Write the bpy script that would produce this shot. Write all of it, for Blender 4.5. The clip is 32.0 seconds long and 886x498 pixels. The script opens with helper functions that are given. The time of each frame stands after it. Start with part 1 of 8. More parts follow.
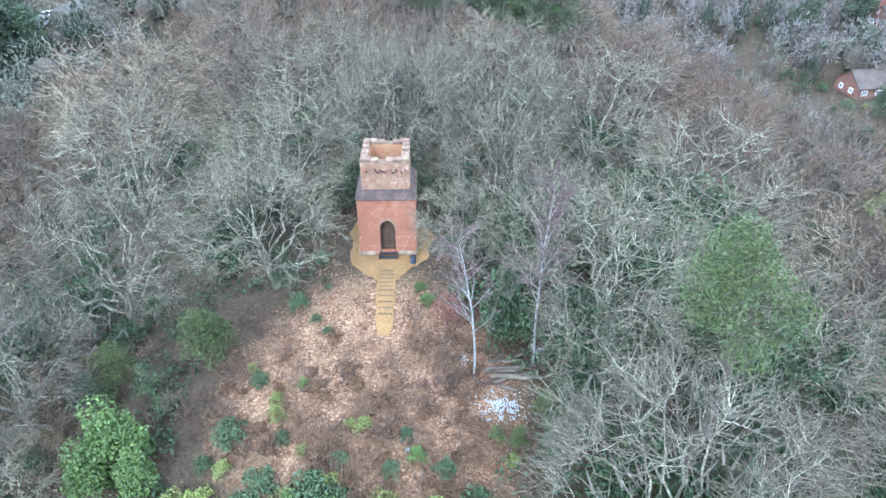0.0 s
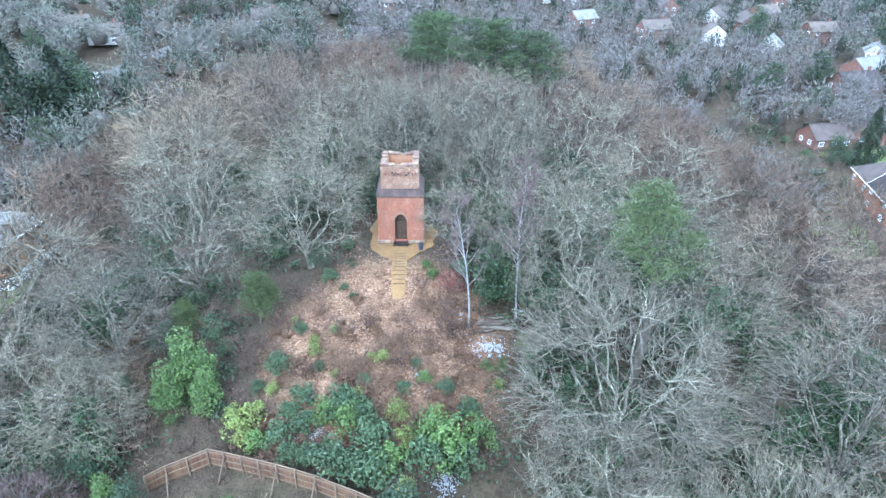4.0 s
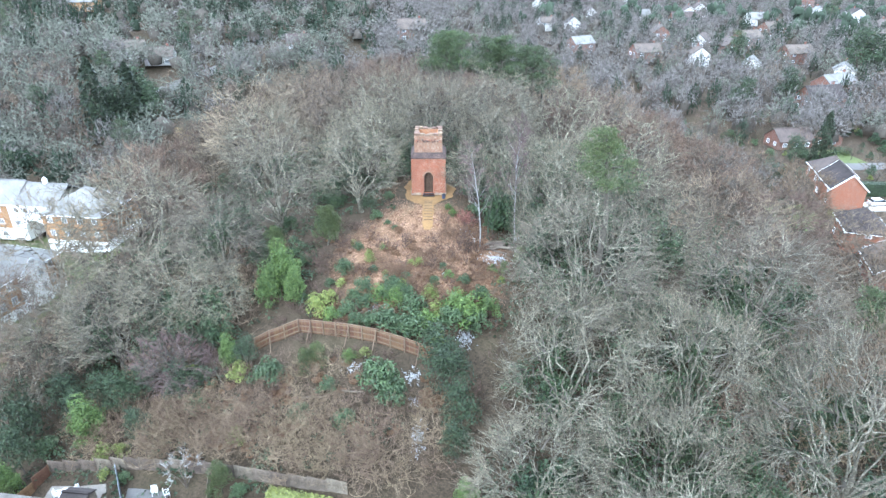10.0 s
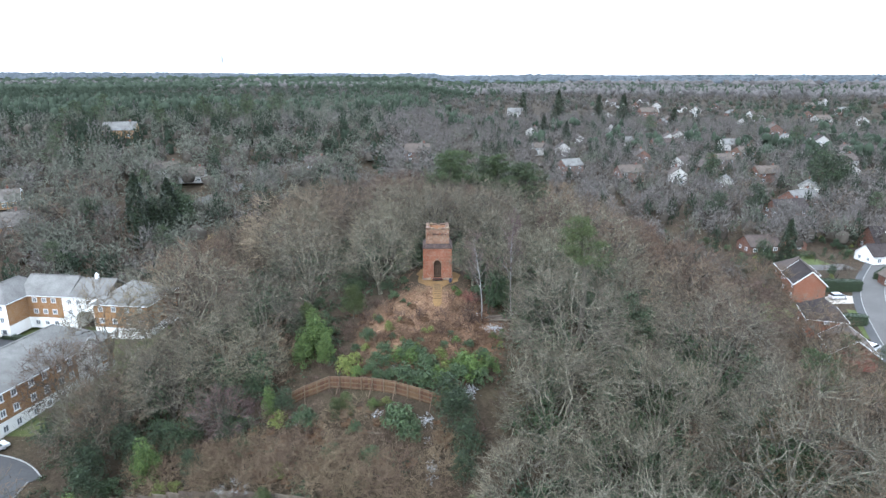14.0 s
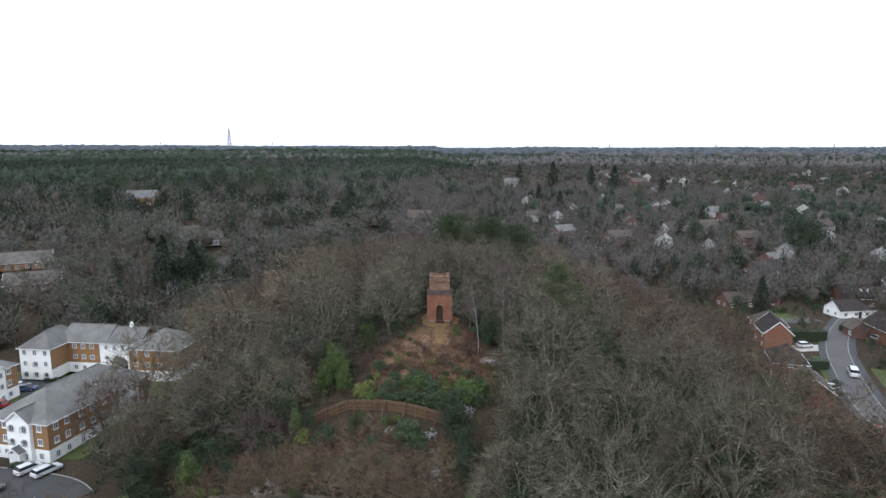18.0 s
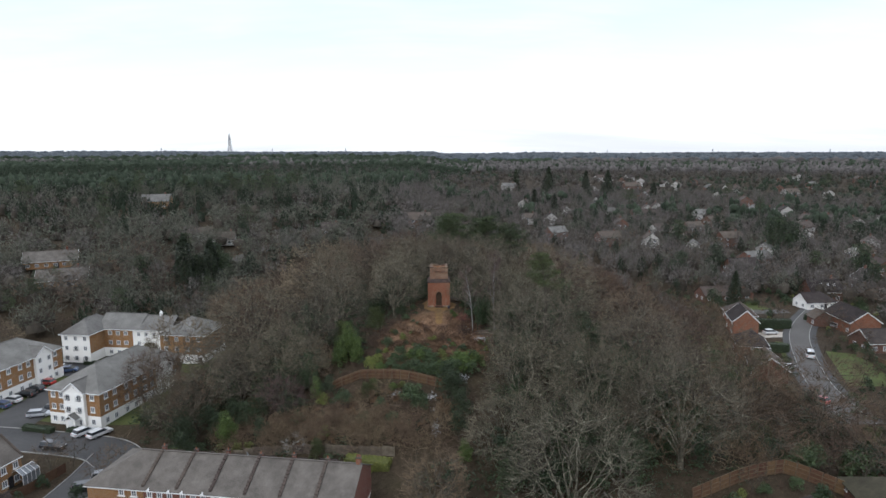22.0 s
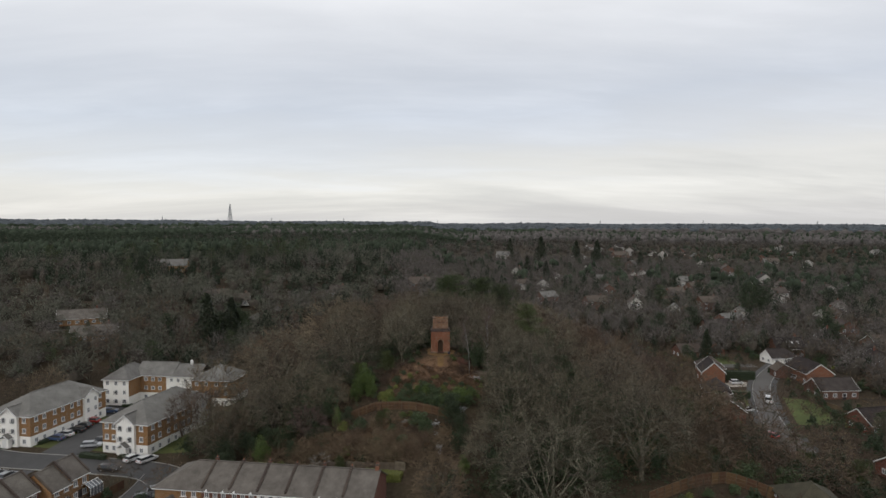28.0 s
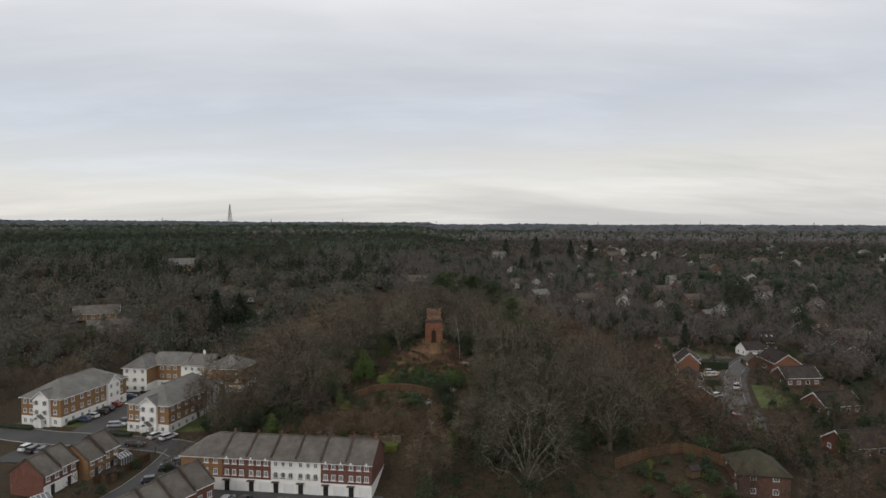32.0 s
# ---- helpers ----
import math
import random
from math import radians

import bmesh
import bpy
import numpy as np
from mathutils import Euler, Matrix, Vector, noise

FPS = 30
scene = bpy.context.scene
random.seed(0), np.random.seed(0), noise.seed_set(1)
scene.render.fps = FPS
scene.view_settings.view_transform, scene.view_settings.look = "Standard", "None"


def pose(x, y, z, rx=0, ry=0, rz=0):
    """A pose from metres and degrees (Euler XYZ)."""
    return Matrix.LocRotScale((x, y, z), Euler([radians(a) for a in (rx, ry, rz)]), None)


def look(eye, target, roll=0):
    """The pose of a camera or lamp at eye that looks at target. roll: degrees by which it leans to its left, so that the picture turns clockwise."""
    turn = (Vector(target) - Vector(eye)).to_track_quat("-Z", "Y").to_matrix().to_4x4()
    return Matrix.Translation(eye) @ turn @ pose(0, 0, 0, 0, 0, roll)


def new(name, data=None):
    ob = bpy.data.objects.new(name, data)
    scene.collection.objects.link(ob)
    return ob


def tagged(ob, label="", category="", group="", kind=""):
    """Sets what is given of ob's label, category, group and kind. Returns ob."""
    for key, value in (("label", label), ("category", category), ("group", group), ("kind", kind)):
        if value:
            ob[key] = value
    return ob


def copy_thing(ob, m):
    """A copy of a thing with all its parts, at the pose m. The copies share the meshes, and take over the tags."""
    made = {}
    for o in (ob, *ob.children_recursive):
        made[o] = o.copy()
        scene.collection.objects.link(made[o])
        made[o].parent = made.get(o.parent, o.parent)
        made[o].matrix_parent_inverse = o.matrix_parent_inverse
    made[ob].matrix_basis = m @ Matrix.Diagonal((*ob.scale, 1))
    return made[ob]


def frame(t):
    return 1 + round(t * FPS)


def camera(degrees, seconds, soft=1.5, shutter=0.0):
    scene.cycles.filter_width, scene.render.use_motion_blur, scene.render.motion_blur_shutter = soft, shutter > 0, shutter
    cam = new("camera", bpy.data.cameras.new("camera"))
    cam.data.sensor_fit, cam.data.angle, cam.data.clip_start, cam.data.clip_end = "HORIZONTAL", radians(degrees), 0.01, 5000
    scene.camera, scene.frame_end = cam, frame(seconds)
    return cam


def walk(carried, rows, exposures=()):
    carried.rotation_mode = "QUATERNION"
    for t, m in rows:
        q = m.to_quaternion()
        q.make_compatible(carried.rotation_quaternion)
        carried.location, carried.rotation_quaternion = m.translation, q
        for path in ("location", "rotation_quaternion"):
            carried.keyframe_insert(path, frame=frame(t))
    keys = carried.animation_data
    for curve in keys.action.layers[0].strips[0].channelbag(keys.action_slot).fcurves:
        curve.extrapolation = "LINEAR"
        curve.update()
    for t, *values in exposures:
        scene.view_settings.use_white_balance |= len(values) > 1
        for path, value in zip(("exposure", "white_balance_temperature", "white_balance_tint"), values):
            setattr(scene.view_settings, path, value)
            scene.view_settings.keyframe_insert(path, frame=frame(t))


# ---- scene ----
cam = camera(70.8, 32.0)
PATH = [
    (0, (3.494, -43.819, 31.894), (3.539, -42.193, 30.73), 0.5),
    (0.5, (3.295, -45.658, 31.901), (3.344, -44.019, 30.755), 0.3),
    (1, (3.143, -47.552, 31.925), (3.198, -45.914, 30.78), 0.7),
    (1.5, (3.054, -49.472, 31.963), (3.112, -47.836, 30.814), 0.8),
    (2, (3.023, -51.386, 32.01), (3.082, -49.725, 30.897), 0.9),
    (2.5, (3.038, -53.287, 32.063), (3.096, -51.58, 31.022), 0.9),
    (3, (3.078, -55.231, 32.139), (3.131, -53.493, 31.152), 0.8),
    (3.5, (3.152, -57.195, 32.235), (3.199, -55.459, 31.244), 0.7),
    (5.5, (3.509, -65.522, 33.147), (3.52, -63.736, 32.248), 0.1),
    (6, (3.328, -67.656, 33.176), (3.339, -65.87, 32.276), 0.1),
    (7, (2.853, -71.765, 33.099), (2.864, -69.979, 32.199), -0.1),
    (8, (2.367, -75.715, 33.139), (2.379, -73.93, 32.237), 0.0),
    (9, (1.874, -79.624, 33.214), (1.887, -77.84, 32.311), 0.2),
    (10, (1.514, -83.702, 33.205), (1.526, -81.913, 32.31), 0.1),
    (10.5, (1.398, -85.706, 33.237), (1.41, -83.873, 32.437), 0.1),
    (11, (1.265, -87.782, 33.281), (1.276, -85.909, 32.58), 0.0),
    (11.5, (1.14, -89.883, 33.337), (1.149, -87.984, 32.713), 0.0),
    (12, (0.995, -91.994, 33.392), (1.004, -90.091, 32.777), -0.0),
    (13, (0.679, -96.206, 33.457), (0.69, -94.293, 32.874), -0.0),
    (14, (0.252, -100.348, 33.35), (0.265, -98.422, 32.814), -0.0),
    (14.5, (0.085, -102.413, 33.347), (0.1, -100.479, 32.836), -0.1),
    (16.5, (0.076, -110.573, 33.438), (0.087, -108.612, 33.047), -0.0),
    (17, (0.009, -112.722, 33.443), (0.021, -110.755, 33.079), -0.1),
    (18, (-0.24, -117.011, 33.362), (-0.225, -115.036, 33.042), -0.0),
    (19, (-0.312, -121.335, 33.303), (-0.295, -119.36, 32.993), 0.0),
    (20, (-0.193, -125.609, 33.43), (-0.175, -123.634, 33.119), -0.0),
    (21, (-0.119, -129.959, 33.507), (-0.1, -127.984, 33.193), -0.1),
    (22, (-0.295, -134.107, 33.531), (-0.277, -132.13, 33.228), -0.1),
    (22.5, (-0.438, -136.175, 33.545), (-0.421, -134.194, 33.271), -0.1),
    (23, (-0.601, -138.261, 33.541), (-0.583, -136.276, 33.299), -0.1),
    (24, (-1.008, -142.491, 33.461), (-0.99, -140.505, 33.225), -0.0),
    (24.5, (-1.179, -144.624, 33.434), (-1.16, -142.636, 33.212), 0.0),
    (25, (-1.304, -146.749, 33.403), (-1.286, -144.757, 33.227), -0.0),
    (25.5, (-1.453, -148.835, 33.368), (-1.433, -146.839, 33.238), 0.0),
    (27.5, (-1.961, -156.551, 33.111), (-1.932, -154.553, 33.018), 0.1),
    (28, (-1.965, -158.366, 33.071), (-1.933, -156.368, 32.99), 0.2),
    (29, (-1.694, -162.034, 33.006), (-1.661, -160.036, 32.927), 0.2),
    (30, (-1.249, -165.799, 32.935), (-1.215, -163.801, 32.857), 0.2),
    (32, (-0.563, -173.695, 32.899), (-0.528, -171.697, 32.821), 0.2),
]
EXPOSURES = [(0, 2.74, 4800, 4), (3, 2.76, 4650, 4), (6, 2.76, 4600, 4), (9, 2.76, 5050, 5), (11, 2.78, 5120, 6), (12, 2.36, 5350, 7), (13, 2.1, 5400, 7), (17, 0.99, 5680, 9), (19, 0.7, 5780, 10), (23, 0.42, 6100, 10), (25.5, 0.13, 6500, 10), (28, -0.1, 6600, 10), (32, -0.2, 6680, 10)]
walk(cam, [(t, look(eye, target, roll)) for t, eye, target, roll in PATH], EXPOSURES)

# ---------- world, sun ----------
def nn(nt, kind, **inputs):
    n = nt.nodes.new(kind)
    for k, v in inputs.items():
        n.inputs[k.replace("_", " ")].default_value = v
    return n


def math_node(nt, op, a, b=None, clamp=False):
    n = nt.nodes.new("ShaderNodeMath")
    n.operation, n.use_clamp = op, clamp
    for i, v in enumerate((a, b)):
        if v is None:
            continue
        if isinstance(v, (int, float)):
            n.inputs[i].default_value = v
        else:
            nt.links.new(v, n.inputs[i])
    return n.outputs[0]


def mix_node(nt, fac, a, b, mode="MIX"):
    n = nt.nodes.new("ShaderNodeMix")
    n.data_type, n.blend_type = "RGBA", mode
    for i, v in ((0, fac), (6, a), (7, b)):
        if isinstance(v, (int, float)):
            n.inputs[i].default_value = v
        elif isinstance(v, tuple):
            n.inputs[i].default_value = (*v, 1)
        else:
            nt.links.new(v, n.inputs[i])
    return n.outputs[2]


def ramp_node(nt, fac, stops):
    n = nt.nodes.new("ShaderNodeValToRGB")
    while len(n.color_ramp.elements) < len(stops):
        n.color_ramp.elements.new(0.5)
    for e, (p, c) in zip(n.color_ramp.elements, stops):
        e.position = p
        e.color = (*c, 1) if isinstance(c, tuple) else (c, c, c, 1)
    nt.links.new(fac, n.inputs[0])
    return n.outputs[0]


SUN_ELEVATION, SUN_AZIMUTH = 32.0, 150.0
world = bpy.data.worlds.new("overcast_sky")
scene.world = world
world.use_nodes = True
wt = world.node_tree
wt.nodes.clear()
sky = wt.nodes.new("ShaderNodeTexSky")
sky.sky_type, sky.sun_disc = "NISHITA", False
sky.sun_elevation, sky.sun_rotation = radians(SUN_ELEVATION), radians(SUN_AZIMUTH)
tc = wt.nodes.new("ShaderNodeTexCoord")
sep = wt.nodes.new("ShaderNodeSeparateXYZ")
wt.links.new(tc.outputs["Generated"], sep.inputs[0])
den = math_node(wt, "ADD", math_node(wt, "MAXIMUM", sep.outputs[2], 0.0), 0.16)
cx = math_node(wt, "DIVIDE", sep.outputs[0], den)
cy = math_node(wt, "DIVIDE", sep.outputs[1], den)
comb = wt.nodes.new("ShaderNodeCombineXYZ")
wt.links.new(math_node(wt, "MULTIPLY", cx, 0.5), comb.inputs[0])
wt.links.new(math_node(wt, "MULTIPLY", cy, 1.25), comb.inputs[1])
comb.inputs[2].default_value = 4.2
cloud_a = nn(wt, "ShaderNodeTexNoise", Scale=0.85, Detail=7.0, Roughness=0.55, Distortion=0.35)
cloud_b = nn(wt, "ShaderNodeTexNoise", Scale=3.4, Detail=6.0, Roughness=0.6, Distortion=0.2)
wt.links.new(comb.outputs[0], cloud_a.inputs[0])
wt.links.new(comb.outputs[0], cloud_b.inputs[0])
cloud = math_node(wt, "ADD", math_node(wt, "MULTIPLY", cloud_a.outputs[0], 0.78), math_node(wt, "MULTIPLY", cloud_b.outputs[0], 0.22))
tilt = math_node(wt, "SUBTRACT", sep.outputs[2], math_node(wt, "MULTIPLY", sep.outputs[0], 0.05))
warped = math_node(wt, "ADD", tilt, math_node(wt, "MULTIPLY", math_node(wt, "SUBTRACT", cloud_a.outputs[0], 0.5), 0.16))
cover = ramp_node(wt, math_node(wt, "MULTIPLY", warped, 2.0, True), [(0.0, (0.60, 0.60, 0.615)), (0.07, (0.68, 0.677, 0.672)), (0.13, (0.735, 0.728, 0.715)), (0.22, (0.65, 0.668, 0.705)), (0.36, (0.56, 0.595, 0.66)), (0.5, (0.66, 0.68, 0.72)), (0.68, (0.80, 0.81, 0.83)), (1.0, (0.74, 0.76, 0.79))])
streak = ramp_node(wt, cloud, [(0.36, 0.93), (0.5, 1.0), (0.64, 1.13)])
cover = mix_node(wt, 1.0, cover, streak, "MULTIPLY")
ground_side = math_node(wt, "LESS_THAN", sep.outputs[2], -0.02)
cover = mix_node(wt, ground_side, cover, (0.06, 0.06, 0.055))
sky_dim = mix_node(wt, 1.0, sky.outputs[0], (0.1, 0.1, 0.1), "MULTIPLY")
cover = mix_node(wt, 0.12, cover, sky_dim)
# an overcast sky is brighter overhead than near the horizon
bg = nn(wt, "ShaderNodeBackground")
wt.links.new(math_node(wt, "ADD", math_node(wt, "MULTIPLY", math_node(wt, "MAXIMUM", sep.outputs[2], 0.0), 0.24), 1.2), bg.inputs[1])
wt.links.new(cover, bg.inputs[0])
wo = wt.nodes.new("ShaderNodeOutputWorld")
wt.links.new(bg.outputs[0], wo.inputs[0])

sun_data = bpy.data.lights.new("sun", "SUN")
sun_data.energy, sun_data.angle, sun_data.color = 0.72, radians(22), (1.0, 0.95, 0.88)
sun = new("sun", sun_data)
sun.matrix_basis = look((0, 0, 60), (0.35 * 60, 0.55 * 60, 60 - 0.5 * 60))


# ---------- materials ----------
def surface(name, dark, light, scale=1.0, rough=0.9, bump=0.3, fine=8.0, mid=None, vary=0.12, coords="Object", metal=0.0, spec=0.3):
    """Two scales of variation between two colours, a bump, and a tint for each object."""
    m = bpy.data.materials.new(name)
    m.use_nodes = True
    nt = m.node_tree
    p = nt.nodes["Principled BSDF"]
    p.inputs["Roughness"].default_value = rough
    p.inputs["Metallic"].default_value = metal
    p.inputs["Specular IOR Level"].default_value = spec
    if coords == "World":
        vec = nt.nodes.new("ShaderNodeNewGeometry").outputs["Position"]
    else:
        vec = nt.nodes.new("ShaderNodeTexCoord").outputs[coords]
    a = nn(nt, "ShaderNodeTexNoise", Scale=scale, Detail=4.0, Roughness=0.6)
    b = nn(nt, "ShaderNodeTexNoise", Scale=scale * fine, Detail=5.0, Roughness=0.65)
    nt.links.new(vec, a.inputs[0])
    nt.links.new(vec, b.inputs[0])
    both = math_node(nt, "ADD", math_node(nt, "MULTIPLY", a.outputs[0], 0.5), math_node(nt, "MULTIPLY", b.outputs[0], 0.5))
    stops = [(0.34, dark), (0.66, light)] if mid is None else [(0.36, dark), (0.5, mid), (0.64, light)]
    col = ramp_node(nt, both, stops)
    info = nt.nodes.new("ShaderNodeObjectInfo")
    hsv = nn(nt, "ShaderNodeHueSaturation")
    nt.links.new(math_node(nt, "ADD", math_node(nt, "MULTIPLY", info.outputs["Random"], 2 * vary), 1 - vary), hsv.inputs["Value"])
    nt.links.new(math_node(nt, "ADD", math_node(nt, "MULTIPLY", info.outputs["Random"], 0.03 * min(1, vary * 6)), 0.5 - 0.015 * min(1, vary * 6)), hsv.inputs["Hue"])
    nt.links.new(col, hsv.inputs["Color"])
    nt.links.new(hsv.outputs[0], p.inputs["Base Color"])
    if bump:
        bm_ = nn(nt, "ShaderNodeBump", Strength=bump, Distance=0.05)
        nt.links.new(b.outputs[0], bm_.inputs["Height"])
        nt.links.new(bm_.outputs[0], p.inputs["Normal"])
    m["col"] = 1
    return m


def leafy(name, dark, light, rough=0.55, vary=0.2, gloss=0.35):
    """Foliage: each leaf or clump has a tone of its own."""
    m = bpy.data.materials.new(name)
    m.use_nodes = True
    nt = m.node_tree
    p = nt.nodes["Principled BSDF"]
    p.inputs["Roughness"].default_value = rough
    p.inputs["Specular IOR Level"].default_value = gloss
    geo = nt.nodes.new("ShaderNodeNewGeometry")
    big = nn(nt, "ShaderNodeTexNoise", Scale=0.9, Detail=2.0)
    nt.links.new(geo.outputs["Position"], big.inputs[0])
    f = math_node(nt, "ADD", math_node(nt, "MULTIPLY", geo.outputs["Random Per Island"], 0.6), math_node(nt, "MULTIPLY", big.outputs[0], 0.5))
    col = ramp_node(nt, f, [(0.15, dark), (0.85, light)])
    info = nt.nodes.new("ShaderNodeObjectInfo")
    hsv = nn(nt, "ShaderNodeHueSaturation")
    nt.links.new(math_node(nt, "ADD", math_node(nt, "MULTIPLY", info.outputs["Random"], 2 * vary), 1 - vary), hsv.inputs["Value"])
    nt.links.new(col, hsv.inputs["Color"])
    nt.links.new(hsv.outputs[0], p.inputs["Base Color"])
    return m


def brickwork(name, c1, c2, mortar, scale=1.0, dirt=(0.12, 0.08, 0.06), dirt_amount=0.35, brick_w=0.225, row=0.075):
    """Brick courses at real size, with stains at a larger scale."""
    m = bpy.data.materials.new(name)
    m.use_nodes = True
    nt = m.node_tree
    p = nt.nodes["Principled BSDF"]
    p.inputs["Roughness"].default_value = 0.92
    p.inputs["Specular IOR Level"].default_value = 0.2
    tcn = nt.nodes.new("ShaderNodeTexCoord")
    s = nt.nodes.new("ShaderNodeSeparateXYZ")
    nt.links.new(tcn.outputs["Object"], s.inputs[0])
    g = nt.nodes.new("ShaderNodeNewGeometry")
    gn = nt.nodes.new("ShaderNodeSeparateXYZ")
    nt.links.new(tcn.outputs["Normal"], gn.inputs[0])
    side = math_node(nt, "GREATER_THAN", math_node(nt, "ABSOLUTE", gn.outputs[0]), 0.7)
    u = math_node(nt, "ADD", math_node(nt, "MULTIPLY", s.outputs[1], side), math_node(nt, "MULTIPLY", s.outputs[0], math_node(nt, "SUBTRACT", 1.0, side)))
    c = nt.nodes.new("ShaderNodeCombineXYZ")
    nt.links.new(u, c.inputs[0])
    nt.links.new(s.outputs[2], c.inputs[1])
    br = nn(nt, "ShaderNodeTexBrick", Color1=(*c1, 1), Color2=(*c2, 1), Mortar=(*mortar, 1), Scale=1.0)
    br.inputs["Mortar Size"].default_value = 0.008
    br.inputs["Brick Width"].default_value = brick_w
    br.inputs["Row Height"].default_value = row
    nt.links.new(c.outputs[0], br.inputs[0])
    st = nn(nt, "ShaderNodeTexNoise", Scale=0.9 * scale, Detail=6.0, Roughness=0.7)
    st2 = nn(nt, "ShaderNodeTexNoise", Scale=5.0 * scale, Detail=4.0, Roughness=0.7)
    nt.links.new(tcn.outputs["Object"], st.inputs[0])
    nt.links.new(tcn.outputs["Object"], st2.inputs[0])
    sm = math_node(nt, "ADD", math_node(nt, "MULTIPLY", st.outputs[0], 0.6), math_node(nt, "MULTIPLY", st2.outputs[0], 0.4))
    mask = ramp_node(nt, sm, [(0.48, 0.0), (0.66, 1.0)])
    mask_l = ramp_node(nt, sm, [(0.34, 1.0), (0.46, 0.0)])
    col = mix_node(nt, math_node(nt, "MULTIPLY", mask, dirt_amount), br.outputs[0], dirt)
    col = mix_node(nt, math_node(nt, "MULTIPLY", mask_l, dirt_amount * 0.8), col, (0.52, 0.42, 0.33))
    nt.links.new(col, p.inputs["Base Color"])
    bp = nn(nt, "ShaderNodeBump", Strength=0.5, Distance=0.02)
    nt.links.new(math_node(nt, "SUBTRACT", st2.outputs[0], br.outputs["Fac"]), bp.inputs["Height"])
    nt.links.new(bp.outputs[0], p.inputs["Normal"])
    return m


M = {}

M["oak_bark"] = surface("oak_bark", (0.038, 0.034, 0.023), (0.265, 0.243, 0.178), 0.9, mid=(0.094, 0.085, 0.060), bump=0.5)
M["oak_twig"] = surface("oak_twig", (0.036, 0.030, 0.019), (0.190, 0.159, 0.109), 0.35, mid=(0.084, 0.070, 0.046), bump=0, vary=0.26)
M["ash_twig"] = surface("ash_twig", (0.037, 0.031, 0.021), (0.185, 0.156, 0.110), 0.35, mid=(0.085, 0.071, 0.049), bump=0, vary=0.26)
M["brown_twig"] = surface("brown_twig", (0.040, 0.027, 0.018), (0.170, 0.118, 0.080), 0.35, mid=(0.088, 0.060, 0.041), bump=0, vary=0.28)
M["grey_bark"] = surface("grey_bark", (0.038, 0.032, 0.024), (0.108, 0.093, 0.071), 0.6, mid=(0.067, 0.057, 0.043), bump=0.5)
M["ash_bark"] = surface("ash_bark", (0.037, 0.033, 0.024), (0.245, 0.225, 0.168), 0.9, mid=(0.090, 0.081, 0.059), bump=0.5)
M["hill_bark"] = surface("hill_bark", (0.036, 0.028, 0.020), (0.190, 0.150, 0.108), 0.9, mid=(0.086, 0.067, 0.048), bump=0.5)
M["hill_twig"] = surface("hill_twig", (0.040, 0.030, 0.020), (0.210, 0.157, 0.106), 0.35, mid=(0.096, 0.071, 0.048), bump=0, vary=0.3)
M["tree_ivy"] = leafy("tree_ivy", (0.010, 0.020, 0.008), (0.050, 0.074, 0.030), rough=0.5)
M["birch_bark"] = surface("birch_bark", (0.075, 0.068, 0.060), (0.33, 0.318, 0.297), 1.3, mid=(0.21, 0.200, 0.186), bump=0.2)
M["birch_twig"] = surface("birch_twig", (0.052, 0.034, 0.031), (0.125, 0.085, 0.076), 0.5, bump=0)
M["laurel_leaf"] = leafy("laurel_leaf", (0.024, 0.046, 0.011), (0.105, 0.146, 0.036))
M["lime_leaf"] = leafy("lime_leaf", (0.060, 0.076, 0.015), (0.170, 0.187, 0.047))
M["dark_leaf"] = leafy("dark_leaf", (0.018, 0.032, 0.013), (0.072, 0.1, 0.042))
M["holly_leaf"] = leafy("holly_leaf", (0.014, 0.026, 0.011), (0.042, 0.066, 0.028))
M["yew_leaf"] = leafy("yew_leaf", (0.026, 0.036, 0.011), (0.076, 0.092, 0.028))
M["pine_leaf"] = leafy("pine_leaf", (0.017, 0.028, 0.012), (0.060, 0.080, 0.028))
M["pale_pine_leaf"] = leafy("pale_pine_leaf", (0.026, 0.040, 0.013), (0.088, 0.108, 0.036))
M["bramble_stem"] = surface("bramble_stem", (0.060, 0.038, 0.022), (0.240, 0.160, 0.095), 0.8, mid=(0.130, 0.083, 0.048), bump=0, vary=0.35)
M["cap_stone"] = surface("cap_stone", (0.059, 0.036, 0.023), (0.196, 0.132, 0.091), 1.6, mid=(0.119, 0.077, 0.052), vary=0.2)
M["slate_brown"] = surface("slate_brown", (0.06, 0.052, 0.045), (0.145, 0.128, 0.112), 0.5, mid=(0.1, 0.088, 0.076), fine=20, bump=0.5)
M["far_olive"] = leafy("far_olive", (0.056, 0.058, 0.045), (0.127, 0.128, 0.101), rough=0.95, gloss=0.05)
# blue-grey of the farthest woods: distance haze painted into their colour
M["far_haze"] = leafy("far_haze", (0.070, 0.080, 0.088), (0.105, 0.116, 0.125), rough=0.95, gloss=0.05)
M["cream_render"] = surface("cream_render", (0.306, 0.289, 0.264), (0.468, 0.451, 0.416), 0.4, fine=10, vary=0.25)
M["dull_brick"] = brickwork("dull_brick", (0.15, 0.068, 0.045), (0.105, 0.046, 0.032), (0.17, 0.14, 0.12), dirt_amount=0.3)
M["ivy"] = leafy("ivy", (0.009, 0.016, 0.007), (0.042, 0.06, 0.025), rough=0.6)
M["red_twig"] = surface("red_twig", (0.09, 0.035, 0.028), (0.26, 0.12, 0.09), 0.8, bump=0)
M["cypress_leaf"] = leafy("cypress_leaf", (0.008, 0.013, 0.006), (0.026, 0.036, 0.016))
M["hedge_leaf"] = leafy("hedge_leaf", (0.012, 0.020, 0.009), (0.038, 0.054, 0.024))
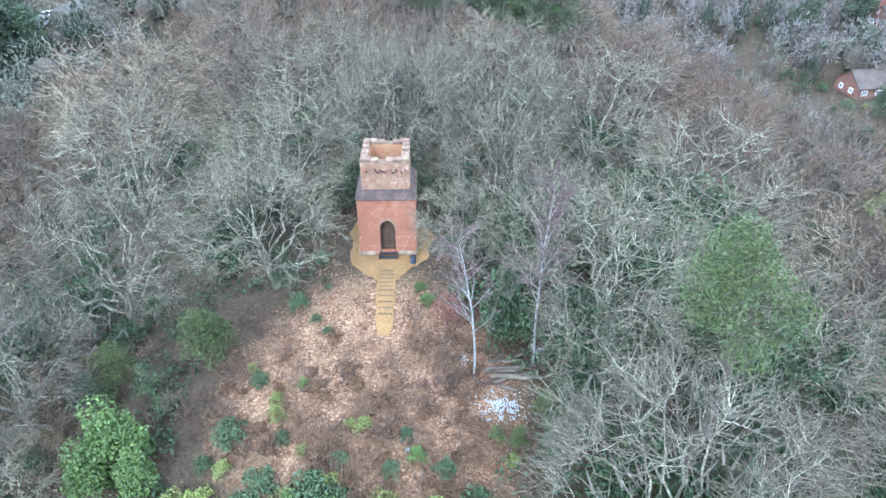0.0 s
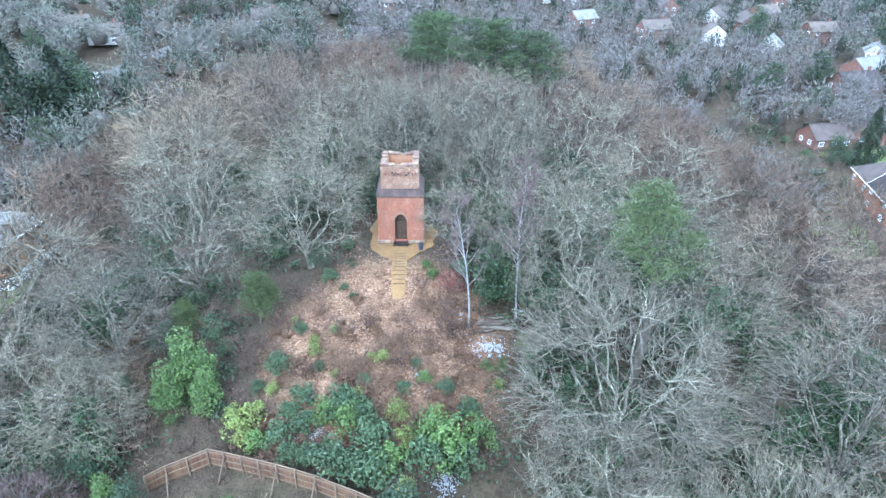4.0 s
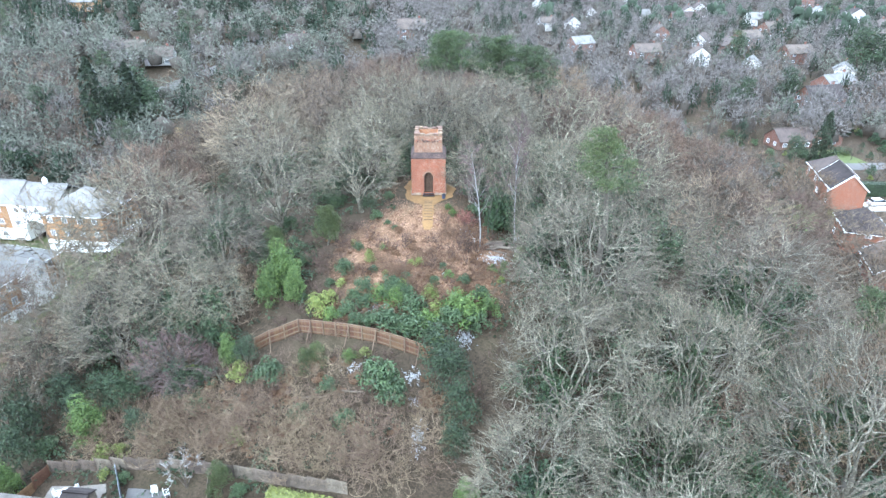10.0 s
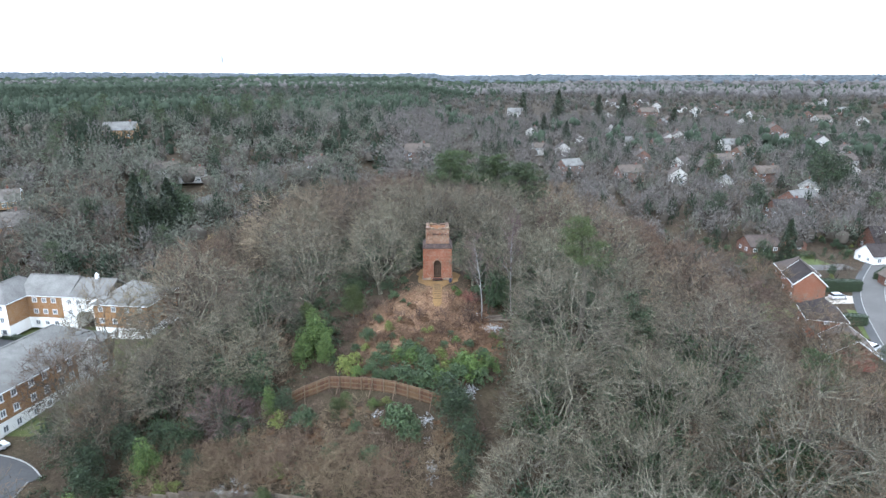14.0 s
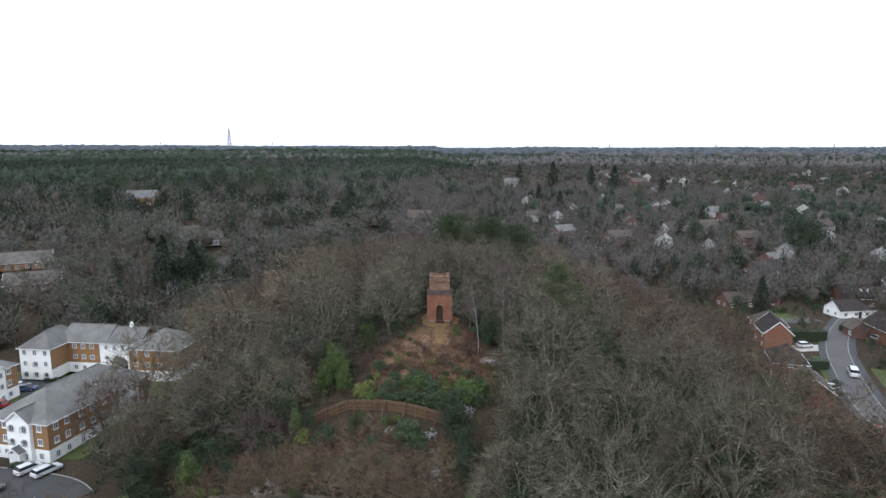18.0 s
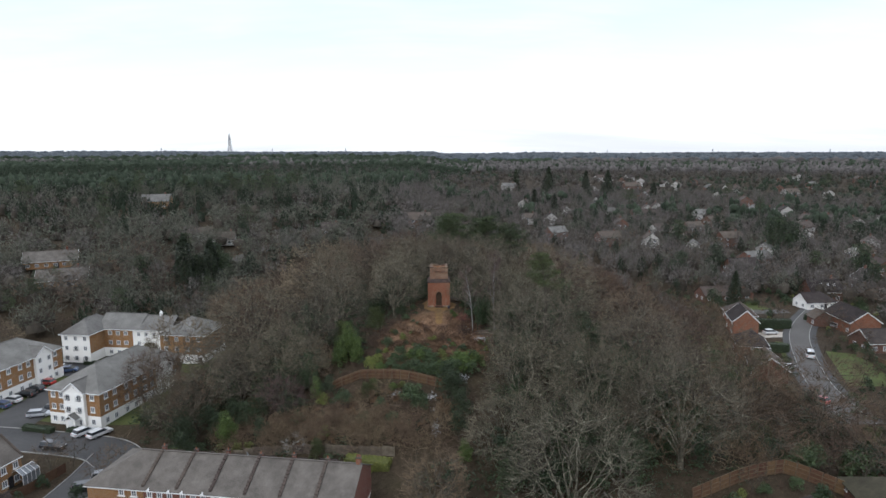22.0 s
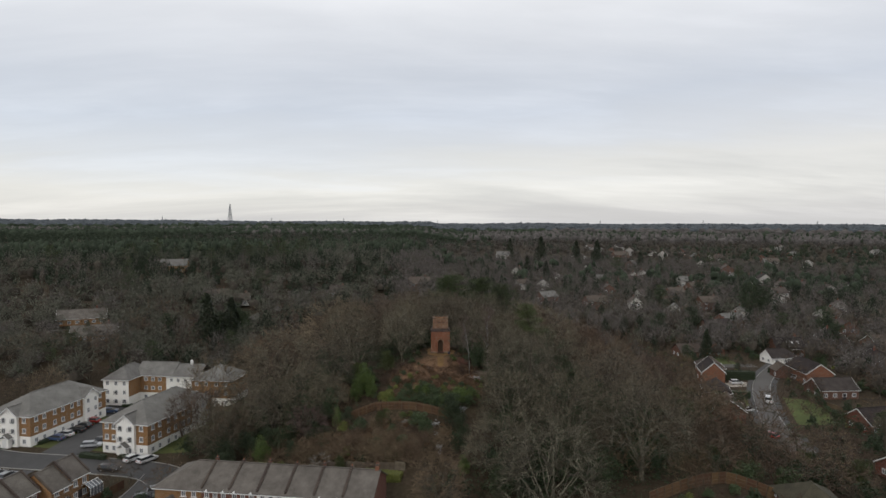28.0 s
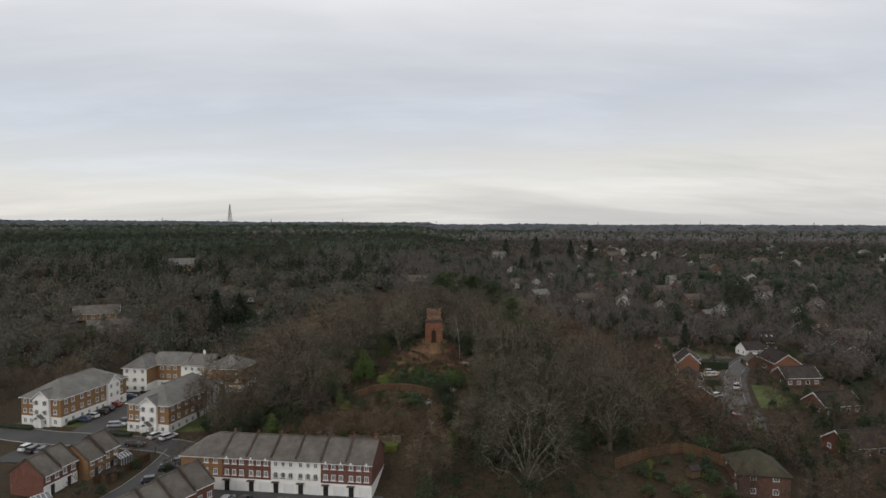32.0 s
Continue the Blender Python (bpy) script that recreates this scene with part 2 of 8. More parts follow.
M["gold_hedge_leaf"] = leafy("gold_hedge_leaf", (0.050, 0.058, 0.012), (0.150, 0.160, 0.040))
M["gold_leaf"] = leafy("gold_leaf", (0.145, 0.106, 0.040), (0.277, 0.218, 0.099))
M["bracken"] = leafy("bracken", (0.075, 0.043, 0.025), (0.2, 0.125, 0.075), rough=0.9, gloss=0.1)
M["dead_leaf"] = leafy("dead_leaf", (0.088, 0.048, 0.029), (0.262, 0.170, 0.108), rough=0.9, gloss=0.1)
# dark bough tone that stands in for the shade inside bare crowns
M["shaded_boughs"] = leafy("shaded_boughs", (0.036, 0.031, 0.025), (0.084, 0.073, 0.059), rough=0.95, gloss=0.05)
M["far_bare"] = leafy("far_bare", (0.090, 0.081, 0.074), (0.178, 0.161, 0.147), rough=0.95, gloss=0.05)
M["far_green"] = leafy("far_green", (0.020, 0.026, 0.018), (0.048, 0.061, 0.041), rough=0.95, gloss=0.05)
M["far_brown"] = leafy("far_brown", (0.044, 0.040, 0.038), (0.104, 0.095, 0.089), rough=0.95, gloss=0.05)
M["thicket_twig"] = surface("thicket_twig", (0.071, 0.049, 0.031), (0.236, 0.178, 0.116), 0.5, mid=(0.141, 0.101, 0.065), bump=0, vary=0.25)
M["sand"] = surface("sand", (0.095, 0.050, 0.019), (0.188, 0.108, 0.045), 0.5, mid=(0.140, 0.078, 0.031), coords="World", fine=14)
M["door_wood"] = surface("door_wood", (0.030, 0.019, 0.012), (0.075, 0.048, 0.030), 2.5)
M["timber"] = surface("timber", (0.06, 0.04, 0.022), (0.15, 0.1, 0.058), 2.0)
M["fence_wood"] = surface("fence_wood", (0.062, 0.032, 0.016), (0.140, 0.080, 0.044), 1.4, mid=(0.098, 0.054, 0.028), vary=0.2)
M["fence_rail"] = surface("fence_rail", (0.087, 0.058, 0.035), (0.158, 0.116, 0.077), 1.4)
M["dead_wood"] = surface("dead_wood", (0.040, 0.031, 0.023), (0.165, 0.134, 0.102), 1.5, vary=0.3)
M["snow"] = surface("snow", (0.19, 0.19, 0.19), (0.42, 0.42, 0.42), 2.5, rough=0.7)
M["black_metal"] = surface("black_metal", (0.015, 0.015, 0.018), (0.05, 0.05, 0.055), 3.0, rough=0.55, metal=0.4)
M["lead"] = surface("lead", (0.022, 0.015, 0.013), (0.11, 0.066, 0.052), 1.0, mid=(0.052, 0.034, 0.029), rough=0.75, fine=12)
M["pale_stone"] = surface("pale_stone", (0.102, 0.070, 0.047), (0.289, 0.218, 0.159), 1.8, mid=(0.178, 0.129, 0.090))
M["tower_brick"] = brickwork("tower_brick", (0.251, 0.086, 0.041), (0.179, 0.049, 0.025), (0.251, 0.195, 0.142), dirt=(0.089, 0.049, 0.033), dirt_amount=0.48)
M["upper_brick"] = brickwork("upper_brick", (0.215, 0.123, 0.073), (0.160, 0.080, 0.048), (0.210, 0.165, 0.124), dirt=(0.053, 0.033, 0.023), dirt_amount=0.55)
M["inner_brick"] = brickwork("inner_brick", (0.281, 0.134, 0.059), (0.227, 0.089, 0.040), (0.270, 0.208, 0.149))
M["red_brick"] = brickwork("red_brick", (0.165, 0.054, 0.036), (0.122, 0.037, 0.026), (0.2, 0.16, 0.135), dirt_amount=0.25)
M["orange_brick"] = brickwork("orange_brick", (0.240, 0.092, 0.048), (0.180, 0.064, 0.035), (0.21, 0.150, 0.115), dirt_amount=0.25)
M["buff_brick"] = brickwork("buff_brick", (0.29, 0.15, 0.06), (0.215, 0.104, 0.04), (0.29, 0.225, 0.15), dirt=(0.14, 0.08, 0.04), dirt_amount=0.2)
M["render_white"] = surface("render_white", (0.70, 0.685, 0.64), (0.84, 0.825, 0.79), 0.4, fine=10, vary=0.04)
M["trim_white"] = surface("trim_white", (0.612, 0.612, 0.595), (0.731, 0.731, 0.714), 1.0, bump=0, vary=0.03, rough=0.5)
M["slate_grey"] = surface("slate_grey", (0.085, 0.08, 0.072), (0.175, 0.167, 0.155), 0.35, mid=(0.125, 0.119, 0.11), fine=22, bump=0.5)
M["tile_brown"] = surface("tile_brown", (0.042, 0.033, 0.028), (0.100, 0.077, 0.063), 0.5, fine=18, bump=0.5, vary=0.25)
M["tile_moss"] = surface("tile_moss", (0.026, 0.022, 0.016), (0.066, 0.055, 0.038), 0.5, mid=(0.040, 0.036, 0.022), fine=14, bump=0.5, vary=0.25)
M["tile_dark"] = surface("tile_dark", (0.023, 0.019, 0.018), (0.060, 0.050, 0.046), 0.5, fine=18, bump=0.5, vary=0.25, spec=0.12)
M["asphalt"] = surface("asphalt", (0.040, 0.039, 0.039), (0.074, 0.072, 0.070), 0.15, fine=20, coords="World", vary=0.03)
M["pale_road"] = surface("pale_road", (0.068, 0.063, 0.058), (0.108, 0.101, 0.094), 0.12, fine=25, coords="World", vary=0.03)
M["paving"] = surface("paving", (0.25, 0.22, 0.19), (0.42, 0.38, 0.33), 0.4, fine=20, coords="World")
M["gravel"] = surface("gravel", (0.105, 0.090, 0.075), (0.215, 0.190, 0.160), 0.5, fine=18, coords="World")
M["kerb"] = surface("kerb", (0.180, 0.174, 0.162), (0.288, 0.282, 0.264), 1.0)
M["grass"] = surface("grass", (0.033, 0.040, 0.011), (0.085, 0.100, 0.028), 0.25, fine=16, coords="World", rough=0.95)
M["road_paint"] = surface("road_paint", (0.5, 0.5, 0.48), (0.72, 0.72, 0.7), 2.0)
M["rubber"] = surface("rubber", (0.012, 0.012, 0.012), (0.03, 0.03, 0.03), 4.0, rough=0.85)
M["rim"] = surface("rim", (0.35, 0.35, 0.36), (0.55, 0.55, 0.56), 4.0, rough=0.3, metal=0.8)
M["lamp_clear"] = surface("lamp_clear", (0.6, 0.6, 0.62), (0.8, 0.8, 0.8), 6.0, rough=0.15)
M["lamp_red"] = surface("lamp_red", (0.3, 0.01, 0.01), (0.45, 0.03, 0.02), 6.0, rough=0.2)
M["blue_plastic"] = surface("blue_plastic", (0.03, 0.035, 0.06), (0.07, 0.08, 0.12), 3.0, rough=0.5)
M["soil"] = surface("soil", (0.042, 0.023, 0.013), (0.109, 0.063, 0.036), 0.7)
M["mast_steel"] = surface("mast_steel", (0.16, 0.17, 0.19), (0.26, 0.27, 0.29), 0.1, rough=0.6, metal=0.3)


def paint(name, colour):
    m = surface(name, tuple(c * 0.92 for c in colour), colour, 2.0, rough=0.28, bump=0, vary=0.02, spec=0.5)
    m.node_tree.nodes["Principled BSDF"].inputs["Coat Weight"].default_value = 0.6
    return m


def glassy(name, colour, rough=0.08):
    m = bpy.data.materials.new(name)
    m.use_nodes = True
    nt = m.node_tree
    p = nt.nodes["Principled BSDF"]
    g = nn(nt, "ShaderNodeTexNoise", Scale=0.7, Detail=2.0)
    tcn = nt.nodes.new("ShaderNodeTexCoord")
    nt.links.new(tcn.outputs["Object"], g.inputs[0])
    col = mix_node(nt, g.outputs[0], colour, tuple(c * 2.2 + 0.01 for c in colour))
    nt.links.new(col, p.inputs["Base Color"])
    p.inputs["Roughness"].default_value = rough
    p.inputs["Specular IOR Level"].default_value = 0.6
    return m


M["glass"] = glassy("window_glass", (0.075, 0.08, 0.086))
M["car_glass"] = glassy("car_glass", (0.012, 0.014, 0.016), 0.05)

# ground: leaf litter, paler leaves in the clearing
def litter_material():
    m = bpy.data.materials.new("leaf_litter")
    m.use_nodes = True
    nt = m.node_tree
    p = nt.nodes["Principled BSDF"]
    p.inputs["Roughness"].default_value = 0.95
    p.inputs["Specular IOR Level"].default_value = 0.1
    pos = nt.nodes.new("ShaderNodeNewGeometry").outputs["Position"]
    a = nn(nt, "ShaderNodeTexNoise", Scale=0.12, Detail=5.0, Roughness=0.6)
    b = nn(nt, "ShaderNodeTexNoise", Scale=1.1, Detail=6.0, Roughness=0.7)
    v = nn(nt, "ShaderNodeTexVoronoi", Scale=7.0)
    for n in (a, b, v):
        nt.links.new(pos, n.inputs["Vector"])
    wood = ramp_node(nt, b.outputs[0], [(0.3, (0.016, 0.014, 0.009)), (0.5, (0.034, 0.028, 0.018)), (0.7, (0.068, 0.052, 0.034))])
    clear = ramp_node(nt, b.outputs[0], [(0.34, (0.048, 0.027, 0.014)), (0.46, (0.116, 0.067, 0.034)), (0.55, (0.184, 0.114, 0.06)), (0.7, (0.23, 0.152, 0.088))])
    leafc = nt.nodes.new("ShaderNodeSeparateColor")
    nt.links.new(v.outputs["Color"], leafc.inputs[0])
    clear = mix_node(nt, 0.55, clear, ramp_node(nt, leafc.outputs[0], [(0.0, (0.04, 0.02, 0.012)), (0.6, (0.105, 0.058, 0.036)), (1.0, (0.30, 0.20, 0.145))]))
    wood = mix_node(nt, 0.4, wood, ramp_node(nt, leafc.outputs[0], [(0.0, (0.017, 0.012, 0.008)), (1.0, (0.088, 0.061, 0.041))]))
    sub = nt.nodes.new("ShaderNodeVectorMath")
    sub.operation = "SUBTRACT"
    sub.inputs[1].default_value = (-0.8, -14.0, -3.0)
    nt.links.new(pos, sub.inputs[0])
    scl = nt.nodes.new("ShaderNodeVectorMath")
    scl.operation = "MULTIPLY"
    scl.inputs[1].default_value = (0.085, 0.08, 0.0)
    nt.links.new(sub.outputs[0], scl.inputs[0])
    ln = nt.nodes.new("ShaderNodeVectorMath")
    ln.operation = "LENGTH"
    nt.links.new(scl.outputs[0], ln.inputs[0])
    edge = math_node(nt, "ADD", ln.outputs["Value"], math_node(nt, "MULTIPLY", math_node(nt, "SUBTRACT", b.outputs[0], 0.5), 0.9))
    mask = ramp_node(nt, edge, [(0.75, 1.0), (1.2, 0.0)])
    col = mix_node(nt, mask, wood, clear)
    moss = ramp_node(nt, a.outputs[0], [(0.52, 0.0), (0.62, 1.0)])
    col = mix_node(nt, math_node(nt, "MULTIPLY", moss, 0.12), col, (0.08, 0.075, 0.035))
    nt.links.new(col, p.inputs["Base Color"])
    bp = nn(nt, "ShaderNodeBump", Strength=0.7, Distance=0.1)
    nt.links.new(b.outputs[0], bp.inputs["Height"])
    nt.links.new(bp.outputs[0], p.inputs["Normal"])
    return m


M["litter"] = litter_material()


# ---------- mesh helpers ----------
class Soup:
    """Plain lists of vertices and faces."""

    def __init__(self):
        self.v, self.f = [], []

    def tube(self, pts, rads, n=4, tip=True):
        base, rings = len(self.v), []
        for i, p in enumerate(pts):
            d = (pts[min(i + 1, len(pts) - 1)] - pts[max(i - 1, 0)])
            if d.length < 1e-6:
                d = Vector((0, 0, 1))
            d.normalize()
            a = d.orthogonal().normalized()
            b = d.cross(a)
            if tip and i == len(pts) - 1:
                self.v.append(p)
                rings.append([len(self.v) - 1])
                continue
            ring = []
            for k in range(n):
                w = 2 * math.pi * k / n
                self.v.append(p + (a * math.cos(w) + b * math.sin(w)) * rads[i])
                ring.append(len(self.v) - 1)
            rings.append(ring)
        for r0, r1 in zip(rings, rings[1:]):
            for k in range(n):
                k2 = (k + 1) % n
                if len(r1) == 1:
                    self.f.append((r0[k], r0[k2], r1[0]))
                else:
                    self.f.append((r0[k], r0[k2], r1[k2], r1[k]))

    def leaf(self, p, normal, size, rng, aspect=0.6, lift=0.25):
        """A folded leaf: two triangles with a keel."""
        n = normal.normalized()
        a = n.orthogonal().normalized()
        w = rng.uniform(0, 6.283)
        u = a * math.cos(w) + n.cross(a) * math.sin(w)
        s = n.cross(u)
        i = len(self.v)
        self.v += [p - u * size * 0.5, p + s * size * aspect * 0.5 + n * size * lift, p + u * size * 0.5, p - s * size * aspect * 0.5 + n * size * lift]
        self.f += [(i, i + 1, i + 2), (i, i + 2, i + 3)]

    def box(self, c, s, m=None):
        i = len(self.v)
        for dx, dy, dz in ((-1, -1, -1), (1, -1, -1), (1, 1, -1), (-1, 1, -1), (-1, -1, 1), (1, -1, 1), (1, 1, 1), (-1, 1, 1)):
            p = Vector((c[0] + dx * s[0] / 2, c[1] + dy * s[1] / 2, c[2] + dz * s[2] / 2))
            self.v.append(m @ p if m else p)
        self.f += [(i, i + 3, i + 2, i + 1), (i + 4, i + 5, i + 6, i + 7), (i, i + 1, i + 5, i + 4), (i + 1, i + 2, i + 6, i + 5), (i + 2, i + 3, i + 7, i + 6), (i + 3, i, i + 4, i + 7)]

    def poly(self, pts, faces):
        i = len(self.v)
        self.v += [Vector(p) for p in pts]
        self.f += [tuple(i + k for k in f) for f in faces]

    def mesh(self, name, mat, smooth=False):
        me = bpy.data.meshes.new(name)
        me.from_pydata([tuple(v) for v in self.v], [], self.f)
        me.materials.append(mat)
        if smooth:
            me.shade_smooth()
        me.update()
        return me


def as_mesh(name, shape, mat, smooth=False):
    if isinstance(shape, Soup):
        return shape.mesh(name, mat, smooth)
    if isinstance(shape, bpy.types.Mesh):
        return shape
    me = bpy.data.meshes.new(name)
    shape.to_mesh(me)
    shape.free()
    me.materials.append(mat)
    if smooth:
        me.shade_smooth()
    return me


def part(name, shape, mat, parent, label="", m=None, smooth=False):
    ob = new(name, as_mesh(name, shape, mat, smooth))
    ob.parent = parent
    if m is not None:
        ob.matrix_basis = m
    return tagged(ob, label) if label else ob


def thing(name, label, category, m=None, group="", kind=""):
    ob = new(name)
    ob.empty_display_size = 0.2
    if m is not None:
        ob.matrix_basis = m
    return tagged(ob, label, category, group, kind)


def solo(name, shape, mat, label, category, m=None, group="", kind="", smooth=False):
    ob = new(name, as_mesh(name, shape, mat, smooth))
    if m is not None:
        ob.matrix_basis = m
    return tagged(ob, label, category, group, kind)


def cube(sx, sy, sz, c=(0, 0, 0), bevel=0.0):
    s = Soup()
    if not bevel:
        s.box(c, (sx, sy, sz))
        return s
    bm = bmesh.new()
    bmesh.ops.create_cube(bm, size=1)
    for v in bm.verts:
        v.co = Vector((v.co.x * sx + c[0], v.co.y * sy + c[1], v.co.z * sz + c[2]))
    bmesh.ops.bevel(bm, geom=bm.edges[:], offset=bevel, segments=1, affect="EDGES")
    return bm


def spot(x, y, z=0, turn=0, s=1.0, sz=None):
    return Matrix.LocRotScale((x, y, z), Euler((0, 0, radians(turn))), (s, s, sz if sz else s))


# ---------- ground ----------
def smooth(a, b, x):
    t = min(max((x - a) / (b - a), 0.0), 1.0)
    return t * t * (3 - 2 * t)


HILL_R = (0, 5, 8.2, 12, 17, 22, 27, 31, 37, 42, 50, 58, 68, 80)
HILL_Z = (0, -0.15, -1.5, -2.1, -2.8, -4.6, -6.5, -8.4, -11.1, -13.8, -17, -19.4, -20.6, -20.8)


def left_right(x, y):
    """The land behind the hill: it climbs on one side, and slowly on the other."""
    k = smooth(50, -40, x)
    yl, yr = min(max(y - 40, 0), 160), min(max(y - 90, 0), 520)
    return k * (0.165 * yl + 0.004 * max(0, min(y, 900) - 200)) + (1 - k) * 0.034 * yr


def base_height(x, y):
    r = math.hypot(x, y * 0.5 if y > 0 else y)
    plain = -20.8 + 2.2 * smooth(60, 110, x) * smooth(56, 90, r) + left_right(x, y)
    z = max(float(np.interp(r, HILL_R, HILL_Z)), plain)
    z -= 1.1 * smooth(-5, -14, x) * smooth(-15, -22, y) * smooth(-60, -35, y)
    z += 6.2 * math.exp(-((x - 48) / 22) ** 2 - ((y + 47) / 14) ** 2)
    # level bench that carries the terrace
    z = max(z, -20.8 + 1.75 * smooth(-58, -53.5, x) * smooth(-5, -9, x) * smooth(-82, -76, y) * smooth(-41, -44.5, y))
    d = math.hypot(x, y)
    if d > 400:
        z += 24 * smooth(600, 3600, d)
        z += 6 * smooth(1200, 3200, d) * noise.noise((x * 0.0011, y * 0.0011, 3.0)) + 7 * smooth(2400, 4000, d) * noise.noise((x * 0.0023, y * 0.0008, 8.0))
    return z


def ground_height(x, y):
    z = base_height(x, y)
    r = math.hypot(x, y)
    if 9 < r < 60:
        z += 0.22 * noise.noise((x * 0.35, y * 0.35, 0.0)) * smooth(9, 13, r)
    return z


def axis(lo_fine, hi_fine, step, far):
    vals = list(np.arange(lo_fine, hi_fine + 0.01, step))
    a, s = hi_fine, step
    while a < far:
        s *= 1.17
        a += s
        vals.append(min(a, far))
    a, s = lo_fine, step
    while a > -far:
        s *= 1.17
        a -= s
        vals.insert(0, max(a, -far))
    return vals


def build_ground():
    xs, ys = axis(-112, 124, 1.6, 4700), axis(-80, 112, 1.6, 4700)
    s = Soup()
    for y in ys:
        for x in xs:
            s.v.append((x, y, ground_height(x, y)))
    n = len(xs)
    for j in range(len(ys) - 1):
        for i in range(n - 1):
            a = j * n + i
            s.f.append((a, a + 1, a + n + 1, a + n))
    me = bpy.data.meshes.new("ground")
    me.from_pydata(s.v, [], s.f)
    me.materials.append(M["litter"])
    me.shade_smooth()
    tagged(new("ground", me), "brown leaf-littered woodland ground falling from the hilltop", "ground", kind="structure")


build_ground()


# ---------- the brick tower ----------
def ring_wall(s, outer, inner, z0, z1, cy, outer1=None):
    """A square tube of wall; outer1 is the half width at the top."""
    o1 = outer1 or outer
    q = ((-1, -1), (1, -1), (1, 1), (-1, 1))
    pts = [(a * outer, cy + b * outer, z0) for a, b in q] + [(a * o1, cy + b * o1, z1) for a, b in q]
    pts += [(a * inner, cy + b * inner, z0) for a, b in q] + [(a * inner, cy + b * inner, z1) for a, b in q]
    f = []
    for k in range(4):
        k2 = (k + 1) % 4
        f += [(k, k2, 4 + k2, 4 + k), (8 + k2, 8 + k, 12 + k, 12 + k2), (4 + k, 4 + k2, 12 + k2, 12 + k), (8 + k, 8 + k2, k2, k)]
    s.poly(pts, f)


def arch_points(w, spring, rise, n=8):
    pts = [(-w, 0.0)]
    for i in range(n + 1):
        a = math.pi * (1 - i / n)
        x = w * math.cos(a)
        z = spring + rise * (math.sin(a) * 0.85 + 0.15 * (1 - abs(x) / w))
        pts.append((x, z))
    return pts + [(w, 0.0)]


def wall_with_arch(s, half, height, thick, y, w, spring, rise):
    """One wall in the plane y, with an arched opening right through it."""
    arc = [(-w, 0.0)] + arch_points(w, spring, rise)[1:-1] + [(w, 0.0)]
    for yy in (y, y + thick):
        left = [(-half, yy, 0)] + [(x, yy, z) for x, z in arc[: len(arc) // 2 + 1]] + [(arc[len(arc) // 2][0], yy, height), (-half, yy, height)]
        right = [(x, yy, z) for x, z in arc[len(arc) // 2:]] + [(half, yy, 0), (half, yy, height), (arc[len(arc) // 2][0], yy, height)]
        for ps in (left, right):
            s.poly(ps, [tuple(range(len(ps)))])
    for (x0, z0), (x1, z1) in zip(arc, arc[1:]):
        s.poly([(x0, y, z0), (x1, y, z1), (x1, y + thick, z1), (x0, y + thick, z0)], [(0, 1, 2, 3)])
    for x in (-half, half):
        s.poly([(x, y, 0), (x, y + thick, 0), (x, y + thick, height), (x, y, height)], [(0, 1, 2, 3)])
    s.poly([(-half, y, height), (half, y, height), (half, y + thick, height), (-half, y + thick, height)], [(0, 1, 2, 3)])


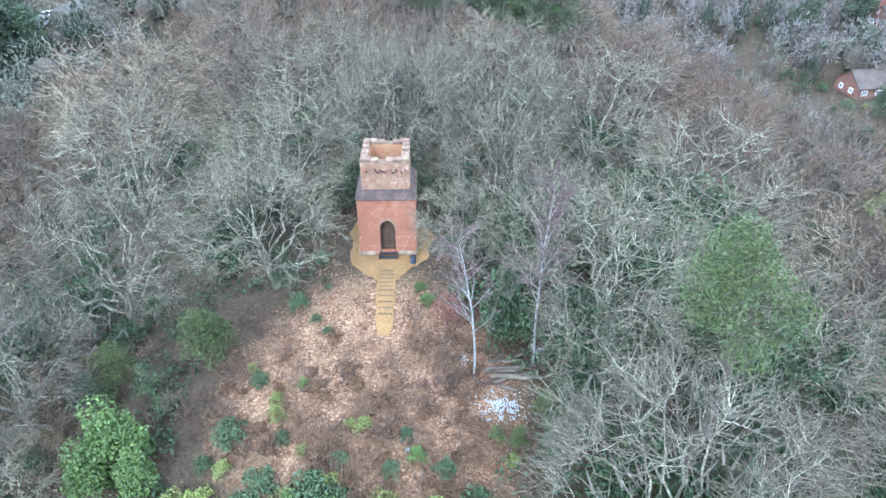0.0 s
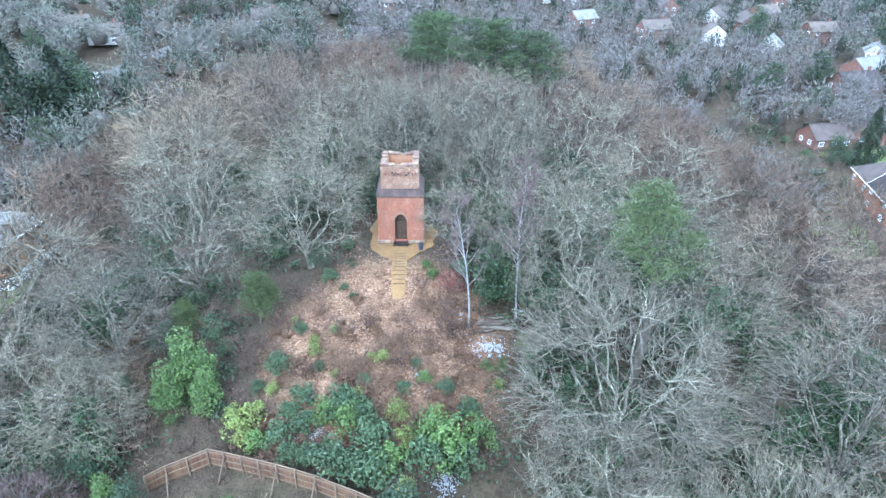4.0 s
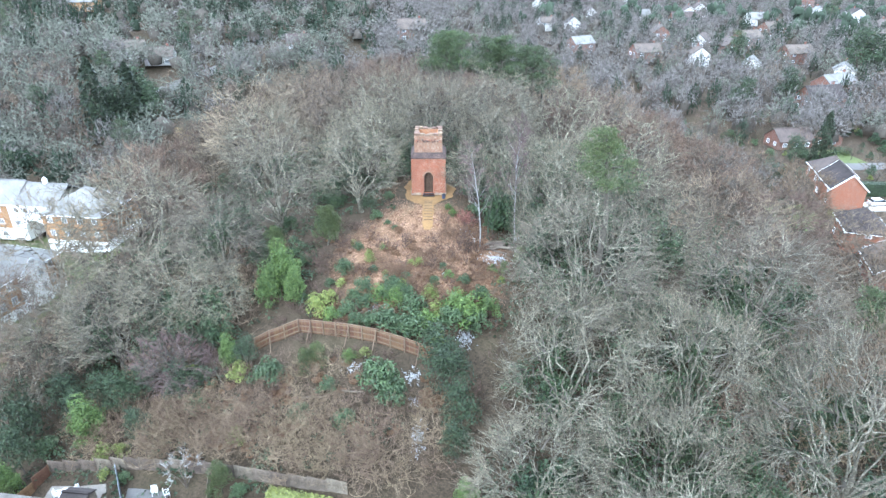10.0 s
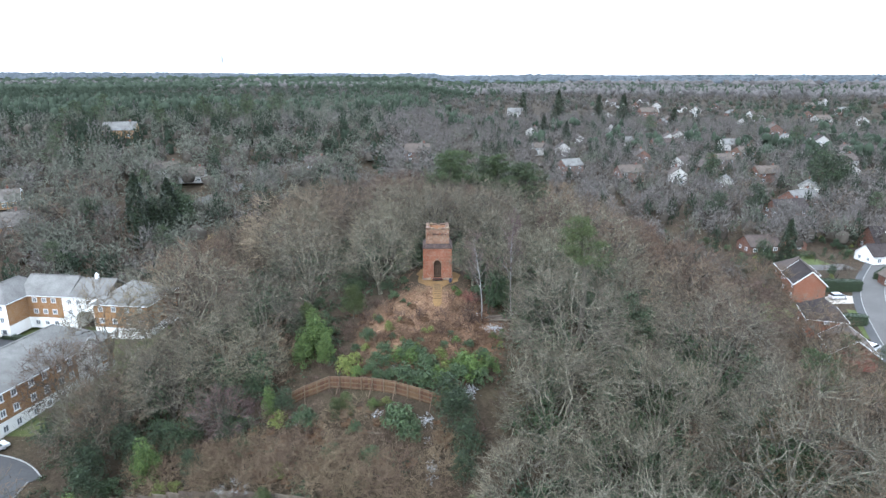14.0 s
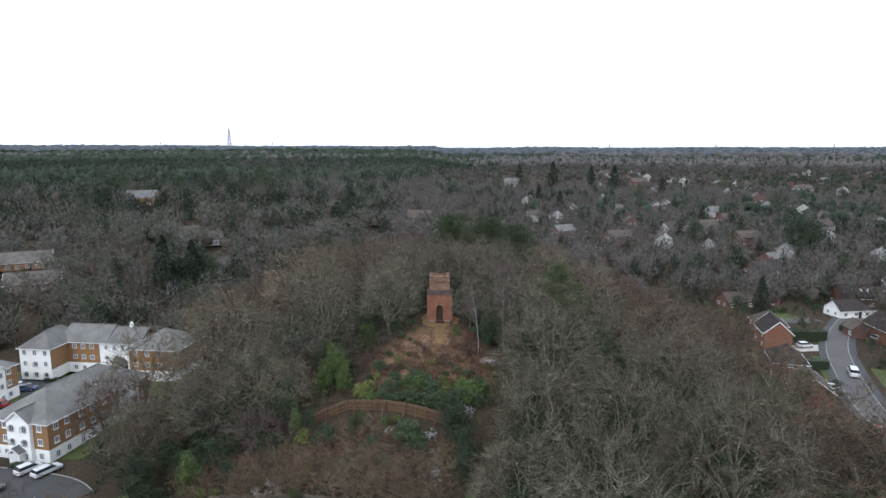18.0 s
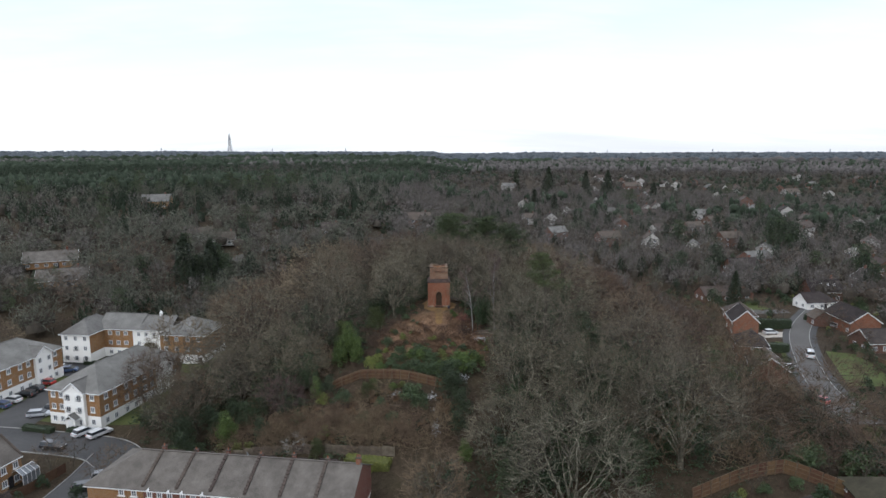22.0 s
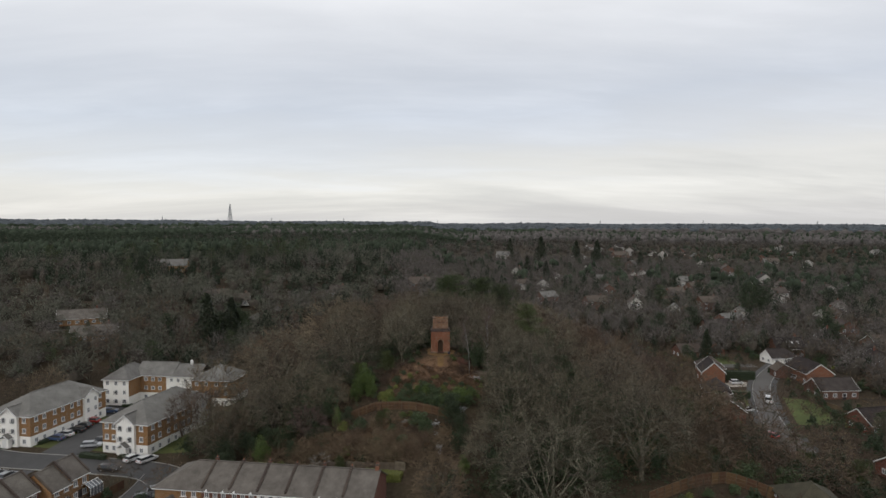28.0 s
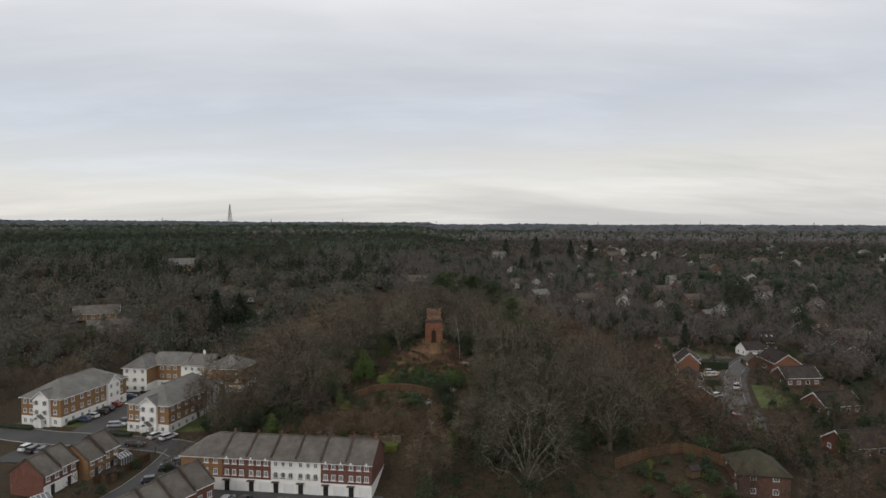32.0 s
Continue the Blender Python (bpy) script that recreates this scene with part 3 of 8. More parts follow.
def build_tower():
    rng = random.Random(5)
    H1, W1, CY = 5.45, 2.42, 2.42
    t = thing("brick_tower", "square red brick tower with arched doorway and battered pale parapet", "tower", pose(0, 0, 0.02))
    s = Soup()
    wall_with_arch(s, W1, H1, 0.7, 0.0, 0.64, 2.6, 0.86)
    part("front_wall", s, M["tower_brick"], t)
    s = Soup()
    wall_with_arch(s, W1, H1, 0.7, 2 * CY - 0.7, 0.55, 2.0, 0.6)
    part("back_wall", s, M["tower_brick"], t)
    for sx in (-1, 1):
        part("side_wall", cube(0.7, 2 * CY - 1.4, H1, (sx * (W1 - 0.35), CY, H1 / 2)), M["tower_brick"], t)
    # arch ring: a rim of brick on edge
    arc = arch_points(0.64, 2.6, 0.86, 14)[1:-1]
    for i in range(14):
        (x0, z0), (x1, z1) = arc[i], arc[i + 1]
        a = math.degrees(math.atan2(z1 - z0, x1 - x0))
        b = cube(0.16, 0.1, 0.24, (0, 0, 0.12), 0.012)
        part("arch_brick", b, M["upper_brick"], t, m=pose((x0 + x1) / 2, 0.03, (z0 + z1) / 2, 0, -a, 0))
    # pale plinth blocks, broken at the doorway
    x = -W1 - 0.1
    while x < W1 + 0.05:
        L = rng.uniform(0.5, 0.8)
        x1 = min(x + L, W1 + 0.1)
        if x1 < -0.66 or x > 0.66:
            h = rng.uniform(0.26, 0.36)
            part("plinth_stone", cube(x1 - x - 0.015, 0.24, h, ((x + x1) / 2, -0.02, h / 2), 0.03), M["pale_stone"], t)
        x = x1
    for sx in (-1, 1):
        y = 0.12
        while y < 2 * CY:
            L = rng.uniform(0.6, 0.95)
            y1 = min(y + L, 2 * CY + 0.1)
            part("plinth_stone", cube(0.24, y1 - y - 0.015, 0.3, (sx * (W1 + 0.02), (y + y1) / 2, 0.15), 0.03), M["pale_stone"], t)
            y = y1
    # dark sloping skirt between the stages
    s = Soup()
    for i, (ro, z) in enumerate(((W1 + 0.1, H1), (W1 + 0.1, H1 + 0.09), (1.97, H1 + 0.78))):
        s.v += [Vector((a * ro, CY + b * ro, z)) for a, b in ((-1, -1), (1, -1), (1, 1), (-1, 1))]
    for r in range(2):
        for k in range(4):
            k2 = (k + 1) % 4
            s.f.append((r * 4 + k, r * 4 + k2, r * 4 + 4 + k2, r * 4 + 4 + k))
    s.f.append((3, 2, 1, 0))
    part("skirt_roof", s, M["lead"], t, "dark weathered sloping skirt of tiles")
    for k in range(8):
        f = (k + 1) / 9
        z, ro = H1 + 0.09 + f * 0.69, W1 + 0.1 + f * (1.97 - W1 - 0.1)
        part("tile_course", cube(2 * ro + 0.02, 0.03, 0.018, (0, CY - ro - 0.004, z)), M["lead"], t)
    # upper stage, slightly tapering, hollow
    s = Soup()
    ring_wall(s, 1.98, 1.36, H1 + 0.72, 8.3, CY, 1.93)
    part("upper_wall", s, M["upper_brick"], t, "weathered brownish brick upper stage")
    # eroded band with missing bricks
    for k in range(40):
        x = -1.7 + 3.4 * (k + rng.random()) / 40
        if rng.random() < 0.75:
            w = rng.uniform(0.08, 0.24)
            part("eroded_brick", cube(w, 0.12, rng.uniform(0.06, 0.2), (x, CY - 1.955 - rng.uniform(0.0, 0.03), 7.86 + rng.uniform(-0.16, 0.14)), 0.012), M["lead"] if rng.random() < 0.65 else M["tower_brick"], t)
    s = Soup()
    ring_wall(s, 1.96, 1.34, 8.28, 8.62, CY)
    part("parapet_wall", s, M["upper_brick"], t)
    s = Soup()
    s.box((0, CY, 6.1), (2.72, 2.72, 0.2))
    part("inner_floor", s, M["inner_brick"], t)
    for a in range(4):
        part("inner_lining", cube(2.66, 0.06, 2.3, (0, 0, 0)), M["inner_brick"], t, m=Matrix.Translation((0, CY, 7.42)) @ pose(0, 0, 0, 0, 0, 90 * a) @ Matrix.Translation((0, -1.31, 0)))
    # cap stones: raised corners, lower in the middle of each side
    for a in range(4):
        R = Matrix.Translation((0, CY, 0)) @ pose(0, 0, 0, 0, 0, 90 * a)
        for x0, x1, h in ((-1.95, -1.1, 0.3), (-1.1, -0.5, 0.2), (-0.5, 0.1, 0.07), (0.1, 0.75, 0.24), (0.75, 1.32, 0.27)):
            h += rng.uniform(-0.035, 0.035)
            part("cap_stone", cube(x1 - x0 - 0.008, 0.6 + rng.uniform(-0.04, 0.04), h, ((x0 + x1) / 2, -1.64, 8.62 + h / 2), 0.025), M["cap_stone"], t, m=R)
    # dark plank door set back in the doorway
    for k in range(6):
        part("door_plank", cube(0.205, 0.06, 3.2, (-0.525 + k * 0.21, 0.56, 1.72), 0.008), M["door_wood"], t)
    for z in (0.5, 2.3):
        part("door_ledge", cube(1.2, 0.05, 0.14, (0, 0.51, z), 0.01), M["door_wood"], t)
    part("threshold", cube(1.24, 0.5, 0.3, (0, 0.2, 0.13), 0.02), M["tower_brick"], t)
    part("floor_slab", cube(3.4, 3.4, 0.1, (0, CY, 0.0)), M["soil"], t)
    st = thing("metal_door_steps", "two dark metal grating steps below the tower doorway", "steps", pose(0, -0.42, 0.03))
    part("tread", cube(1.5, 0.34, 0.05, (0, 0.14, 0.30), 0.01), M["black_metal"], st)
    part("tread", cube(1.5, 0.34, 0.05, (0, -0.22, 0.13), 0.01), M["black_metal"], st)
    for sx in (-1, 1):
        part("stringer", cube(0.05, 0.7, 0.3, (sx * 0.76, -0.03, 0.15), 0.01), M["black_metal"], st)


build_tower()


def build_path():
    """Sand pad round the tower and the stepped sand path down the slope."""
    s = Soup()
    n = 48
    rr = random.Random(2)
    ring = []
    for k in range(n):
        a = 2 * math.pi * k / n
        r = 3.7 + 0.3 * math.sin(3 * a + 1) + 0.18 * math.sin(7 * a) + rr.uniform(-0.16, 0.16)
        if -2.2 < a - math.pi < 0 or a > math.pi:
            r += 1.05 * abs(math.sin(a))
        ring.append((r * 0.95 * math.cos(a), 2.3 + r * 1.12 * math.sin(a)))
    s.v.append(Vector((0, 2.3, 0.03)))
    for f in (0.5, 0.8, 1.0):
        for x, y in ring:
            px_, py_ = x * f, 2.3 + (y - 2.3) * f
            s.v.append(Vector((px_, py_, max(ground_height(px_, py_), base_height(px_, py_)) + (0.05 if f < 1 else 0.03))))
    for k in range(n):
        k2 = (k + 1) % n
        s.f.append((0, 1 + k, 1 + k2))
        for r in range(2):
            o = 1 + r * n
            s.f.append((o + k, o + n + k, o + n + k2, o + k2))
    solo("sand_pad", s, M["sand"], "orange sand and gravel pad around the tower foot", "path", kind="structure")
    t = thing("sand_steps", "sandy path of shallow timber-edged steps climbing to the tower", "steps")
    s = Soup()
    ys = [-1.6 - 0.35 * i for i in range(21)]
    for i, y in enumerate(ys):
        w = 0.72 + (1.5 * (1 - i / 6) if i < 6 else 0) + rr.uniform(-0.1, 0.1) - (0.1 * (i - 17) if i > 17 else 0)
        for x in (-w, -w * 0.4, w * 0.4, w):
            s.v.append(Vector((x - 0.02 * i * 0.1, y, base_height(0, y) + 0.07)))
    for i in range(20):
        for k in range(3):
            a = i * 4 + k
            s.f.append((a, a + 4, a + 5, a + 1))
    part("sand_bed", s, M["sand"], t)
    for i in range(10):
        y = -2.3 - i * 0.5
        z = base_height(0, y)
        part("riser", cube(1.12, 0.09, 0.16, (0, y, z + 0.06), 0.012), M["timber"], t)
    for sx in (-1, 1):
        z0, z1 = base_height(0, -2.2), base_height(0, -7.0)
        ln = math.hypot(4.8, z1 - z0)
        part("side_board", cube(0.07, ln, 0.12, (0, 0, 0), 0.01), M["timber"], t, m=pose(sx * 0.6, -4.6, (z0 + z1) / 2 + 0.04, math.degrees(math.atan2(z0 - z1, 4.8)), 0, 0))
    b = thing("litter_bin", "small dark blue-grey bin beside the sand pad", "bin", pose(2.15, -1.15, ground_height(2.15, -1.15)))
    s = Soup()
    s.tube([Vector((0, 0, 0)), Vector((0, 0, 0.02)), Vector((0, 0, 0.62))], [0.2, 0.24, 0.27], 12, tip=False)
    part("body", s, M["blue_plastic"], b, smooth=True)
    s = Soup()
    s.tube([Vector((0, 0, 0.62)), Vector((0, 0, 0.68)), Vector((0, 0, 0.74))], [0.29, 0.29, 0.1], 12)
    part("lid", s, M["black_metal"], b, smooth=True)


build_path()


# ---------- trees ----------
def grow(p, d, length, segs, crook, up, rng):
    pts, step = [p.copy()], length / segs
    d = d.normalized()
    for i in range(segs):
        d = (d + Vector((rng.gauss(0, crook), rng.gauss(0, crook), rng.gauss(0, crook) + up))).normalized()
        p = p + d * step
        pts.append(p.copy())
    return pts


def along(pts, t):
    f = t * (len(pts) - 1)
    i = min(int(f), len(pts) - 2)
    return pts[i].lerp(pts[i + 1], f - i), (pts[i + 1] - pts[i]).normalized()


def fork(d, angle, rng):
    a = d.orthogonal().normalized()
    w = rng.uniform(0, 6.283)
    side = a * math.cos(w) + d.cross(a) * math.sin(w)
    return (d * math.cos(angle) + side * math.sin(angle)).normalized()


def bare_tree(seed, H, first, counts, R, crook, r0, twig_r, upsweep=0.5, lean=0.04, base=0.3, twig_len=1.3, limb=0.55, wobble=0.06, sprays=4):
    """Trunk with its limbs, and a domed crown of boughs that end in fans of twigs."""
    rng = random.Random(seed)
    wood, crown = Soup(), Soup()
    limbs, boughs, twigs = counts
    segs, bends = (4, 8) if boughs >= 130 else (2, 5)
    top = H * 0.8
    trunk = grow(Vector((0, 0, -0.5)), Vector((rng.gauss(0, lean), rng.gauss(0, lean), 1)), top, 7, wobble, 0.03, rng)
    wood.tube(trunk, [r0 * (1.3 if i == 0 else 1 - 0.82 * i / 7) for i in range(8)], 7)
    mid = Vector((trunk[-1].x * 0.6, trunk[-1].y * 0.6, H * base))
    lobes = [rng.uniform(0.82, 1.12) for _ in range(9)]

    def dome(az, el, f):
        k = lobes[int(az / 6.2832 * 5) % 5] * 0.5 + lobes[5 + int(el * 2.4) % 4] * 0.5
        return mid + Vector((math.cos(az) * math.cos(el) * R, math.sin(az) * math.cos(el) * R, math.sin(el) * (H - mid.z))) * (f * k)

    nodes = []
    for i in range(limbs):
        t = first + (0.96 - first) * i / limbs + rng.uniform(0, 0.04)
        p, d = along(trunk, min(t, 0.98))
        az, el = (i * 2.4 + rng.uniform(-0.4, 0.4)) % 6.2832, 0.12 + 1.1 * i / limbs + rng.gauss(0, 0.1)
        end = dome(az, max(el, 0.05), 0.72)
        pts, off = [p], Vector((0, 0, 0))
        for k in range(1, bends + 1):
            f = k / bends
            off = off * 0.72 + Vector((rng.gauss(0, crook), rng.gauss(0, crook), rng.gauss(0, crook))) * R * 0.3
            pts.append(p.lerp(end, f) + Vector((0, 0, math.sin(f * 3.14) * -0.05 * R * (1 - upsweep))) + off * min(1, 2.5 * (1 - f) + 0.3))
        ra = max(r0 * (1 - 0.75 * t) * limb, 0.05 * limb / 0.55)
        wood.tube(pts, [ra * (1 - 0.82 * k / bends) for k in range(bends + 1)], 4 if bends > 5 else 3)
        nodes += [(pts[k].lerp(pts[k + 1], 0.5), ra * (1 - 0.82 * k / bends)) for k in range(1, bends)] + [(pts[bends], ra * 0.2)]
    for i in range(boughs):
        az, el = rng.uniform(0, 6.2832), math.asin(min(0.02 + 0.97 * rng.random(), 1.0))
        tip = dome(az, el, rng.uniform(0.8, 1.0))
        out = (tip - mid).normalized()
        best = sorted(nodes, key=lambda n: (n[0] - tip).length_squared + (4.0 if (n[0] - mid).dot(out) > (tip - mid).dot(out) else 0))
        q, rq = best[0] if rng.random() < 0.7 else best[min(len(best) - 1, 2)]
        ln = (tip - q).length
        bend = Vector((rng.gauss(0, crook), rng.gauss(0, crook), rng.gauss(-upsweep * 0.25, crook))) * ln
        r2 = min(max(rq * 0.55, twig_r * 1.8), twig_r * 3.2)
        path, off = [q], Vector((0, 0, 0))
        for k in range(1, segs):
            f = k / segs
            off = off * 0.5 + Vector((rng.gauss(0, crook), rng.gauss(0, crook), rng.gauss(0, crook))) * ln * 0.6
            path.append(q.lerp(tip, f) + bend * math.sin(f * 3.14) * 0.8 + off)
        path.append(tip)
        crown.tube(path, [r2 * (1 - 0.8 * k / segs) for k in range(segs + 1)], 3)
        for k in range(twigs):
            t = 0.3 + 0.69 * (k + rng.random()) / twigs
            p, d = along(path, min(t, 0.99))
            dd = (d * 0.7 + out * 0.5 + Vector((rng.gauss(0, 0.62), rng.gauss(0, 0.62), rng.gauss(upsweep * 0.5, 0.5)))).normalized()
            l = twig_len * rng.uniform(0.5, 1.3)
            m1 = p + dd * l * 0.5
            crown.tube([p, m1 + (dd * 0.5 + Vector((rng.gauss(0, 0.3), rng.gauss(0, 0.3), rng.gauss(upsweep * 0.4, 0.25)))).normalized() * l * 0.5], [twig_r, 0], 3)
            for q in range(sprays):
                e = p + dd * l * (0.12 + 0.75 * (q + rng.random()) / sprays)
                g = (dd + out * 0.35 + Vector((rng.gauss(0, 0.6), rng.gauss(0, 0.6), rng.gauss(0.15 + upsweep * 0.3, 0.45)))).normalized()
                w = g.orthogonal().normalized()
                w = (w * math.cos(q * 2.1) + g.cross(w) * math.sin(q * 2.1)) * twig_r * 0.9
                n = len(crown.v)
                crown.v += [e - w, e + w, e + g * l * rng.uniform(0.4, 0.75)]
                crown.f.append((n, n + 1, n + 2))
    return wood, crown


def spread_tree(seed, H, R, counts, crook, r0, twig_r, fork_at=0.3, low=0.12, up=0.35, sprays=3, twig_len=1.0, lobed=0.16, lean=0.05, ivy=0, bold=0.0):
    """Short trunk, long limbs that spread to a lobed dome, and three orders of finer branches on them."""
    rng = random.Random(seed)
    wood, crown, leaves = Soup(), Soup(), Soup()
    limbs, boughs, n3, n4 = counts
    g = rng.gauss
    nodes = []
    trunk = grow(Vector((0, 0, -0.6)), Vector((g(0, lean), g(0, lean), 1)), H * (fork_at + 0.16), 5, 0.07, 0.03, rng)
    wood.tube(trunk, [r0 * k for k in (1.3, 0.9, 0.8, 0.7, 0.55, 0.35)], 7, tip=False)
    mid = Vector((trunk[-1].x * 0.5, trunk[-1].y * 0.5, H * 0.4))
    phase = [rng.uniform(0, 6.283) for _ in range(3)]

    def rim(d):
        """Distance from the middle to the crown's edge along a direction."""
        az, el = math.atan2(d.y, d.x), math.asin(max(-1, min(1, d.z)))
        k = 1 + lobed * (0.6 * math.sin(3 * az + phase[0]) * math.cos(el) + 0.5 * math.sin(5 * az + phase[1] + 3 * el) + 0.4 * math.sin(6 * el + phase[2] + 2 * az))
        rz = H - mid.z if d.z > 0 else H * 0.25
        return k / (abs(math.hypot(d.x, d.y) / R) ** 2.5 + abs(d.z / rz) ** 2.5) ** 0.4

    def inside(p, f=1.0):
        d = p - mid
        return d.length < f * rim(d.normalized()) if d.length > 0.01 else True

    def twigs(path, n, out):
        for k in range(n):
            p, d = along(path, min(0.22 + 0.77 * (k + rng.random()) / n, 0.99))
            dd = (d * 0.7 + out * 0.4 + Vector((g(0, 0.65), g(0, 0.65), g(up * 0.3, 0.5)))).normalized()
            l = twig_len * rng.uniform(0.55, 1.35)
            w = dd.orthogonal().normalized()
            i = len(crown.v)
            crown.v += [p - w * twig_r, p + w * twig_r, p + dd * l]
            crown.f.append((i, i + 1, i + 2))
            for q in range(sprays):
                e = p + dd * l * (0.15 + 0.7 * (q + rng.random()) / sprays)
                h = (dd + out * 0.25 + Vector((g(0, 0.55), g(0, 0.55), g(up * 0.4, 0.42)))).normalized()
                w2 = h.orthogonal().normalized()
                w2 = (w2 * math.cos(q * 2.1) + h.cross(w2) * math.sin(q * 2.1)) * twig_r * 0.8
                i = len(crown.v)
                crown.v += [e - w2, e + w2, e + h * l * rng.uniform(0.35, 0.7)]
                crown.f.append((i, i + 1, i + 2))

    for i in range(limbs):
        az = i * 2.4 + g(0, 0.25)
        el = low + (1.4 - low) * ((i + 0.5) / limbs) ** 1.1 + g(0, 0.08)
        d = Vector((math.cos(az) * math.cos(el), math.sin(az) * math.cos(el), math.sin(el)))
        end = mid + d * rim(d) * rng.uniform(0.7, 0.84)
        p, _ = along(trunk, min(0.45 + 0.55 * i / limbs, 0.99))
        ln = (end - p).length
        ctrl = p.lerp(end, 0.5) + Vector((0, 0, (0.2 if el < 0.7 else 0.0) * ln))
        pts, off, n = [p], Vector((0, 0, 0)), 8
        for k in range(1, n + 1):
            f = k / n
            off = off * 0.75 + Vector((g(0, 1), g(0, 1), g(0, 0.8))) * crook * ln * 0.16
            pts.append(p.lerp(ctrl, f).lerp(ctrl.lerp(end, f), f) + off * min(1.0, 3 * f))
        ra = r0 * rng.uniform(0.22, 0.34)
        wood.tube(pts, [ra * (1 - 0.85 * k / n) for k in range(n + 1)], 4)
        nodes += [(pts[k].lerp(pts[k + 1], h), ra * (1 - 0.85 * k / n)) for k in range(2, n) for h in (0.0, 0.5)]
        if ivy:
            for k in range(ivy // limbs):
                q, _ = along(pts, rng.random() ** 1.3 * 0.62)
                v = Vector((g(0, 1), g(0, 1), g(0.2, 1))).normalized()
                leaves.leaf(q + v * rng.uniform(0.15, 0.75), v, rng.uniform(0.16, 0.34), rng)
    # boughs end all over the dome, each in a spray of branchlets
    for i in range(boughs):
        z = -0.18 + 1.17 * (i + rng.random()) / boughs
        az = i * 2.39996 + g(0, 0.2)
        c = math.sqrt(max(0.0, 1 - min(z, 1) ** 2))
        out = Vector((math.cos(az) * c, math.sin(az) * c, min(z, 1.0)))
        reach = rim(out)
        tip = mid + out * reach * rng.uniform(0.74, 0.9)
        q, rq = min(nodes, key=lambda nd: (nd[0] - tip).length_squared + (9.0 if (nd[0] - mid).length > 0.8 * reach else 0.0))
        ln, path, off = (tip - q).length, [q], Vector((0, 0, 0))
        for k in range(1, 4):
            off = off * 0.6 + Vector((g(0, 1), g(0, 1), g(0.15, 0.8))) * crook * ln * 0.42
            path.append(q.lerp(tip, k / 4) + off)
        path.append(tip)
        rb = max(min(rq * 0.7, twig_r * 3.4), twig_r * 2)
        wood.tube(path, [rb, rb * 0.85, rb * 0.7, rb * 0.55, rb * 0.4], 3)
        for m in range(n3):
            p, d = along(path, 0.42 + 0.57 * (m + rng.random()) / n3)
            dd = (d * 0.45 + out * 0.6 + Vector((g(0, 0.6), g(0, 0.6), g(up * 0.25, 0.55)))).normalized()
            if bold:
                b3 = grow(p, dd, R * rng.uniform(0.16, 0.34), 3, crook * 1.1, up * 0.08, rng)
                r3 = rb * bold
                wood.tube(b3, [r3, r3 * 0.8, r3 * 0.55, 0], 3)
            else:
                b3 = grow(p, dd, R * rng.uniform(0.14, 0.27), 2, crook * 1.2, up * 0.08, rng)
                r3 = rb * 0.42
                crown.tube(b3, [r3, r3 * 0.7, 0], 3)
            twigs(b3, n4, out)
    # coarse inner twigs, coloured dark to paint the shade deep in the crown
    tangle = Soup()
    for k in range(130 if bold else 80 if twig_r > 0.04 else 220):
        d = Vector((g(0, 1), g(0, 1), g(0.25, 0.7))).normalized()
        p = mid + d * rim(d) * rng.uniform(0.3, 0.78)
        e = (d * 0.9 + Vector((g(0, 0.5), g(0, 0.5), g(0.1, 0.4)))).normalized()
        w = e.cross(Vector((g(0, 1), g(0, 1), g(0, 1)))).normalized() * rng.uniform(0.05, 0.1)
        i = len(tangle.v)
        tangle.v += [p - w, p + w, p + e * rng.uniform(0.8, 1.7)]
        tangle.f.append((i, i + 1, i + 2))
    if ivy:
        for k in range(ivy // 2):
            q, _ = along(trunk, rng.uniform(0.1, 1))
            v = Vector((g(0, 1), g(0, 1), g(0, 0.6))).normalized()
            leaves.leaf(q + v * rng.uniform(0.3, 0.9), v, rng.uniform(0.16, 0.34), rng)
    return wood, crown, tangle, leaves if ivy else None


def birch_maker(seed):
    """White stem that bends a little, steep fine limbs and a haze of thin twigs."""
    rng = random.Random(seed)
    wood, crown = Soup(), Soup()
    stem = grow(Vector((0, 0, -0.4)), Vector((0.02, 0, 1)), 15.2, 10, 0.035, 0.05, rng)
    wood.tube(stem, [0.13, 0.095, 0.09, 0.085, 0.075, 0.07, 0.06, 0.05, 0.035, 0.02, 0.01], 6)
    for i in range(24):
        t = 0.36 + 0.62 * i / 24
        p, d = along(stem, t)
        limb = grow(p, fork(d, rng.uniform(0.5, 0.9), rng), 4.0 * (1.12 - t) * rng.uniform(0.8, 1.2) + 0.7, 5, 0.1, 0.12, rng)
        wood.tube(limb, [0.045 * (1.3 - t) * k for k in (1, 0.85, 0.7, 0.5, 0.35, 0.2)], 3)
        for k in range(9):
            q, e = along(limb, min(0.2 + 0.79 * (k + rng.random()) / 9, 0.99))
            twig = grow(q, fork(e, rng.uniform(0.4, 0.8), rng), rng.uniform(0.6, 1.3), 2, 0.15, 0.02, rng)
            crown.tube(twig, [0.016, 0.012, 0], 3)
            for m in range(7):
                a, f = along(twig, min(0.1 + 0.89 * rng.random(), 0.99))
                v = fork(f, rng.uniform(0.3, 0.8), rng)
                w = v.orthogonal().normalized() * 0.015
                n = len(crown.v)
                crown.v += [a - w, a + w, a + v * rng.uniform(0.3, 0.7)]
                crown.f.append((n, n + 1, n + 2))
    return wood, crown


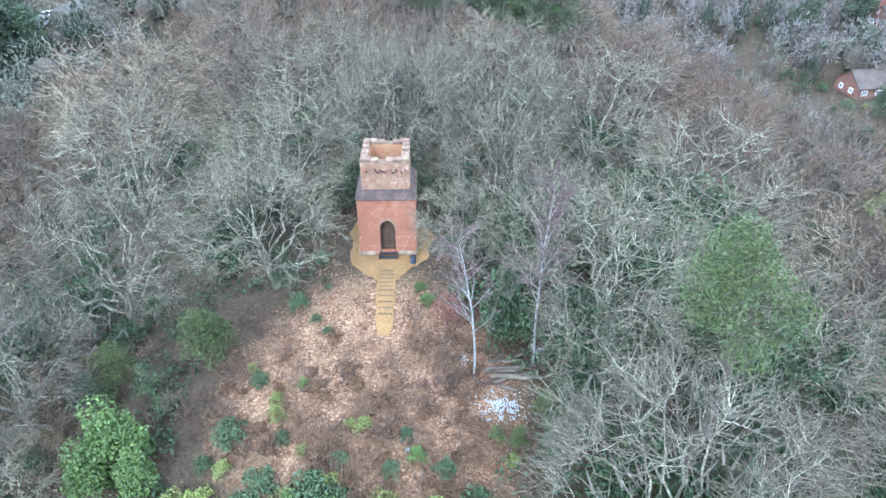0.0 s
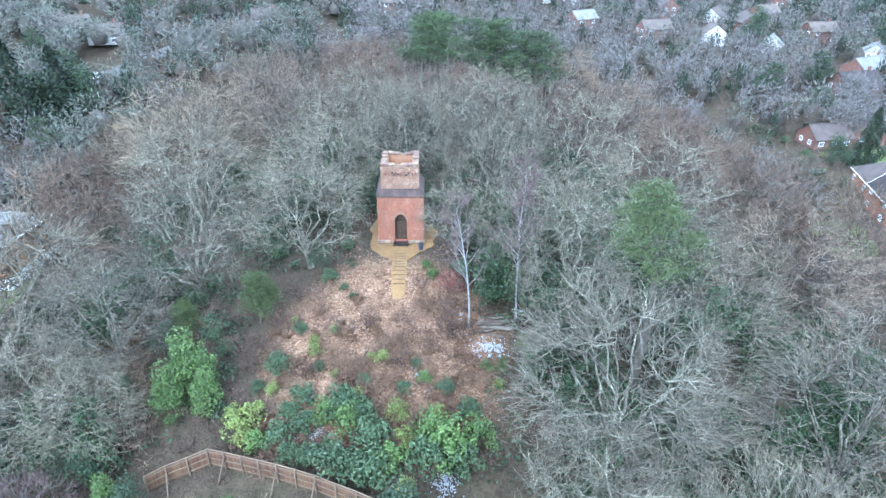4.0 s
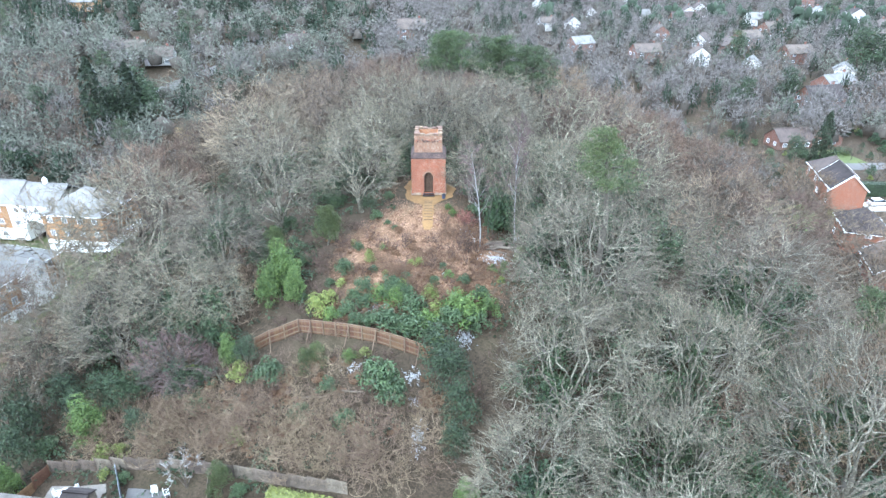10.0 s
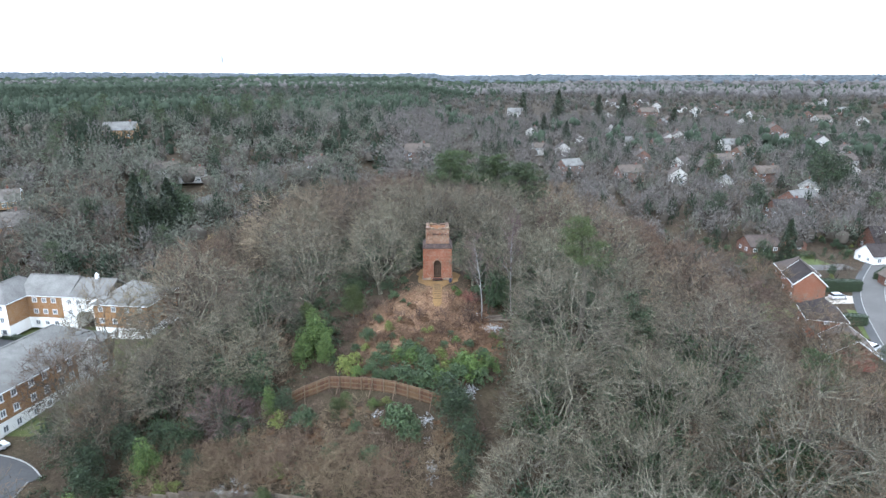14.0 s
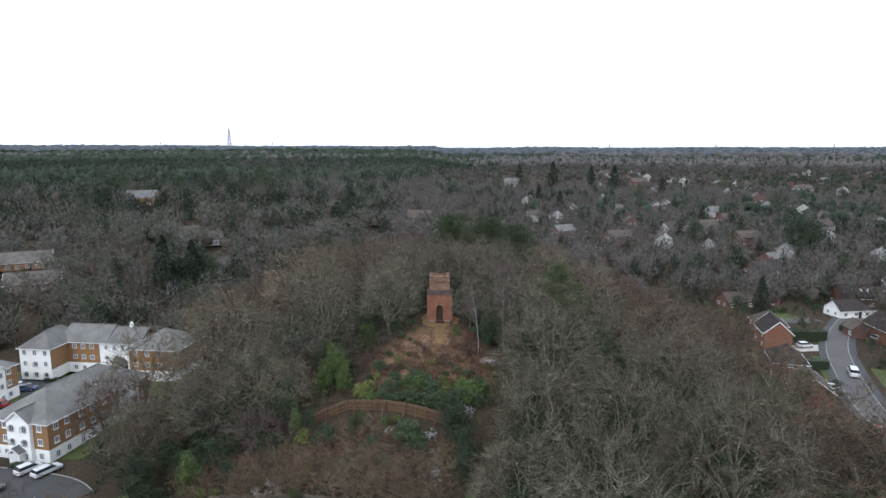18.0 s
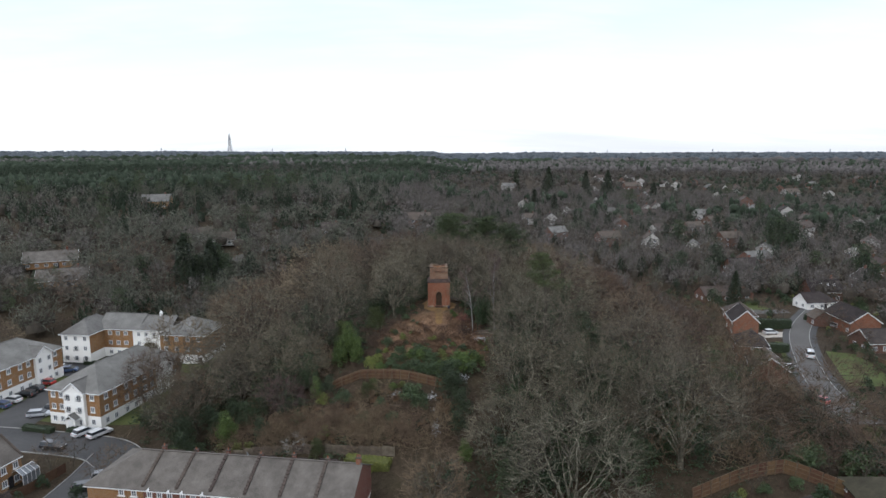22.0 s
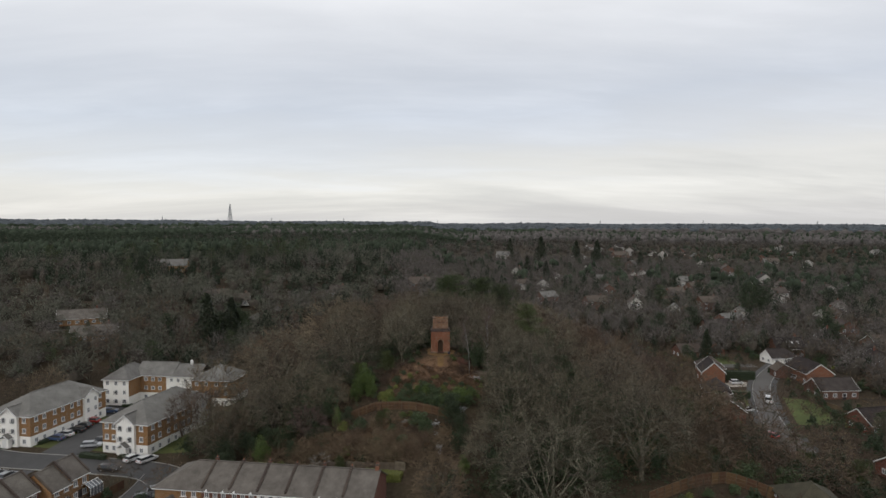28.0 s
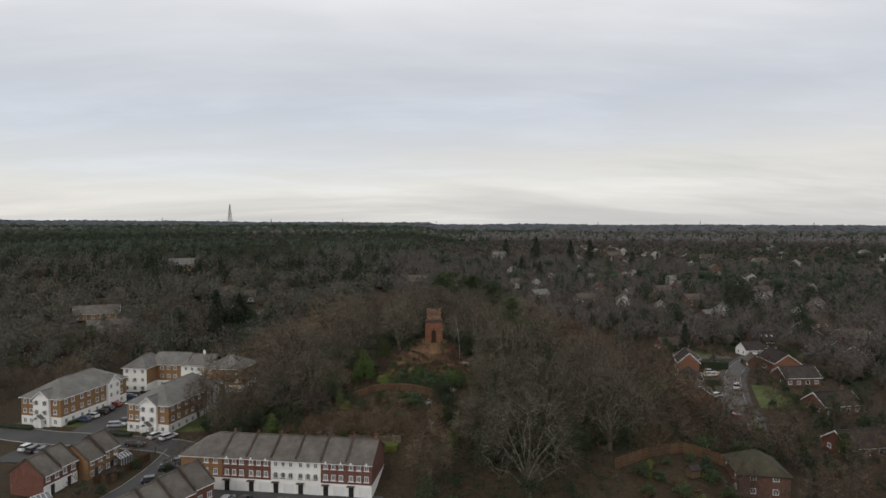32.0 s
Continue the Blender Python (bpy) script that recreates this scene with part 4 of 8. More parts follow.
def ragged(f, rng):
    """Lump places for an uneven evergreen: wide below, a few leaders above."""
    a, z = rng.uniform(0, 6.283), rng.random() ** 0.8
    r = rng.uniform(0.5, 1.0) * 2.1 * (1 - 0.75 * z)
    return Vector((math.cos(a) * r, math.sin(a) * r * 0.8, 0.4 + 4.6 * z * rng.uniform(0.75, 1.1)))


def leaf_lumps(seed, n, lumps, size, leaf, aspect=0.6, flat=0.0, shape=None):
    """Foliage of many folded leaves on uneven lumps."""
    rng = random.Random(seed)
    s = Soup()
    for k in range(lumps):
        a, z = rng.uniform(0, 6.283), rng.random()
        rad = math.sqrt(rng.random()) * (1 - 0.55 * z)
        c = Vector((math.cos(a) * rad * size[0], math.sin(a) * rad * size[1], size[2] * (0.22 + 0.72 * z)))
        if shape:
            c = shape(k / lumps, rng)
        lr = (size[0] * 0.6 + size[2] * 0.4) * rng.uniform(0.22, 0.42) * (0.75 if lumps > 20 else 1.0) if not shape else size[0] * rng.uniform(0.5, 0.9)
        for i in range(n // lumps):
            d = Vector((rng.gauss(0, 1), rng.gauss(0, 1), rng.gauss(0.35, 0.9))).normalized()
            p = c + Vector((d.x * lr, d.y * lr, d.z * lr * (0.8 - flat))) * rng.uniform(0.72, 1.08)
            if p.z < 0.02:
                p.z = rng.uniform(0.02, 0.3)
            s.leaf(p, d + Vector((rng.gauss(0, 0.5), rng.gauss(0, 0.5), rng.gauss(0.2, 0.4))), leaf * rng.uniform(0.6, 1.35), rng, aspect)
    return s


PROTO = {}


STUFF = {"brush": [], "bramble": [], "bracken": [], "holly": [], "holly_mid": []}


def plant(kind, x, y, turn=0.0, s=1.0, sz=None, sink=0.0):
    """Places one more tree or shrub of a kind; low growth is gathered for one joined cover."""
    m = spot(x, y, ground_height(x, y) - sink, turn, s, sz)
    if kind in STUFF:
        STUFF[kind].append(m)
        return None
    p = PROTO[kind]
    if callable(p):
        p = PROTO[kind] = p()
        p.matrix_basis = m
        return p
    c = copy_thing(p, Matrix.Identity(4))
    c.matrix_basis = m
    return c


def tree_kind(key, name, label, cat, wood_mat, crown_mat, maker, crown_name="crown", group=""):
    def make():
        wood, crown, *more = maker()
        if not wood:
            return solo(name, crown, crown_mat, label, cat, group=group)
        if wood_mat is crown_mat:
            n = len(crown.v)
            crown.v += wood.v
            crown.f += [tuple(n + k for k in q) for q in wood.f]
            return solo(name, crown, crown_mat, label, cat, group=group)
        t = thing(name, label, cat, group=group)
        if wood:
            part("trunk", wood, wood_mat, t)
        part(crown_name, crown, crown_mat, t)
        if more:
            tagged(part("twig_tangle", more[0], M["shaded_boughs"], t), kind="stuff")
        if more and more[1]:
            part("ivy", more[1], M["tree_ivy"], t, "dark green ivy round the trunk and limbs")
        return t
    PROTO[key] = make


for i in range(4):
    tree_kind("oak%d" % i, "oak_tree", "leafless crooked oak with pale lichen-covered boughs", "tree", M["oak_bark"], M["oak_twig"],
              lambda i=i: spread_tree(10 + i, 14, 6.5, (12, 120, 6, 3), 0.27, 0.42, 0.021, 0.16, -0.2, 0.15, 1, 0.85, 0.2, bold=0.5))
for i in range(3):
    tree_kind("ash%d" % i, "ash_tree", "leafless tree with a dense dome of upswept grey twigs", "tree", M["ash_bark"], M["ash_twig"],
              lambda i=i: spread_tree(30 + i, 14, 6.1, (14, 140, 7, 3), 0.13, 0.36, 0.02, 0.12, -0.25, 0.2, 1, 0.85, 0.1, bold=0.48))
for i in range(2):
    tree_kind("ivy_oak%d" % i, "oak_tree", "leafless oak with dark ivy round its trunk and limbs", "tree", M["oak_bark"], M["oak_twig"],
              lambda i=i: spread_tree(20 + i, 14, 5.8, (10, 95, 6, 3), 0.24, 0.38, 0.021, 0.22, -0.1, 0.25, 1, lobed=0.2, ivy=2600, bold=0.5))
for i in range(3):
    tree_kind("lean%d" % i, "bare_tree", "leafless brown-grey woodland tree with fine twigs", "tree", M["grey_bark"], M["brown_twig"],
              lambda i=i: spread_tree(50 + i, 14, 5.0, (8, 62, 5, 4), 0.16, 0.24, 0.026, 0.3, -0.1, 0.4, 2, 1.25))
for i in range(3):
    tree_kind("mid%d" % i, "bare_tree", "leafless grey-brown woodland tree with a rounded twiggy crown", "tree", M["hill_bark"], M["brown_twig"],
              lambda i=i: spread_tree(70 + i, 14, 5.9, (9, 72, 5, 4), 0.18, 0.28, 0.028, 0.22, -0.15, 0.3, 2, 1.3))
for i in range(2):
    tree_kind("birch%d" % i, "birch_tree", "slender leafless silver birch with a white trunk", "tree", M["birch_bark"], M["birch_twig"],
              lambda i=i: birch_maker(90 + i))
    tree_kind("thicket%d" % i, "hazel_thicket", "leafless brown hazel thicket of many thin stems", "shrub", M["thicket_twig"], M["thicket_twig"],
              lambda i=i: bare_tree(110 + i, 3.8, 0.04, (8, 56, 3), 3.2, 0.08, 0.035, 0.014, 0.8, 0.1, 0.05, 1.1, sprays=2), "crown")
for i in range(3):
    tree_kind("grey%d" % i, "oak_tree", "leafless grey-brown oak with crooked boughs", "tree", M["hill_bark"], M["hill_twig"],
              lambda i=i: spread_tree(80 + i, 14, 6.3, (10, 82, 5, 3), 0.22, 0.34, 0.028, 0.18, -0.15, 0.25, 1, 1.1, 0.18, bold=0.55))
tree_kind("purple", "bare_tree", "small leafless tree with dense purple-brown twigs", "tree", M["grey_bark"], M["birch_twig"],
          lambda: spread_tree(61, 6.5, 3.6, (10, 60, 5, 4), 0.12, 0.14, 0.014, 0.08, 0.0, 0.5, 3, 0.8))
tree_kind("pale_stems", "bare_tree", "small pale leafless tree of several bare stems", "tree", M["dead_wood"], M["birch_bark"],
          lambda: spread_tree(63, 4.2, 1.5, (7, 16, 3, 2), 0.08, 0.2, 0.016, 0.02, 0.7, 0.9, 2, 0.5)[:2])
tree_kind("sapling", "birch_sapling", "thin grey leafless birch sapling", "tree", M["grey_bark"], M["birch_twig"],
          lambda: bare_tree(121, 11, 0.5, (5, 24, 3), 1.1, 0.1, 0.07, 0.009, 0.7, 0.02, 0.55, 0.8, 0.25))
for i in range(3):
    tree_kind("garden%d" % i, "bare_tree", "leafless garden tree with a brown-grey crown", "tree", M["grey_bark"], M["brown_twig"],
              lambda i=i: spread_tree(150 + i, 14, 5.8, (6, 25, 4, 2), 0.15, 0.26, 0.05, 0.2, -0.1, 0.3, 1, 1.9))
tree_kind("laurel", "laurel_bush", "bright green leafy laurel bush", "shrub", M["brown_twig"], M["laurel_leaf"], lambda: (None, leaf_lumps(1, 4600, 46, (1.0, 1.0, 4.8), 0.24, shape=ragged)), "foliage")
tree_kind("laurel_small", "laurel_bush", "young yellow-green laurel shrub", "shrub", M["brown_twig"], M["lime_leaf"], lambda: (None, leaf_lumps(2, 620, 16, (0.8, 0.8, 1.2), 0.14)), "foliage")
tree_kind("rhodo", "rhododendron_bush", "rounded dark green rhododendron bush", "shrub", M["brown_twig"], M["dark_leaf"], lambda: (None, leaf_lumps(3, 820, 18, (1.3, 1.3, 1.7), 0.23)), "foliage")
tree_kind("rhodo_mid", "rhododendron_bush", "mid-green leafy rhododendron bush", "shrub", M["brown_twig"], M["laurel_leaf"], lambda: (None, leaf_lumps(4, 900, 18, (1.2, 1.2, 1.6), 0.2)), "foliage")
tree_kind("holly_fine", "holly_tree", "dense dark green holly bush on the slope", "tree", M["grey_bark"], M["ivy"],
          lambda: (bare_tree(133, 4, 0.3, (4, 1, 1), 1.2, 0.1, 0.12, 0.02)[0], leaf_lumps(9, 1500, 34, (2.0, 2.0, 5.0), 0.22)), "foliage")
tree_kind("shrub", "evergreen_shrub", "dark evergreen shrub in a garden", "shrub", M["grey_bark"], M["holly_leaf"], lambda: (None, leaf_lumps(15, 230, 14, (2.0, 2.0, 4.6), 0.7)), "foliage")
tree_kind("yew", "yew_tree", "dense olive-green yew in the wood", "tree", M["grey_bark"], M["yew_leaf"],
          lambda: (bare_tree(132, 5, 0.2, (4, 1, 1), 1.2, 0.1, 0.15, 0.02)[0], leaf_lumps(6, 2200, 26, (1.7, 1.7, 5.6), 0.26, 0.4)), "foliage")


def pine_maker(seed, H, spread, n_leaf, first=0.45, fine=1.0):
    rng = random.Random(seed)
    wood, s = Soup(), Soup()
    trunk = grow(Vector((0, 0, -0.4)), Vector((0.03, 0, 1)), H * 0.92, 7, 0.05, 0.02, rng)
    wood.tube(trunk, [0.3 * (1.2 if i == 0 else 1 - 0.8 * i / 7) for i in range(8)], 7)
    for i in range(13):
        t = first + (0.99 - first) * i / 12
        p, d = along(trunk, min(t, 0.99))
        az = i * 2.4 + rng.uniform(-0.4, 0.4)
        limb = grow(p, Vector((math.cos(az), math.sin(az), 0.25)), spread * (1.1 - 0.75 * (t - first) / (1 - first)) * rng.uniform(0.7, 1.1), 4, 0.12, 0.06, rng)
        wood.tube(limb, [0.09, 0.07, 0.05, 0.03, 0.02], 4)
        for k in range(4):
            c, _ = along(limb, 0.3 + 0.69 * (k + rng.random()) / 4)
            lr = rng.uniform(0.6, 1.15)
            for q in range(n_leaf):
                dd = Vector((rng.gauss(0, 1), rng.gauss(0, 1), rng.gauss(0.3, 0.7))).normalized()
                s.leaf(c + Vector((dd.x * lr, dd.y * lr, dd.z * lr * 0.55)) * rng.uniform(0.5, 1.05), dd, rng.uniform(0.16, 0.36) * fine, rng, 0.3)
    return wood, s


def cone_maker(seed, H, R, n, leaf):
    rng = random.Random(seed)
    wood, s = Soup(), Soup()
    wood.tube([Vector((0, 0, -0.3)), Vector((0, 0, H * 0.4)), Vector((0, 0, H * 0.9))], [0.2, 0.14, 0.03], 6)
    for i in range(n):
        t = rng.random() ** 1.4
        a = rng.uniform(0, 6.283)
        lump = 0.8 + 0.25 * math.sin(3 * a + t * 14) + 0.12 * math.sin(9 * t + 5 * a)
        r = R * (1 - t) ** 0.75 * lump * rng.uniform(0.7, 1.05)
        if t < 0.06:
            r *= 0.75
        p = Vector((math.cos(a) * r, math.sin(a) * r, 0.15 + t * H))
        s.leaf(p, Vector((math.cos(a), math.sin(a), 0.5 + rng.gauss(0, 0.4))), leaf * rng.uniform(0.6, 1.4), rng, 0.5)
    return wood, s


tree_kind("pine0", "pine_tree", "mature green Scots pine with clumped needles", "tree", M["grey_bark"], M["pine_leaf"], lambda: pine_maker(141, 12, 3.6, 34), "needles")
tree_kind("pine_pale", "pine_tree", "broad yellow-green pine with soft clumped needles", "tree", M["grey_bark"], M["pale_pine_leaf"], lambda: pine_maker(146, 14, 2.6, 105, 0.72, 0.6), "needles")
tree_kind("red_shrub", "red_shrub", "low leafless shrub with reddish twigs", "shrub", M["red_twig"], M["red_twig"], lambda: bare_tree(122, 1.6, 0.04, (9, 60, 3), 1.3, 0.12, 0.02, 0.012, 0.8, 0.1, 0.05, 0.5))
tree_kind("pine1", "pine_tree", "mature green Scots pine with clumped needles", "tree", M["grey_bark"], M["pine_leaf"], lambda: pine_maker(142, 15, 3.8, 40, 0.62), "needles")
tree_kind("cypress", "cypress_tree", "tall narrow dark green cypress", "tree", M["grey_bark"], M["cypress_leaf"], lambda: cone_maker(143, 10, 2.9, 2600, 0.42), "foliage")
tree_kind("spruce", "conifer_tree", "broad dark green conifer", "tree", M["grey_bark"], M["cypress_leaf"], lambda: cone_maker(144, 13, 4.2, 1300, 0.75), "foliage")
tree_kind("gold", "golden_shrub", "straw-yellow shrub at the wood edge", "shrub", M["grey_bark"], M["gold_leaf"], lambda: (None, leaf_lumps(7, 500, 8, (2.2, 2.2, 2.4), 0.4)), "foliage")


def joined_cover(kind, name, shape, mat, label, category):
    """All the low plants of a kind in one mesh."""
    v0 = np.array([tuple(v) for v in shape.v])
    vs, fs = [], []
    for k, m in enumerate(STUFF[kind]):
        a = np.array(m)
        vs.append(v0 @ a[:3, :3].T + a[:3, 3])
        fs += [tuple(i + k * len(v0) for i in f) for f in shape.f]
    me = bpy.data.meshes.new(name)
    me.from_pydata(np.concatenate(vs).tolist(), [], fs)
    me.materials.append(mat)
    tagged(new(name, me), label, category, kind="stuff")


def low_cover():
    for kind, name, made, mat, label, category in (
        ("brush", "brushwood", bare_tree(120, 1.5, 0.04, (6, 22, 2), 1.2, 0.12, 0.02, 0.015, 0.8, 0.1, 0.05, 0.5, sprays=2), M["brown_twig"], "thin brown leafless brushwood on the slope", "brushwood"),
        ("bramble", "brambles", bare_tree(123, 0.9, 0.04, (8, 40, 3), 1.7, 0.2, 0.02, 0.021, 0.2, 0.1, 0.1, 0.5, sprays=2), M["bramble_stem"], "low tangle of reddish-brown brambles and dead stems", "brambles"),
    ):
        wood, crown = made
        n = len(crown.v)
        crown.v += wood.v
        crown.f += [tuple(n + k for k in q) for q in wood.f]
        joined_cover(kind, name, crown, mat, label, category)
    joined_cover("holly", "holly_thicket", leaf_lumps(5, 420, 20, (2.0, 2.0, 5.0), 0.42), M["holly_leaf"], "dark evergreen holly thicket under the bare trees", "thicket")
    joined_cover("holly_mid", "evergreen_understorey", leaf_lumps(10, 560, 22, (2.0, 2.0, 4.6), 0.32), M["tree_ivy"], "dark green holly and ivy understorey of the wood", "thicket")
    joined_cover("bracken", "bracken", leaf_lumps(8, 260, 7, (1.0, 1.0, 0.5), 0.3, 0.35, 0.4), M["bracken"], "russet dead bracken on the slope", "bracken")


# circles without trees: houses, the curving road, lawns and drives
GARDENS = [(90, 45, 7), (94, 57, 6), (82.5, 24, 7), (79, 10, 7), (131, 78, 9), (131, 59, 9), (124, 38, 8), (100, 70, 3), (98, 62, 4), (149, 98, 9), (112, 96, 8), (109, -3.5, 6), (97, -33, 6), (63, -54, 8), (92, 59, 4)]
GARDENS += [(128.5, 70, 8), (123.3, 45, 8), (123.3, 38, 6), (118.6, 25, 8), (138.5, 82, 8), (164, 95, 7), (110, 85, 6), (99, 82, 6), (44, -60, 9), (52, -66, 9), (84, 36, 6), (86, 40, 5), (91, 50, 5), (78, 15, 6), (75, 0, 5), (118, 66, 7), (112, 56, 7), (107, 46, 7), (104, 38, 7), (101, 30, 7), (98, 23, 7), (95, 17, 8), (92, 10, 8), (89, 4, 8), (87, -4, 7), (85, -12, 7), (100, 10, 6), (102, 17, 6), (112, 44, 6), (116, 36, 6), (99, 43, 6), (93, 29, 6), (88, 34, 6), (112, 67, 6), (104, 66, 6), (120, 60, 6), (52, -50, 4)]
KEEP_CLEAR = [(-81, 72, 8), (-90, 78, 5), (-81, 114, 7), (-76, 121, 7), (-71, 130, 6), (-66, 140, 6), (-86, 106, 7), (-84, 80, 6), (-75, 82, 6)]


# ---------- planting ----------
def blocked(x, y):
    """Places kept free of trees: clearing, lawns, roads, buildings."""
    if y < -1.5 and y > -50:
        lo = -8.0 - 0.62 * min(max(-4 - y, 0), 14) if y > -18 else -20.0 + (y + 18) * 0.5
        hi = 6.5 + 5.5 * smooth(-4, -16, y) if y > -26 else max(9.0, 12.0 + (y + 26) * 0.4)
        if lo < x < hi:
            return True
    if -43 < x < -19 and -37 < y < -23:
        return True
    if math.hypot(x, y - 2.3) < 5.2 or (abs(x) < 3.2 and -9 < y < 2):
        return True
    if y < -36.5 and -90 < x < -2 and y > -75 - (0 if x > -55 else 20):
        return True
    if (-60 < x < -49 and -13 < y < 36) or (x < -43 and y < -24):
        return True
    if x < -57 and -34 < y < 42 and x > -135:
        return x < -66 or y > 18 or y < -10
    if 72 < x < 135 and -50 < y < 84:
        return True
    if 66 < x < 80 and y < 0:
        return True
    if (x > 38 and y < -36) or (x > 30 and y < -46):
        return True
    return False


def sow():
    rng = random.Random(77)
    placed = []

    def free(x, y, gap):
        return all((x - a) ** 2 + (y - b) ** 2 > (gap * 0.5 + g * 0.5) ** 2 for a, b, g in placed)

    def height(x, y, f=1.0):
        """Scale that lifts a tree to the level of the canopy."""
        r = math.hypot(x, y * 0.62 if y > 0 else y)
        top = 12.5 + 3.0 * smooth(0, 14, y) - 4.0 * smooth(20, 46, y) - 10.0 * smooth(30, 78, r)
        top -= 9.0 * smooth(42, 64, x) * smooth(-30, -5, y) + 8.0 * smooth(-40, -56, x) * smooth(-20, 5, y)
        return min(max((top - base_height(x, y)) / 14.0, 0.7), 1.6) * f

    # trees that stand out
    for kind, x, y, s, turn in (
        ("birch0", 6.7, -12.3, 0.92, 20), ("birch1", 11.3, -10.6, 1.08, 80), ("sapling", 8.4, -9.0, 1.0, 200), ("sapling", 7.8, -9.8, 0.9, 140),
        ("yew", -13.0, -10.6, 0.95, 0), ("yew", -12.2, -9.6, 0.7, 90), ("laurel", -17.3, -17.2, 1.2, 0), ("laurel", -18.9, -18.4, 1.0, 70), ("laurel", -15.9, -18.8, 0.8, 170),
        ("pine_pale", 19.4, -20.0, 1.72, 0), ("ivy_oak0", 23.5, -24.5, 0.85, 40), ("ivy_oak1", 29.5, -12.0, 1.15, 100), ("ivy_oak0", 15.5, -14.5, 0.95, 200), ("purple", -28.2, -27.2, 1.15, 0), ("oak0", -9.5, -2.0, 0.95, 30), ("oak1", -20.5, -5.0, 1.1, 200), ("ash0", -26.5, -12.5, 0.95, 20), ("oak2", -30.0, -19.0, 0.95, 100), ("ash1", -37.5, -21.0, 1.0, 10), ("oak3", -25.5, -20.0, 0.7, 70), 
        ("oak2", 14.6, -28.5, 0.8, 100), ("oak3", -9.5, 7.5, 1.0, 10), ("oak1", 10.0, 5.5, 0.95, 290), ("oak0", 17.0, -9.0, 1.1, 320),
        ("ash0", 16.6, -24.7, 1.3, 0), ("oak1", 13.6, -36.7, 1.2, 160), ("ash2", 37.9, -23.6, 1.5, 10), ("ash2", 25.0, -36.0, 1.25, 260), ("oak3", 20.5, -45.5, 1.15, 260),
        ("spruce", -87.0, 77.0, 1.6, 20), ("spruce", -78.5, 79.0, 1.45, 60), ("holly_fine", -84.0, 81.0, 2.6, 0), ("holly_fine", -76.5, 82.0, 2.6, 90), ("holly_fine", -80.0, 87.0, 3.0, 200), ("sapling", -21.5, -30.0, 0.7, 30), ("oak0", -43.0, -19.0, 1.15, 10), ("oak3", -49.5, -20.5, 0.85, 140), ("pine1", 52.0, -22.0, 1.15, 30),
    ):
        plant(kind, x, y, turn, s)
        placed.append((x, y, 5.6 * s))
    # pine clump behind the tower
    for k in range(15):
        x, y = 13.5 + rng.uniform(-13, 13), 57 + rng.uniform(-8, 9)
        plant("pine1", x, y, rng.uniform(0, 360), rng.uniform(1.5, 1.68))
        placed.append((x, y, 5))
    # the hill wood
    tries = 0
    while tries < 9000:
        tries += 1
        x, y = rng.uniform(-92, 92), rng.uniform(-62, 128)
        r = math.hypot(x, y * 0.62 if y > 0 else y)
        if r > 76 or blocked(x, y):
            continue
        near = math.hypot(x, y + 20) < 46
        s = height(x, y, rng.uniform(0.8, 1.02))
        if y < 0 and (blocked(x + 6, y) or blocked(x - 5, y) or blocked(x, y - 7)) and x < 10:
            s *= 0.68
        gap = 9.6 * s
        if not free(x, y, gap):
            continue
        placed.append((x, y, gap))
        u = rng.random()
        if near:
            kind = "oak%d" % rng.randrange(4) if u < 0.5 else "ash%d" % rng.randrange(3) if u < 0.85 else "lean%d" % rng.randrange(3)
            if x > 8 and y < -20 and u < 0.4:
                kind = "ash%d" % rng.randrange(3)
            elif x > 8 and u > 0.6:
                kind = "ivy_oak%d" % rng.randrange(2)
        else:
            kind = "grey%d" % rng.randrange(3) if u < 0.5 else "mid%d" % rng.randrange(3) if u < 0.75 else "lean%d" % rng.randrange(3)
            if math.hypot(x, y - 4) < 34:
                kind = "grey%d" % rng.randrange(3) if u < 0.4 else "oak%d" % rng.randrange(4)
        plant(kind, x, y, rng.uniform(0, 360), s * rng.uniform(0.95, 1.08), s)
    # evergreen understorey
    for k in range(300):
        x, y = rng.uniform(-62, 62), rng.uniform(-60, 60)
        if blocked(x, y) or math.hypot(x, y) > 66 or math.hypot(x, y - 2) < 7:
            continue
        u = rng.random()
        plant("holly" if u < 0.45 else "rhodo" if u < 0.6 else "holly_mid", x, y, rng.uniform(0, 360), rng.uniform(0.6, 1.25))
